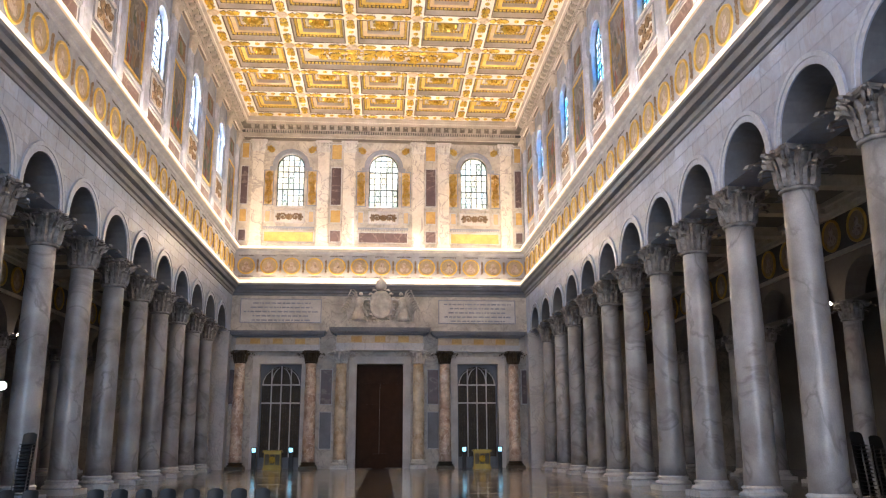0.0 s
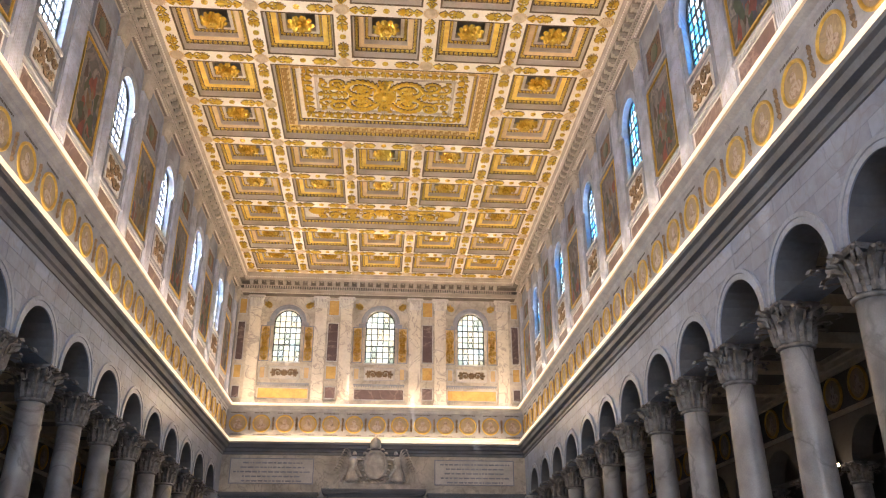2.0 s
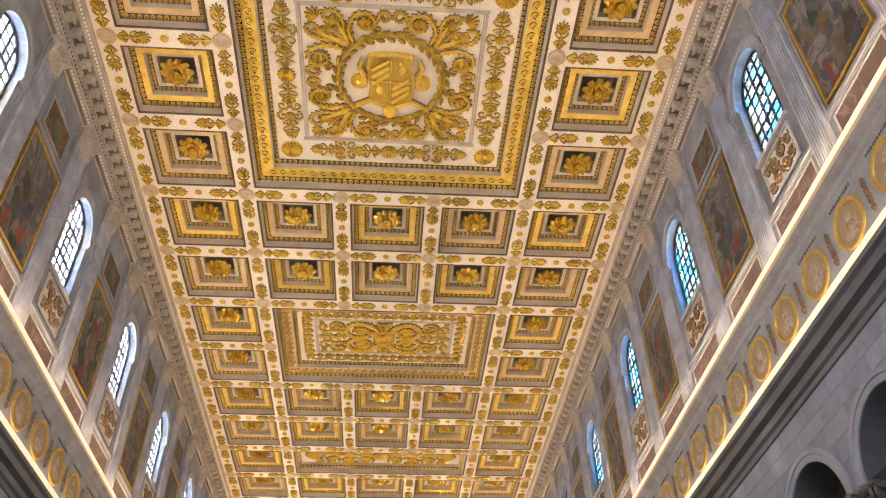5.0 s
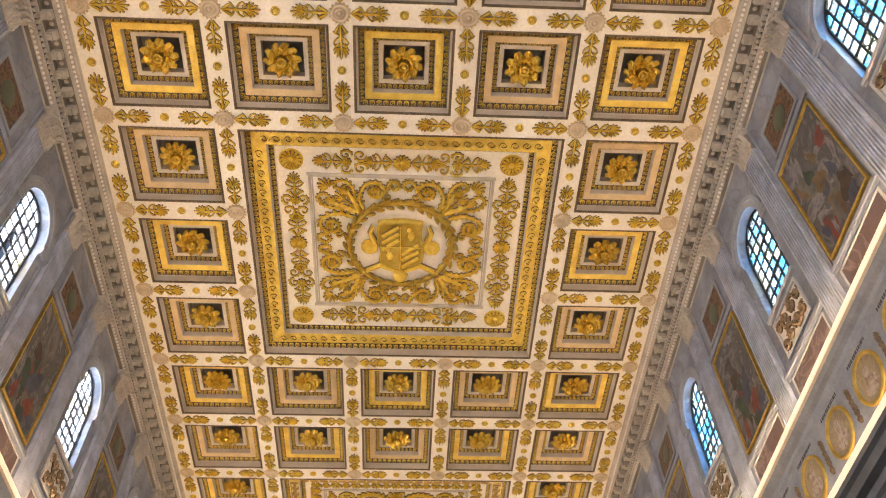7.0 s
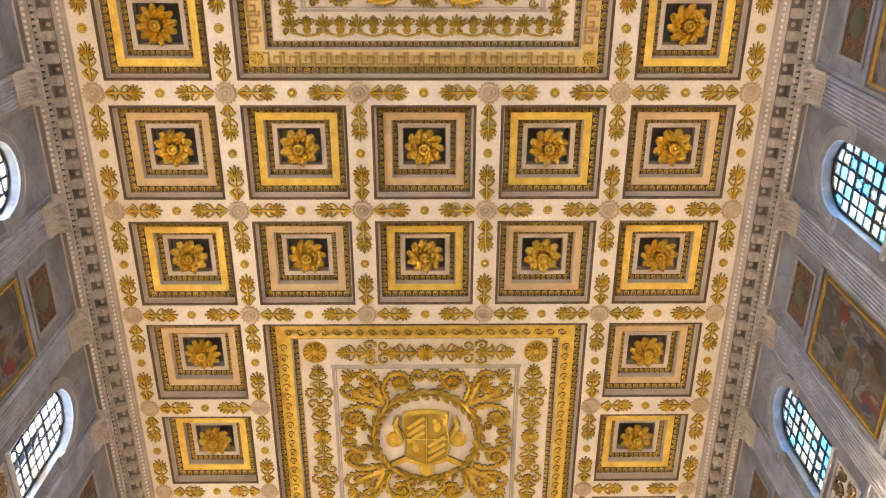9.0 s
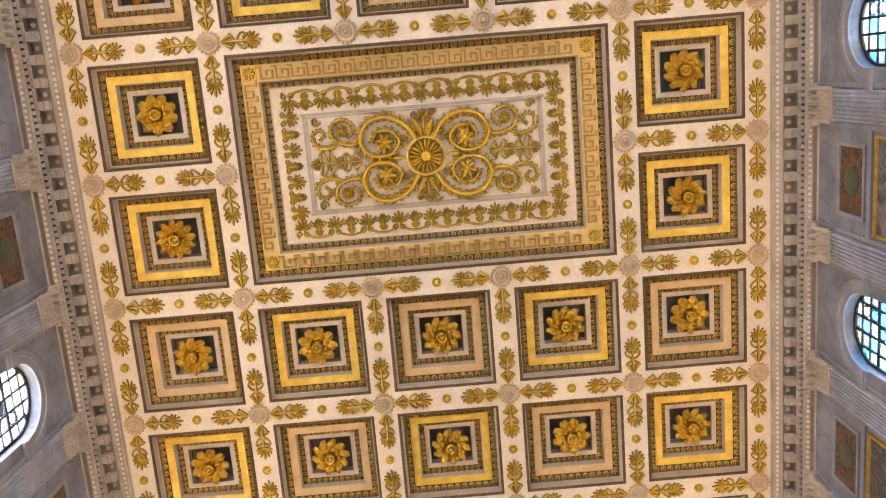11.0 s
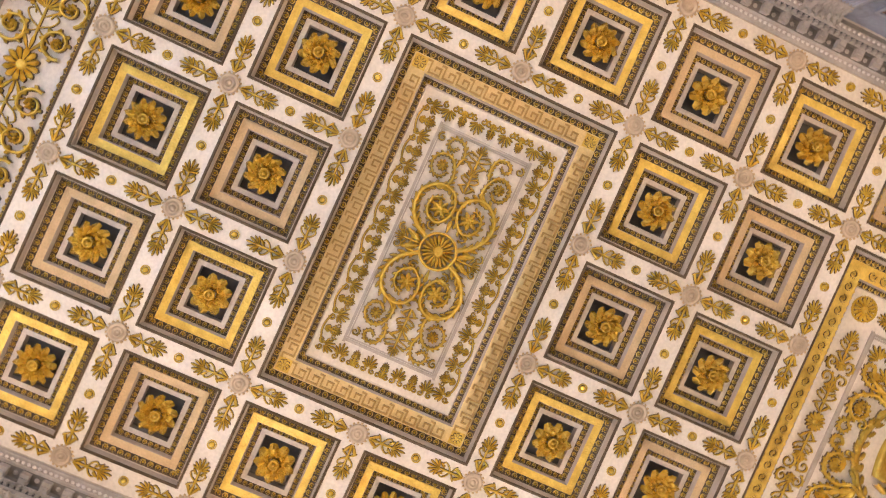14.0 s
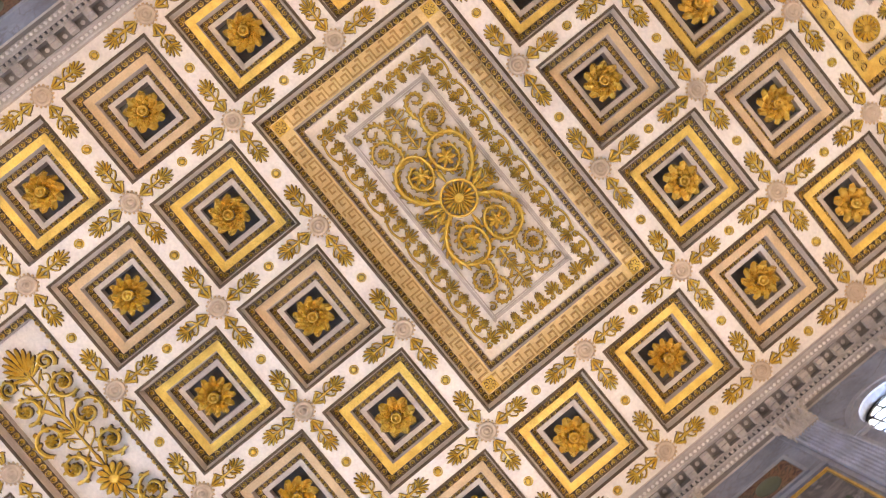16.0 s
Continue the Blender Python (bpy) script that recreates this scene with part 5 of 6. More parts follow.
for nm, gm, gaps in sets:
    w = stained_window(gm, WIN_HW, WIN_SILL, WIN_SPRING, gaps)
    a = surround(WIN_HW, WIN_SPRING, WIN_SILL, GREYPANEL)
    for k, u in enumerate(WIN_Y):
        if k == 0:
            w.matrix_basis = a.matrix_basis = wall_pose(nm, u)
        else:
            copy_thing(w, wall_pose(nm, u))
            copy_thing(a, wall_pose(nm, u))
for cx, hw, sill, spring in FWIN:
    stained_window(GLASS_F, hw, sill, spring).matrix_basis = wall_pose("F", cx)
    surround(hw, spring, sill, GREYPANEL).matrix_basis = wall_pose("F", cx)


def pilaster(w, z0, z1, zc, out, shaft_mat, cap_mat, flutes=0, label=""):
    root = empty("pilaster")
    b = Build()
    for o, e, a, c in ((0.10, 0.08, 0, 0.16), (0.07, 0.06, 0.16, 0.26), (0.03, 0.03, 0.26, 0.36)):
        b.box(-w / 2 - o, -out - e, z0 + a, w / 2 + o, 0, z0 + c)
    b.obj("base", cap_mat, root)
    b = Build()
    if flutes:
        pts = [(-w / 2, 0), (-w / 2, -out)]
        fw = w / (flutes + 0.6)
        for k in range(flutes):
            x = -w / 2 + fw * 0.3 + k * fw
            pts += [(x + fw * 0.16, -out), (x + fw * 0.26, -out + 0.05), (x + fw * 0.5, -out + 0.075), (x + fw * 0.74, -out + 0.05), (x + fw * 0.84, -out)]
        pts += [(w / 2, -out), (w / 2, 0)]
        for (ax, ay), (cx, cy) in zip(pts, pts[1:]):
            b.face([(ax, ay, z0 + 0.36), (cx, cy, z0 + 0.36), (cx, cy, z1), (ax, ay, z1)])
    else:
        b.box(-w / 2, -out, z0 + 0.36, w / 2, 0, z1)
    b.obj("shaft", shaft_mat, root)
    b = Build()
    h = zc - z1
    b.box(-w / 2, -out, z1, w / 2, 0, zc - h * 0.14)
    b.box(-w / 2 - 0.04, -out - 0.03, z1, w / 2 + 0.04, 0, z1 + 0.07)
    for k in range(4):
        leaf(b, (-w * 0.375 + k * w * 0.25, -out, z1 + 0.06), (0, -1), h * 0.40, w * 0.27, 0.45)
    for k in range(5):
        leaf(b, (-w * 0.5 + k * w * 0.25, -out, z1 + 0.08), (0, -1), h * 0.66, w * 0.26, 0.42)
    for s in (-1, 1):
        leaf(b, (s * w * 0.4, -out, z1 + h * 0.35), (s * 0.75, -0.66), h * 0.52, w * 0.26, 0.75)
        b.lathe([(0.02, -0.10), (w * 0.13, -0.10), (w * 0.15, 0.0), (w * 0.13, 0.08), (0.02, 0.08)], 10, (s * w * 0.58, -out - 0.12, z1 + h * 0.74), axis="y")
        ribbon_v = [(s * w * 0.1, z1 + h * 0.5), (s * w * 0.3, z1 + h * 0.75), (s * w * 0.55, z1 + h * 0.82)]
        for (ax, az), (cx, cz) in zip(ribbon_v, ribbon_v[1:]):
            b.face([(ax, -out - 0.08, az), (cx, -out - 0.12, cz), (cx, -out - 0.12, cz - 0.07), (ax, -out - 0.08, az - 0.07)])
    b.blob((0, -out - 0.08, z1 + h * 0.9), w * 0.12, 0.08, h * 0.1)
    b.box(-w * 0.66, -out - 0.16, zc - h * 0.14, w * 0.66, 0, zc - h * 0.05)
    b.box(-w * 0.70, -out - 0.20, zc - h * 0.05, w * 0.70, 0, zc)
    b.obj("capital", cap_mat, root)
    return tagged(root, label, "pilaster", "wall pilasters")


pl = pilaster(0.92, 18.46, 26.95, 28.14, 0.17, FLUTED, GREYST, 7, "fluted grey marble pilaster with a stucco Corinthian capital")
done = False
for nm in "EW":
    for k in range(-10, 11):
        u = Y0 + BAY * k
        if u > YF - 0.6 or u < YB + 0.6:
            continue
        if not done:
            pl.matrix_basis, done = wall_pose(nm, u), True
        else:
            copy_thing(pl, wall_pose(nm, u))


PIGMENTS = [mat("painted_" + n, c, 0.6, color2=tuple(v * 0.45 for v in c), scale=2.2, fine=9, bump=0.05) for n, c in (
    ("dull_red", (0.27, 0.06, 0.05)), ("dark_green", (0.04, 0.08, 0.055)), ("ochre", (0.20, 0.13, 0.07)), ("pale_cloth", (0.19, 0.18, 0.17)), ("slate_blue", (0.07, 0.09, 0.15)), ("umber", (0.07, 0.045, 0.035)))]


def picture(seed):
    root = empty("wall_painting")
    rnd = random.Random(seed)
    hw, z0, z1 = 1.42, 20.25, 24.68
    b = Build()
    w = 0.07
    for x0, x1, e, f in ((-hw, -hw + w, z0, z1), (hw - w, hw, z0, z1), (-hw + w, hw - w, z0, z0 + w), (-hw + w, hw - w, z1 - w, z1)):
        b.box(x0, -0.11, e, x1, 0.0, f)
    b.obj("frame", FRAMEGOLD, root)
    b = Build()
    b.face([(-hw + w, -0.03, z0 + w), (hw - w, -0.03, z0 + w), (hw - w, -0.03, z1 - w), (-hw + w, -0.03, z1 - w)])
    b.obj("canvas", PAINTING, root)
    # patches of pigment, crowded towards the lower middle of the scene
    b = Build()
    for k in range(26):
        cx, cz = max(-1.0, min(1.0, rnd.gauss(0, 0.5))), z0 + 0.35 + rnd.random() ** 1.4 * 2.9
        rx, rz = rnd.uniform(0.10, 0.30), rnd.uniform(0.25, 0.62)
        lean, ph = rnd.uniform(-0.35, 0.35), rnd.uniform(0, 6)
        vs = []
        for j in range(14):
            q = 2 * math.pi * j / 14
            g = 1 + 0.22 * math.sin(3 * q + ph) + 0.12 * math.sin(5 * q + 2 * ph)
            x = cx + rx * g * math.cos(q) * (1.15 - 0.35 * math.sin(q)) + lean * rz * math.sin(q)
            vs.append((max(-hw + w + 0.02, min(hw - w - 0.02, x)), -0.032 - 0.0012 * k, max(z0 + w + 0.02, cz + rz * g * math.sin(q))))
        b.face(vs, rnd.randrange(6))
    b.obj("painted_scene", PIGMENTS, root)["kind"] = "stuff"
    return tagged(root, "large wall painting in muted reds and greys in a gilded frame", "painting", "wall paintings")


def small_picture():
    root = empty("upper_painting")
    b = Build()
    for x0, x1, e, f in ((-1.12, -1.0, 25.25, 26.85), (1.0, 1.12, 25.25, 26.85), (-1.0, 1.0, 25.25, 25.37), (-1.0, 1.0, 26.73, 26.85)):
        b.box(x0, -0.07, e, x1, 0.0, f)
    b.obj("frame", GREYPANEL, root)
    b = Build()
    b.face([(-1.0, -0.02, 25.37), (1.0, -0.02, 25.37), (1.0, -0.02, 26.73), (-1.0, -0.02, 26.73)])
    b.obj("panel", SMALLPAINT, root)
    b = Build()
    b.lathe([(0.02, -0.045), (0.40, -0.045), (0.44, -0.03), (0.44, -0.02)], 20, (0, 0, 26.05), axis="y")
    b.obj("oval", GREENOVAL, root)
    return tagged(root, "dark red painted panel with a green oval", "painting", "upper painted panels")


def panelling(kind):
    """Recessed grey panelling with a ledge and a coloured marble slab below."""
    root = empty("wall_panelling")
    b = Build()
    hw = 1.68
    b.box(-hw, -0.05, 19.82, hw, 0, 19.95)
    b.box(-hw, -0.10, 19.95, hw, 0, 20.08)
    b.box(-hw, -0.06, 18.62, hw, 0, 18.80)
    for s in (-1, 1):
        b.box(min(s * 1.55, s * hw), -0.045, 20.08, max(s * 1.55, s * hw), 0, 28.1)
    if kind == "picture":
        b.box(-1.55, -0.09, 24.86, 1.55, 0, 25.08)
    b.obj("moulding", GREYPANEL, root)
    b = Build()
    b.box(-1.36, -0.03, 18.92, 1.36, 0, 19.70)
    b.obj("slab", PURPLE, root, "purple-brown marble slab")
    b = Build()
    for x0, x1, e, f in ((-1.44, -1.36, 18.86, 19.76), (1.36, 1.44, 18.86, 19.76), (-1.36, 1.36, 18.86, 18.92), (-1.36, 1.36, 19.70, 19.76)):
        b.box(x0, -0.05, e, x1, 0, f)
    b.obj("slab_edge", MARBLE, root)
    return tagged(root, "grey marble wall panelling with a purple-brown slab", "wall panelling", "wall panelling")


def grille():
    root = empty("relief_panel")
    b = Build()
    hw, z0, z1 = 1.08, 20.28, 21.82
    for x0, x1, e, f in ((-hw, -hw + 0.1, z0, z1), (hw - 0.1, hw, z0, z1), (-hw + 0.1, hw - 0.1, z0, z0 + 0.1), (-hw + 0.1, hw - 0.1, z1 - 0.1, z1)):
        b.box(x0, -0.07, e, x1, 0, f)
    b.obj("frame", MARBLE, root)
    b = Build()
    b.face([(-hw + 0.1, -0.012, z0 + 0.1), (hw - 0.1, -0.012, z0 + 0.1), (hw - 0.1, -0.012, z1 - 0.1), (-hw + 0.1, -0.012, z1 - 0.1)])
    b.obj("ground", CREAM, root)
    flat = Build()
    for sx in (-1, 1):
        for sz in (-1, 1):
            scroll(flat, sx * 0.32, sz * 0.30, 0.30, 0.5 * sx, sx * sz, 0.0, 0.09, 1.4, True, 6, 0.05)
            scroll(flat, sx * 0.78, sz * 0.34, 0.22, 0.5 * sx, -sx * sz, 0.0, 0.07, 1.4, True, 5, 0.05)
    flat.v = [(x, -0.014 + z, (z0 + z1) / 2 + y) for x, y, z in flat.v]
    flat.obj("scrollwork", BRONZEREL, root)["kind"] = "stuff"
    return tagged(root, "framed marble panel with brown gilt scrollwork under a window", "relief panel", "relief panels")


for maker, us in ((lambda: picture(3), PIC_Y[0::3]), (lambda: picture(8), PIC_Y[1::3]), (lambda: picture(21), PIC_Y[2::3]), (small_picture, PIC_Y), (lambda: panelling("picture"), PIC_Y), (lambda: panelling("window"), WIN_Y), (grille, WIN_Y)):
    o, used = maker(), False
    for nm in "EW":
        for u in us:
            if not YB + 1.7 < u < YF - 1.7:
                continue
            if used:
                copy_thing(o, wall_pose(nm, u))
            else:
                o.matrix_basis, used = wall_pose(nm, u), True


def medallion(r):
    root = empty("frieze_medallion")
    b = Build()
    b.lathe([(r * 0.84, -0.035), (r * 0.86, -0.08), (r * 0.92, -0.11), (r, -0.09), (r * 1.02, -0.03), (r * 1.02, 0.0)], 32, (0, 0, 16.83), axis="y")
    b.f, b.m, b.s = b.f[:-2], b.m[:-2], b.s[:-2]
    b.obj("ring", FRAMEGOLD, root, "gilded ring")
    b = Build()
    b.lathe([(0.02, -0.04), (r * 0.86, -0.04), (r * 0.86, 0.0)], 32, (0, 0, 16.83), axis="y", smooth=False)
    b.obj("disc", PORTRAIT, root)
    b = Build()
    for cz, rx, rz in ((-0.30 * r, 0.52, 0.34), (0.24 * r, 0.24, 0.30)):
        n = 16
        vs = [(rx * r * math.cos(2 * math.pi * k / n), -0.042, 16.83 + cz + rz * r * math.sin(2 * math.pi * k / n)) for k in range(n)]
        b.add([(0, -0.075, 16.83 + cz)] + vs, [(0, 1 + k, 1 + (k + 1) % n) for k in range(n)], 0, True)
    b.obj("painted_shape", BUST, root)
    return tagged(root, "round gilt-framed medallion on the frieze", "medallion", "frieze medallions")


def candelabrum():
    b = Build()
    flat = Build()
    spray(flat, 0, -0.72, math.pi / 2, 0.8, 0, 0.2)
    spray(flat, 0, 0.02, math.pi / 2, 0.7, 0, 0.18)
    dome(flat, 0, -0.02, 0, 0.07, 0.06)
    b.add([(x * 0.6, -0.035 + z * 0.6, 16.83 + y * 0.8) for x, y, z in flat.v], flat.f)
    return tagged(b.obj("frieze_ornament", BRONZEREL), "small gilt candelabrum ornament between medallions", "ornament", "frieze ornaments")


def lettering():
    b = Build()
    rnd = random.Random(4)
    for z in (15.92, 17.72):
        x = -0.62
        while x < 0.6:
            w = rnd.uniform(0.03, 0.09)
            b.box(x, -0.036, z - 0.05, x + w, -0.03, z + 0.05)
            x += w + rnd.uniform(0.02, 0.05)
    return tagged(b.obj("frieze_lettering", INK), "dark painted lettering over and under a medallion", "lettering", "frieze lettering")


med, can, let = medallion(0.74), candelabrum(), lettering()
used = False
spots = [(nm, 17.6 + 2.2 * k) for nm in "EW" for k in range(-18, 24) if YB + 1 < 17.6 + 2.2 * k < YF - 1] + [("F", 0.05 + 1.93 * k) for k in range(-6, 7)]
for nm, u in spots:
    half = 1.1 if nm != "F" else 0.965
    if used:
        copy_thing(med, wall_pose(nm, u))
        copy_thing(let, wall_pose(nm, u))
        copy_thing(can, wall_pose(nm, u + half))
    else:
        med.matrix_basis = let.matrix_basis = wall_pose(nm, u)
        can.matrix_basis, used = wall_pose(nm, u + half), True
# lit edges of the ledges
b = Build()
GLOW = bpy.data.materials.new("warm_light_strip")
GLOW.use_nodes = True
gp = GLOW.node_tree.nodes["Principled BSDF"]
gp.inputs["Emission Color"].default_value = (1.0, 0.78, 0.50, 1)
gp.inputs["Emission Strength"].default_value = 0.62
ring(b, [(0.50, 15.262), (0.53, 15.262), (0.53, 15.52), (0.50, 15.52), (0.50, 15.262)])
strip = b.obj("led_strip", GLOW)
tagged(strip, "glowing warm light strip along the frieze ledge", "light strip", "frieze light strips")
b = Build()
ring(b, [(0.442, 18.29), (0.466, 18.295), (0.466, 18.48), (0.442, 18.485)])
tagged(b.obj("led_strip", GLOW), "glowing warm light strip along the frieze ledge", "light strip", "frieze light strips")

# ---- entrance wall ----
ALAB = mat("pink_alabaster", (0.92, 0.72, 0.58), 0.3, color2=(0.42, 0.25, 0.18), scale=1.8, fine=8, veins=0.9, vein_color=(0.95, 0.86, 0.74), vein_scale=1.1, bump=0.03)
ALABY = mat("honey_alabaster", (0.94, 0.80, 0.60), 0.3, color2=(0.52, 0.36, 0.22), scale=1.6, fine=8, veins=0.7, vein_color=(0.78, 0.70, 0.56), vein_scale=0.8, bump=0.03)
BRONZE = mat("dark_bronze", (0.09, 0.065, 0.04), 0.45, 0.6)
WOOD = mat("dark_brown_door_wood", (0.06, 0.03, 0.017), 0.65, color2=(0.045, 0.022, 0.013), scale=2, fine=20, spec=0.15)
CREAMPANEL = mat("cream_veined_panel", (0.66, 0.55, 0.40), 0.4, color2=(0.55, 0.44, 0.31), scale=1.5, fine=9, veins=0.5, vein_color=(0.42, 0.30, 0.2))
PLAQUE = mat("white_marble_plaque", (0.76, 0.74, 0.72), 0.45, color2=(0.58, 0.56, 0.55), scale=1, fine=10)
STATUE = mat("weathered_statue_marble", (0.66, 0.63, 0.60), 0.6, color2=(0.38, 0.36, 0.35), scale=2, fine=14)
DARKGLASS = mat("dark_window_glass", (0.085, 0.07, 0.06), 0.5, spec=0.15)
BRASS = mat("aged_brass", (0.30, 0.19, 0.05), 0.35, 0.9)

vp = pilaster(1.0, 18.5, 27.15, 28.2, 0.16, VEINED, PALE, 0, "smooth pale pilaster with diagonal veins and Corinthian capital")
for k, x in enumerate((-10.9, -5.2, -2.95, 3.15, 5.4, 11.0)):
    if k == 0:
        vp.matrix_basis = wall_pose("F", x)
    else:
        copy_thing(vp, wall_pose("F", x))


def slab(name, x0, x1, z0, z1, mtl, label, category="marble panel", edge=MARBLE, out=0.03, group="entrance wall panels"):
    root = empty(name)
    b = Build()
    b.box(x0, YF - out, z0, x1, YF, z1)
    b.obj("slab", mtl, root)
    b = Build()
    w = 0.08
    for a, c, e, f in ((x0 - w, x0, z0 - w, z1 + w), (x1, x1 + w, z0 - w, z1 + w), (x0, x1, z0 - w, z0), (x0, x1, z1, z1 + w)):
        b.box(a, YF - out - 0.03, e, c, YF, f)
    b.obj("edge", edge, root)
    return tagged(root, label, category, group)


for x in (-12.05, -4.07, 4.27, 12.1):
    w = 0.42 if abs(x) < 6 else 0.28
    slab("marble_panel", x - w, x + w, 26.55, 27.9, YELLOW, "square yellow marble panel on the entrance wall")
    slab("marble_panel", x - w, x + w, 22.35, 25.75, PURPLE, "tall purple-red marble panel between pilasters")
    slab("marble_panel", x - w, x + w, 20.75, 21.85, YELLOW, "square yellow marble panel on the entrance wall")
    slab("marble_panel", x - w, x + w, 19.05, 20.0, PURPLE, "square purple-red marble panel near the frieze")
for k, (cx, hw, sill, spring) in enumerate(FWIN):
    slab("marble_panel", cx - 2.1, cx + 2.1, 19.0, 19.85, YELLOW if k != 1 else PURPLE, "wide yellow marble panel below a window" if k != 1 else "wide purple-red marble panel below a window")
    b = Build()
    b.box(cx - 2.2, YF - 0.10, 20.2, cx + 2.2, YF, 20.32)
    for q in range(22):
        b.box(cx - 2.15 + q * 0.2, YF - 0.08, 20.08, cx - 2.05 + q * 0.2, YF, 20.2)
    tagged(b.obj("trim_dentil_band", GREYPANEL), "grey dentil band below a window", "moulding", kind="structure")
    slab("relief_panel", cx - 1.25, cx + 1.25, 20.72, 21.72, PLAQUE, "white marble panel with brown scroll relief", "relief panel", group="")
    flat = Build()
    for s in (-1, 1):
        scroll(flat, s * 0.55, 0, 0.32, 0 if s > 0 else math.pi, s, 0, 0.1, 1.4, True, 7, 0.05)
        spray(flat, s * 0.75, 0, 0 if s > 0 else math.pi, 0.45, 0, 0.5)
    daisy(flat, 0, 0, 0, 0.3, 0.06, 10)
    b = Build()
    b.add([(cx + x, YF - 0.032 + z, 21.22 + y) for x, y, z in flat.v], flat.f)
    tagged(b.obj("scroll_relief", BRONZEREL), "brown gilt scroll relief on a white panel", "relief", "scroll reliefs")
    for s in (-1, 1):
        x = cx + s * (hw + 0.68)
        slab("marble_panel", x - 0.36, x + 0.36, 22.3, 25.4, TANBAND, "tall tan panel behind a gilded candelabrum", edge=GREYPANEL, out=0.012)
        slab("marble_panel", x - 0.2, x + 0.2, 20.75, 21.7, TANBAND, "narrow tan panel beside the relief")
        flat = Build()
        spray(flat, 0, -1.5, math.pi / 2, 1.4, 0, 0.5)
        spray(flat, 0, 1.5, -math.pi / 2, 1.4, 0, 0.5)
        daisy(flat, 0, 0, 0, 0.26, 0.08, 10)
        for v in (-1, 1):
            for e in (-0.55, 0.55):
                scroll(flat, v * 0.2, e, 0.16, 0, v, 0, 0.06, 1.3, False, 4, 0.05)
        b = Build()
        b.add([(x + p, YF - 0.016 + z, 23.85 + y) for p, y, z in flat.v], flat.f)
        tagged(b.obj("gilded_candelabrum", FRAMEGOLD), "gilded candelabrum relief beside a window", "relief", "window candelabra")
        flat = Build()
        daisy(flat, 0, 0, 0, 0.28, 0.08, 8)
        spray(flat, 0, 0, -s * 0.9 + (math.pi / 2), 0.5, 0, 0.4)
        b = Build()
        b.add([(cx + s * (hw + 0.55) + p, YF - 0.02 + z, 27.35 + y) for p, y, z in flat.v], flat.f)
        tagged(b.obj("gilded_spandrel", FRAMEGOLD), "small gilded flower above a window arch", "ornament", "spandrel flowers")


def entablature(x0, x1, zb, zt, out, mtl):
    """Architrave, panelled frieze and cornice over a doorway."""
    root = empty("entablature")
    h = zt - zb
    b = Build()
    b.box(x0, YF - out, zb, x1, YF, zb + h * 0.22)
    b.box(x0 - 0.05, YF - out - 0.05, zb + h * 0.22, x1 + 0.05, YF, zb + h * 0.32)
    b.obj("architrave", MARBLE, root)
    b = Build()
    b.box(x0 + 0.02, YF - out + 0.02, zb + h * 0.32, x1 - 0.02, YF, zb + h * 0.68)
    b.obj("frieze", mtl, root)
    n = 7
    for k in range(n):
        a = x0 + 0.2 + (x1 - x0 - 0.4) * k / n
        c = x0 + 0.2 + (x1 - x0 - 0.4) * (k + 1) / n
        if k % 2:
            b = Build()
            b.box(a + 0.05, YF - out - 0.01, zb + h * 0.37, c - 0.05, YF - out + 0.05, zb + h * 0.63)
            b.obj("inlay", YELLOW, root)
    b = Build()
    for k, (o, a, c) in enumerate(((0.12, 0.68, 0.76), (0.35, 0.76, 0.82), (0.50, 0.82, 0.92), (0.58, 0.92, 1.0))):
        b.box(x0 - o, YF - out - o, zb + h * a, x1 + o, YF, zb + h * c)
    b.obj("cornice", CORN, root)
    return tagged(root, "marble entablature with inlaid frieze over a doorway", "entablature")


entablature(-11.95, -5.1, 9.50, 11.15, 0.55, CREAMPANEL)
entablature(4.85, 11.75, 9.50, 11.15, 0.55, CREAMPANEL)
entablature(-3.65, 3.6, 9.55, 11.40, 1.0, CREAMPANEL)

small = column("portal_column", 0.50, 8.50, 1.0, (ALAB, BRONZE, BRONZE), 0.55, "pink alabaster column with a dark bronze capital", 24)
tagged(small, group="portal columns")
for k, x in enumerate((-11.5, -5.7, 5.4, 11.2)):
    if k == 0:
        small.location = (x, YF - 0.62, 0)
    else:
        copy_thing(small, pose(x, YF - 0.62, 0))
big = column("portal_column", 0.50, 8.50, 1.05, (ALABY, PALE, PALE), 0.75, "honey-coloured alabaster column with a white Corinthian capital", 24)
tagged(big, group="door columns")
big.location = (-3.2, YF - 0.75, 0)
copy_thing(big, pose(3.2, YF - 0.75, 0))

# door surround and leaves
b = Build()
for s in (-1, 1):
    for o, w in ((0.10, 0.62), (0.2, 0.42), (0.3, 0.2)):
        x0, x1 = sorted((s * 1.95, s * (1.95 + w)))
        b.box(x0, YF - o, 0, x1, YF + 0.0, 8.5)
for o, w in ((0.10, 0.62), (0.2, 0.42), (0.3, 0.2)):
    b.box(-1.95 - w, YF - o, 8.502, 1.95 + w, YF, 8.502 + w)
tagged(b.obj("trim_door_frame", PLAQUE), "pale marble door surround", "door frame", kind="structure")
door = tagged(empty("door", (0.0, YF + 0.75, 0)), "tall dark brown panelled wooden double door", "door", kind="structure")
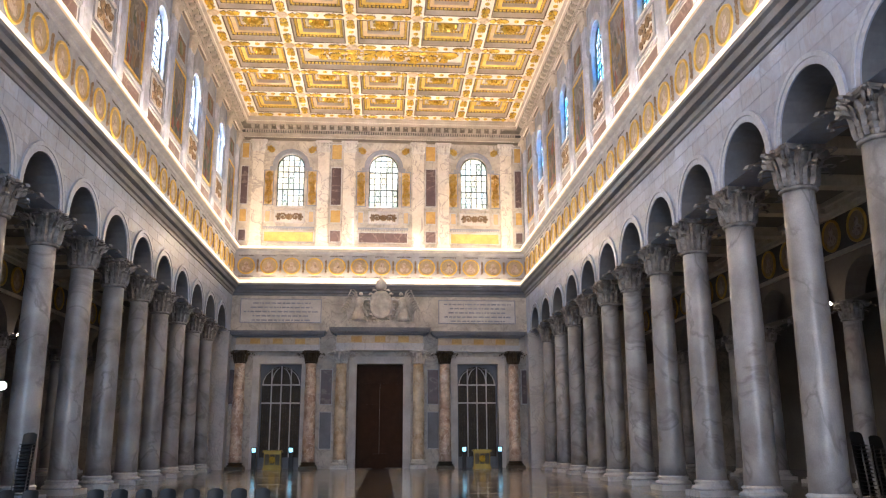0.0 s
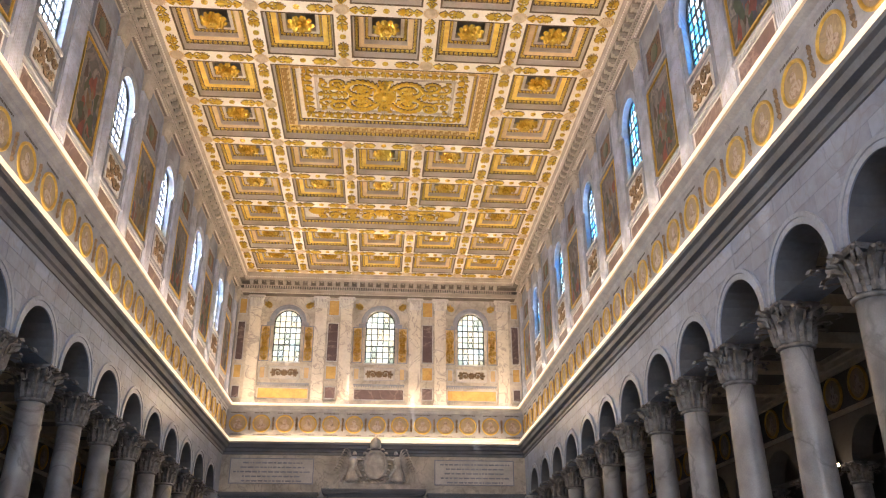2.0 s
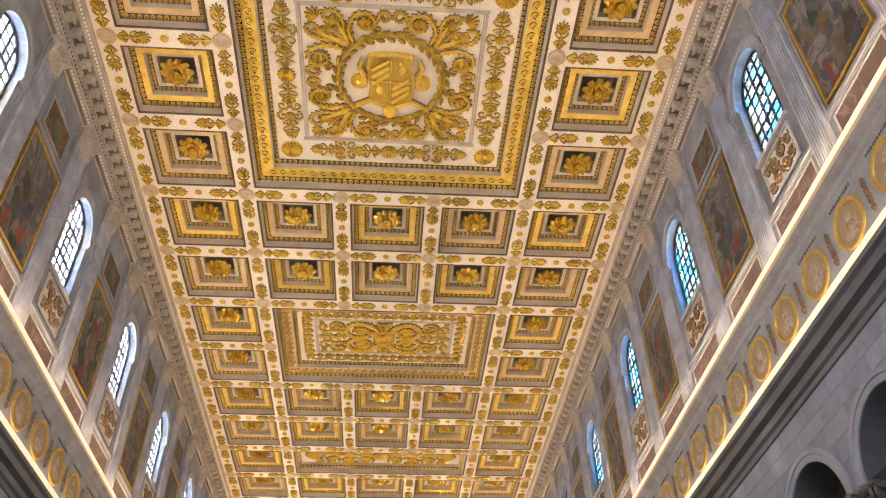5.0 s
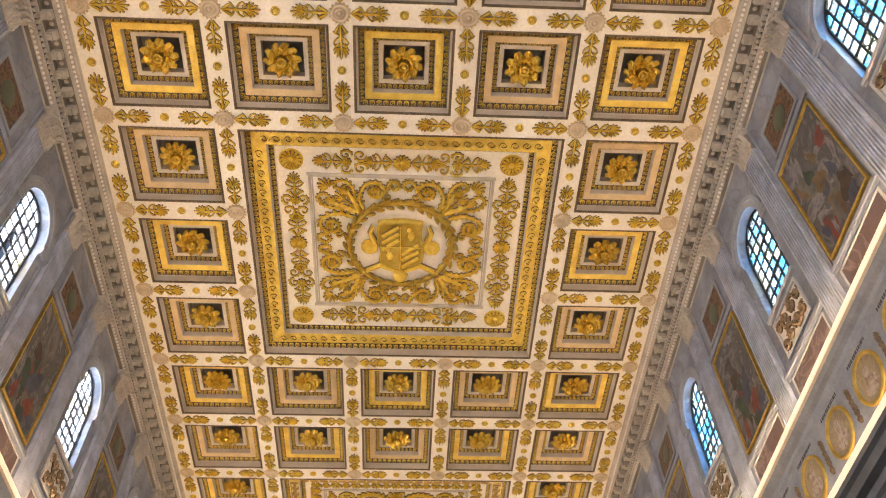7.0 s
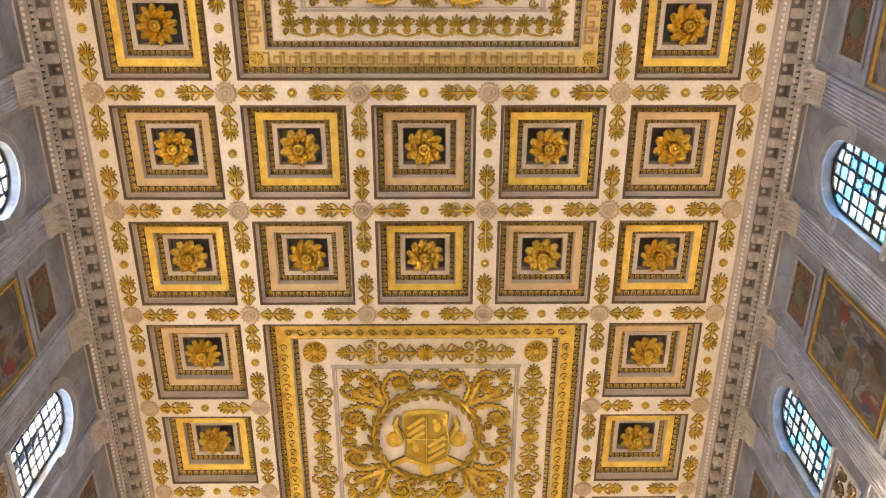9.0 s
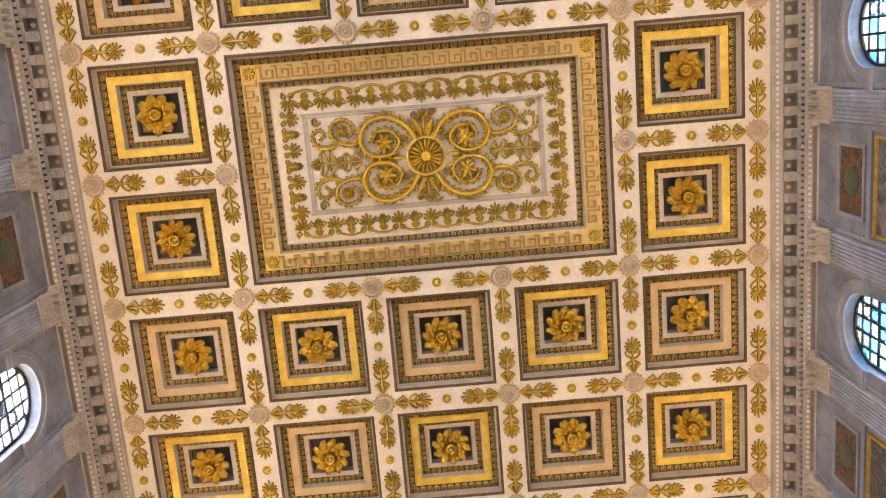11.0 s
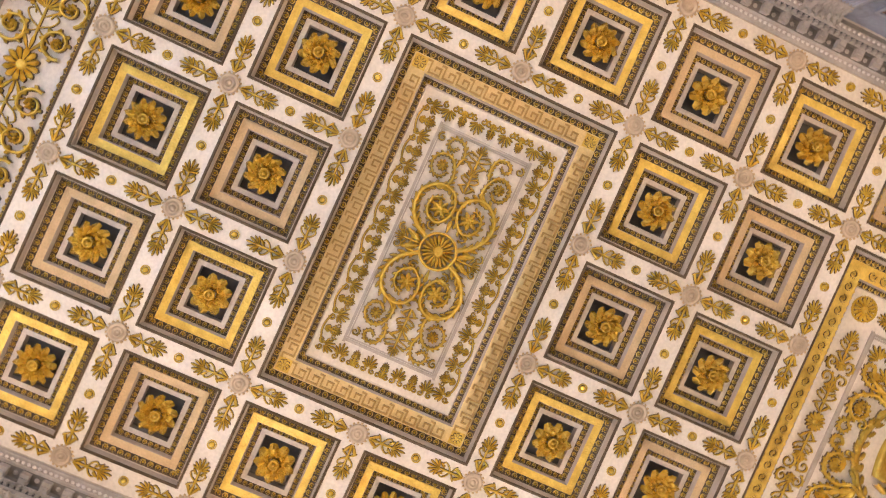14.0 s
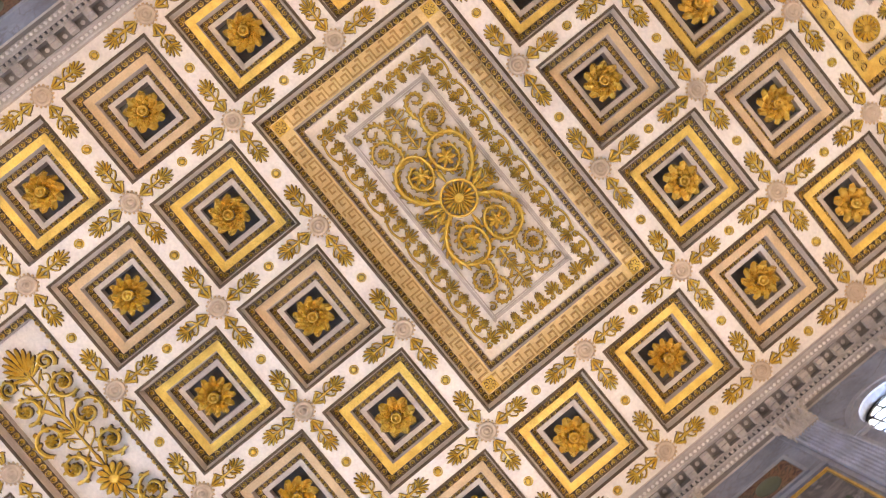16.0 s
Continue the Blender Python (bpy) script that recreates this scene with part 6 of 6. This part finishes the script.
for s in (-1, 1):
    b = Build()
    x0, x1 = sorted((s * 0.006, s * 1.95))
    b.box(x0, 0, 0.02, x1, 0.12, 6.9)
    lf = b.obj("door_leaf", WOOD, door)
    for z0, z1 in ((0.4, 1.9), (2.2, 4.9), (5.2, 6.6)):
        b = Build()
        a, c = sorted((s * 0.35, s * 1.65))
        b.box(a, -0.04, z0, c, -0.002, z1)
        b.box(a + 0.14, -0.07, z0 + 0.14, c - 0.14, -0.04, z1 - 0.14)
        b.obj("door_panel", WOOD, lf)
b = Build()
b.box(-1.95, -0.06, 6.9, 1.95, 0.2, 7.15)
b.box(-1.95, 0.06, 7.15, 1.95, 0.2, 8.5)
b.obj("transom", WOOD, door)


def grille_window(cx):
    root = empty("arched_grille", (cx, YF, 0))
    hw, top = 1.60, 8.35
    spring = top - hw
    d = 0.55
    b = Build()
    pl_ = lambda u, dd, z: (u, d + dd, z)
    pierced(b, pl_, -1.71, 1.71, 0.0, 8.49, 0.25, [(0, hw, 0.9, spring)], 0)
    b.obj("surround", CORN, root)
    b = Build()
    b.face([(-1.7, d + 0.3, 0), (1.7, d + 0.3, 0), (1.7, d + 0.3, 8.49), (-1.7, d + 0.3, 8.49)])
    b.obj("glass", DARKGLASS, root)
    for k in range(-1, 2):
        b = Build()
        x = k * hw * 0.5
        b.box(x - 0.05, d + 0.08, 0.9, x + 0.05, d + 0.18, spring + math.sqrt(hw * hw - x * x))
        b.obj("mullion", PLAQUE, root)
    for z in (5.3, spring + 0.05):
        b = Build()
        b.box(-hw, d + 0.07, z - 0.06, hw, d + 0.17, z + 0.06)
        b.obj("transom", PLAQUE, root)
    for k in (-2, -1, 1, 2):
        # ribs of the fanlight, bending in towards the crown
        b = Build()
        line = [(k * hw * 0.5 * math.cos(t * 1.35) * (0.96 if abs(k) == 2 else 1), spring + (hw - 0.12) * math.sin(t * 1.35)) for t in (0, 0.2, 0.4, 0.6, 0.8, 1.0)]
        for (ax, az), (ex, ez) in zip(line, line[1:]):
            b.add([(ax - 0.04, d + 0.10, az), (ax + 0.04, d + 0.10, az), (ex + 0.04, d + 0.10, ez), (ex - 0.04, d + 0.10, ez),
                   (ax - 0.04, d + 0.16, az), (ax + 0.04, d + 0.16, az), (ex + 0.04, d + 0.16, ez), (ex - 0.04, d + 0.16, ez)],
                  [(0, 1, 2, 3), (0, 3, 7, 4), (1, 5, 6, 2)])
        b.obj("fan_rib", PLAQUE, root)
    b = Build()
    for k in range(-7, 8):
        b.box(k * 0.21 - 0.018, d + 0.20, 0.9, k * 0.21 + 0.018, d + 0.23, spring + math.sqrt(hw * hw - (k * 0.21) ** 2))
    for k in range(18):
        b.box(-hw, d + 0.205, 1.15 + k * 0.33, hw, d + 0.225, 1.18 + k * 0.33)
    b.obj("lattice", BRONZE, root)["kind"] = "stuff"
    b = Build()
    for s in (-1, 1):
        a, c = sorted((s * 1.72, s * 2.3))
        b.box(a, -0.12, 0, c, -0.0, 8.5)
        a, c = sorted((s * 1.72, s * 1.95))
        b.box(a, -0.2, 0, c, -0.12, 8.5)
    b.box(-2.3, -0.12, 8.502, 2.3, 0, 9.1)
    b.box(-1.95, -0.2, 8.502, 1.95, -0.12, 8.8)
    b.obj("marble_frame", PLAQUE, root)
    return tagged(root, "arched glazed screen in a grey marble frame", "screen", "arched screens")


grille_window(-8.23)
grille_window(8.23)


def plaque(x0, x1, z0, z1, lines, seed):
    root = slab("inscription_plaque", x0, x1, z0, z1, PLAQUE, "white marble plaque with lines of small carved lettering", "plaque", GREYPANEL, 0.06, "inscription plaques")
    b = Build()
    rnd = random.Random(seed)
    for k in range(lines):
        z = z1 - 0.30 - k * (z1 - z0 - 0.45) / max(1, lines - 1)
        ins = rnd.uniform(0.2, 1.0)
        x = x0 + ins
        while x < x1 - ins:
            w = rnd.uniform(0.10, 0.5)
            b.box(x, YF - 0.066, z - 0.06, min(x + w, x1 - ins + 0.1), YF - 0.058, z + 0.06)
            x += w + 0.09
    o = b.obj("lettering", GREYPANEL, root)
    o["kind"] = "stuff"


plaque(-11.75, -5.1, 12.0, 13.9, 5, 2)
plaque(5.0, 11.5, 12.0, 13.9, 5, 3)
for s in (-1, 1):
    slab("marble_panel", s * 4.45 - 0.45, s * 4.45 + 0.45, 5.2, 8.0, PURPLE, "dark red-brown marble panel on the entrance wall")
    slab("marble_panel", s * 4.45 - 0.45, s * 4.45 + 0.45, 1.6, 4.5, CORN, "dark grey marble panel on the entrance wall")
    slab("marble_panel", s * 12.2 - 0.22, s * 12.2 + 0.22, 5.2, 8.0, PURPLE, "dark red-brown marble panel on the entrance wall")

# carved arms with two plain supporters above the door
b = Build()
b.box(-2.9, YF - 0.9, 10.95, 2.9, YF, 11.35)
b.box(-2.5, YF - 0.8, 11.35, 2.5, YF, 11.6)
for k in range(-8, 9):
    b.blob((k * 0.3, YF - 0.82, 11.5), 0.16, 0.12, 0.14, 0, 6)
prof = [(0.05, -0.50), (0.55, -0.47), (0.78, -0.40), (0.82, -0.55), (0.98, -0.52), (1.04, -0.25), (1.04, 0.0)]
vs_before = len(b.v)
b.lathe(prof, 28, (0, YF, 13.0), axis="y")
b.v[vs_before:] = [(x, y, 13.0 + (z - 13.0) * 1.25) for x, y, z in b.v[vs_before:]]
for k in range(18):
    a = 2 * math.pi * k / 18
    b.blob((1.12 * math.cos(a), YF - 0.35, 13.0 + 1.4 * math.sin(a)), 0.22, 0.25, 0.2, 0, 7)
b.lathe([(0.42, 14.3), (0.5, 14.6), (0.42, 14.95), (0.22, 15.15), (0.08, 15.25), (0.1, 15.4), (0.01, 15.45)], 14, (0, YF - 0.5, 0))
for s in (-1, 1):
    b.lathe([(0.72, 11.6), (0.60, 11.9), (0.50, 12.3), (0.34, 12.7), (0.30, 13.0), (0.40, 13.35), (0.30, 13.55), (0.12, 13.65)], 9, (s * 1.8, YF - 0.45, 0))
    b.blob((s * 1.7, YF - 0.5, 13.85), 0.19, 0.2, 0.26, 0, 10)
    for k in range(9):
        leaf(b, (s * (1.95 + 0.09 * k), YF - 0.35, 13.2 - 0.20 * k), (s * 0.8, -0.3), 1.1, 0.34, 0.6)
    for k in range(7):
        b.blob((s * (1.25 + 0.12 * k), YF - 0.75 + 0.03 * k, 12.0 + 0.22 * (k % 4)), 0.22, 0.2, 0.3, 0, 7)
    b.blob((s * 1.25, YF - 0.6, 13.35), 0.42, 0.16, 0.14, 0, 8)
b.v = [(x, y, z + 0.46) for x, y, z in b.v]
tagged(b.obj("armorial_sculpture", STATUE), "weathered marble armorial carving over the portal", "sculpture")


def reliquary(cx):
    root = empty("gilded_casket", (cx, YF - 1.6, 0))
    b = Build()
    b.box(-0.75, -0.35, 0.25, 0.75, 0.35, 1.45)
    b.obj("body", BRASS, root)
    b = Build()
    for x0, x1 in ((-0.66, -0.28), (-0.2, 0.2), (0.28, 0.66)):
        b.box(x0, -0.39, 0.4, x1, -0.35, 1.3)
    b.obj("front_panel", BRONZE, root)
    b = Build()
    b.box(-0.88, -0.42, 1.45, 0.88, 0.42, 1.58)
    b.box(-0.8, -0.38, 1.58, 0.8, 0.38, 1.64)
    b.obj("top", BRASS, root)
    b = Build()
    b.box(-0.85, -0.42, 0.0, 0.85, 0.42, 0.12)
    b.box(-0.8, -0.38, 0.12, 0.8, 0.38, 0.25)
    b.obj("foot", BRASS, root)
    b = Build()
    daisy(b, 0, 0, 0, 0.3, 0.06, 9)
    b.v = [(x, -0.392 + z, 0.85 + y) for x, y, z in b.v]
    b.obj("emblem", GOLD, root)
    root.scale = (0.88, 0.88, 0.92)
    return tagged(root, "gilded casket altar standing before the arched screen", "casket", "gilded caskets")


SCREEN = bpy.data.materials.new("lit_blue_screen")
SCREEN.use_nodes = True
sp = SCREEN.node_tree.nodes["Principled BSDF"]
sp.inputs["Base Color"].default_value = (0.02, 0.05, 0.08, 1)
sp.inputs["Emission Color"].default_value = (0.25, 0.72, 1.0, 1)
sp.inputs["Emission Strength"].default_value = 1.3


def kiosk(cx):
    root = empty("info_kiosk", (cx, YF - 1.9, 0))
    b = Build()
    b.box(-0.16, -0.1, 0, 0.16, 0.1, 1.25)
    b.box(-0.22, -0.2, 0, 0.22, 0.2, 0.05)
    b.obj("post", IRON, root)
    b = Build()
    b.box(-0.2, -0.12, 1.25, 0.2, 0.02, 1.75)
    b.obj("housing", IRON, root)
    b = Build()
    b.box(-0.15, -0.13, 1.35, 0.15, -0.12, 1.68)
    b.obj("display", SCREEN, root, "lit blue display")
    return tagged(root, "black floor kiosk with a lit blue display", "kiosk", "info kiosks")


for cx in (-8.4, 8.3):
    reliquary(cx)
    for s in (-1, 1):
        kiosk(cx + s * 1.45)
b = Build()
b.box(-0.5, YF - 2.6, 0, 0.5, YF - 2.0, 1.1)
b.box(-0.58, YF - 2.7, 1.1, 0.58, YF - 1.9, 1.2)
b.box(-0.4, YF - 2.62, 0.15, 0.4, YF - 2.6, 0.95)
tagged(b.obj("wooden_stand", WOOD), "low dark wooden stand before the door", "stand")

# ---- aisles ----
GILTSTUCCO = mat("white_gilt_stucco", (0.62, 0.58, 0.50), 0.7, color2=(0.50, 0.45, 0.38), scale=2, fine=12)
for s in (-1, 1):
    for side_x in (XA - 0.5,):
        b = Build()
        X = s * (side_x - 0.02)
        for z0, z1, o in ((10.6, 10.8, 0.15), (12.5, 12.7, 0.2), (12.7, 12.95, 0.4), (12.95, 13.18, 0.6)):
            b.box(min(X, X - s * o), YB + 0.1, z0, max(X, X - s * o), YF - 0.1, z1)
        tagged(b.obj("trim_aisle_cornice", GILTSTUCCO), "white stucco cornice in the side aisle", "cornice", kind="structure")
    b = Build()
    for k, y in enumerate(COLS_Y):
        b.box(min(s * 14.0, s * 21.4), y - 0.35, 12.7, max(s * 14.0, s * 21.4), y + 0.35, 13.19)
    tagged(b.obj("trim_aisle_beams", GILTSTUCCO), "white stucco beams across the side aisle ceiling", "beams", kind="structure")
am = medallion(0.78)
am.matrix_basis = pose(0, 0, 0)
first_am = True
for s in (-1, 1):
    for k in range(6, 20):
        for q in (0.0, 2.2):
            y = COLS_Y[k] + q
            if y > YF - 1:
                continue
            m = pose(s * (XA - 0.52), y, -5.15, 0, 0, -90 if s > 0 else 90)
            if first_am:
                am.matrix_basis, first_am = m, False
            else:
                copy_thing(am, m)

BULB = bpy.data.materials.new("warm_bulb")
BULB.use_nodes = True
bb = BULB.node_tree.nodes["Principled BSDF"]
bb.inputs["Emission Color"].default_value = (1.0, 0.82, 0.58, 1)
bb.inputs["Emission Strength"].default_value = 10


def sconce():
    root = empty("wall_sconce")
    b = Build()
    b.lathe([(0.04, 0), (0.12, 0.1), (0.16, 0.28), (0.14, 0.3)], 10)
    b.box(-0.03, 0, 0.05, 0.03, 0.5, 0.11)
    b.obj("bracket", BRONZE, root)
    b = Build()
    b.lathe([(0.02, 0.26), (0.09, 0.30), (0.11, 0.38), (0.07, 0.46), (0.01, 0.48)], 10)
    b.obj("bulb", BULB, root, "glowing bulb")
    return tagged(root, "small bronze sconce with a glowing bulb on an aisle column", "sconce", "aisle sconces")


sc = sconce()
sc.matrix_basis = pose(XA - 1.0, COLS_Y[11], 8.0, 0, 0, -90)
for s, k in ((1, 13), (1, 15), (1, 9), (-1, 12), (-1, 14), (-1, 16)):
    copy_thing(sc, pose(s * (XA - 1.0), COLS_Y[k], 8.0, 0, 0, -90 * s))

FLOOD = bpy.data.materials.new("white_floodlight")
FLOOD.use_nodes = True
fl = FLOOD.node_tree.nodes["Principled BSDF"]
fl.inputs["Emission Color"].default_value = (0.92, 0.96, 1.0, 1)
fl.inputs["Emission Strength"].default_value = 14
root = empty("aisle_floodlight")
b = Build()
b.lathe([(0.10, 0.32), (0.22, 0.22), (0.30, 0.0), (0.32, -0.02)], 16, axis="y")
b.box(-0.05, 0.30, -0.05, 0.05, 0.55, 0.05)
b.obj("housing", BRONZE, root)
b = Build()
b.lathe([(0.01, -0.09), (0.16, -0.07), (0.27, -0.01), (0.28, 0.02)], 16, axis="y")
b.obj("lens", FLOOD, root, "glowing white lens")
tagged(root, "white floodlight fixed to an aisle column", "floodlight")
root.matrix_basis = pose(-XA + 0.62, COLS_Y[16] - 0.55, 5.35, 0, 0, 28)

# ---- chairs ----
PLASTIC = mat("black_plastic", (0.018, 0.02, 0.024), 0.45, scale=6)
STEEL = mat("grey_steel_tube", (0.28, 0.28, 0.29), 0.35, 0.9)


def chair(name="stacking_chair", group=""):
    """A stacking chair facing the rear of the nave: its back is towards +y."""
    root = empty(name)
    b = Build()
    vs, n = [], 6
    for k in range(n + 1):
        t = k / n
        for j in range(5):
            u = j / 4 - 0.5
            vs.append((u * 0.44, -0.20 + 0.42 * t, 0.44 + 0.02 * math.cos(6 * t) + 0.03 * (2 * u) ** 2))
    b.add(vs, [(k * 5 + j, k * 5 + j + 1, k * 5 + j + 6, k * 5 + j + 5) for k in range(n) for j in range(4)], 0, True)
    o = b.obj("seat", PLASTIC, root)
    b = Build()
    vs = []
    for k in range(n + 1):
        t = k / n
        w = 0.44 * (1 - 0.18 * max(0, t - 0.6) ** 2 * 6)
        for j in range(5):
            u = j / 4 - 0.5
            vs.append((u * w, 0.22 + 0.10 * t - 0.05 * (2 * u) ** 2 + 0.0, 0.50 + 0.36 * t - (0.04 * (2 * u) ** 4 if k == n else 0)))
    fs = [(k * 5 + j, k * 5 + j + 1, k * 5 + j + 6, k * 5 + j + 5) for k in range(n) for j in range(4)]
    b.add(vs, fs, 0, True)
    b.add([(x, y + 0.015, z) for x, y, z in vs], fs, 0, True)
    b.obj("backrest", PLASTIC, root)
    for sx in (-1, 1):
        for sy in (-1, 1):
            b = Build()
            b.lathe([(0.012, 0.0), (0.012, 0.45)], 8, (sx * 0.21, sy * 0.2, 0))
            b.obj("leg", STEEL, root)
    return tagged(root, "black plastic stacking chair on steel legs", "chair", group)


ch = chair(group="rows of chairs")
first_c = True
for x in (-10.0, -9.35, -7.6, -6.95, -6.3, -5.65, -5.0, -4.35, -3.7, -3.05):
    m = pose(x, 24.0, 0)
    if first_c:
        ch.matrix_basis, first_c = m, False
    else:
        copy_thing(ch, m)
for x, y, n in ((-11.75, 29.3, 15), (-12.95, 29.0, 14), (14.6, 24.0, 14), (15.3, 24.2, 13)):
    for k in range(n):
        c = copy_thing(ch, pose(x, y + 0.02 * k, 0.115 * k, 0, 0, 8))
        c["group"] = "stacked chairs"
        c["label"] = "black plastic chair nested in a stack"

# ---- marble blocks of the arcade walls, over and between the arches ----
rnd = random.Random(12)
meshes = {}


def block_piece(wall, s, u0, u1, z0, z1):
    key = (round(u1 - u0, 2), round(z1 - z0, 2))
    if key not in meshes:
        hu, hz = key[0] / 2 - 0.006, key[1] / 2 - 0.006
        bb = Build()
        vs = [(x, y, z) for x, g in ((0.0, 0.0), (-0.007, 0.005)) for z in (-hz + g, hz - g) for y in (-hu + g, hu - g)]
        bb.add(vs, [(4, 5, 7, 6), (0, 1, 5, 4), (2, 6, 7, 3), (0, 4, 6, 2), (1, 3, 7, 5)])
        o = bb.obj("marble_block", ASHLAR, wall)
        meshes[key] = o.data
    else:
        o = new("marble_block", meshes[key])
        o.parent = wall
    o.matrix_basis = pose(s * HALF, (u0 + u1) / 2, (z0 + z1) / 2, 0, 0, 0 if s > 0 else 180)


for s, wall in ((-1, bpy.data.objects["wall_arcade_west"]), (1, bpy.data.objects["wall_arcade_east"])):
    for z0, z1, off in ((13.16, 13.70, 0.0), (13.70, 14.24, 1.1)):
        u, k = 2.0 + off, 0
        while u < YF - 2.4:
            step = (1.5, 1.1, 1.8, 1.3)[(k + rnd.randrange(2)) % 4]
            block_piece(wall, s, u, u + step, z0, z1)
            u += step
            k += 1
    for y in COLS_Y:
        if y > 2:
            block_piece(wall, s, y - 0.68, y + 0.68, 12.54, 13.16)
            block_piece(wall, s, y - 0.26, y + 0.26, 11.92, 12.54)
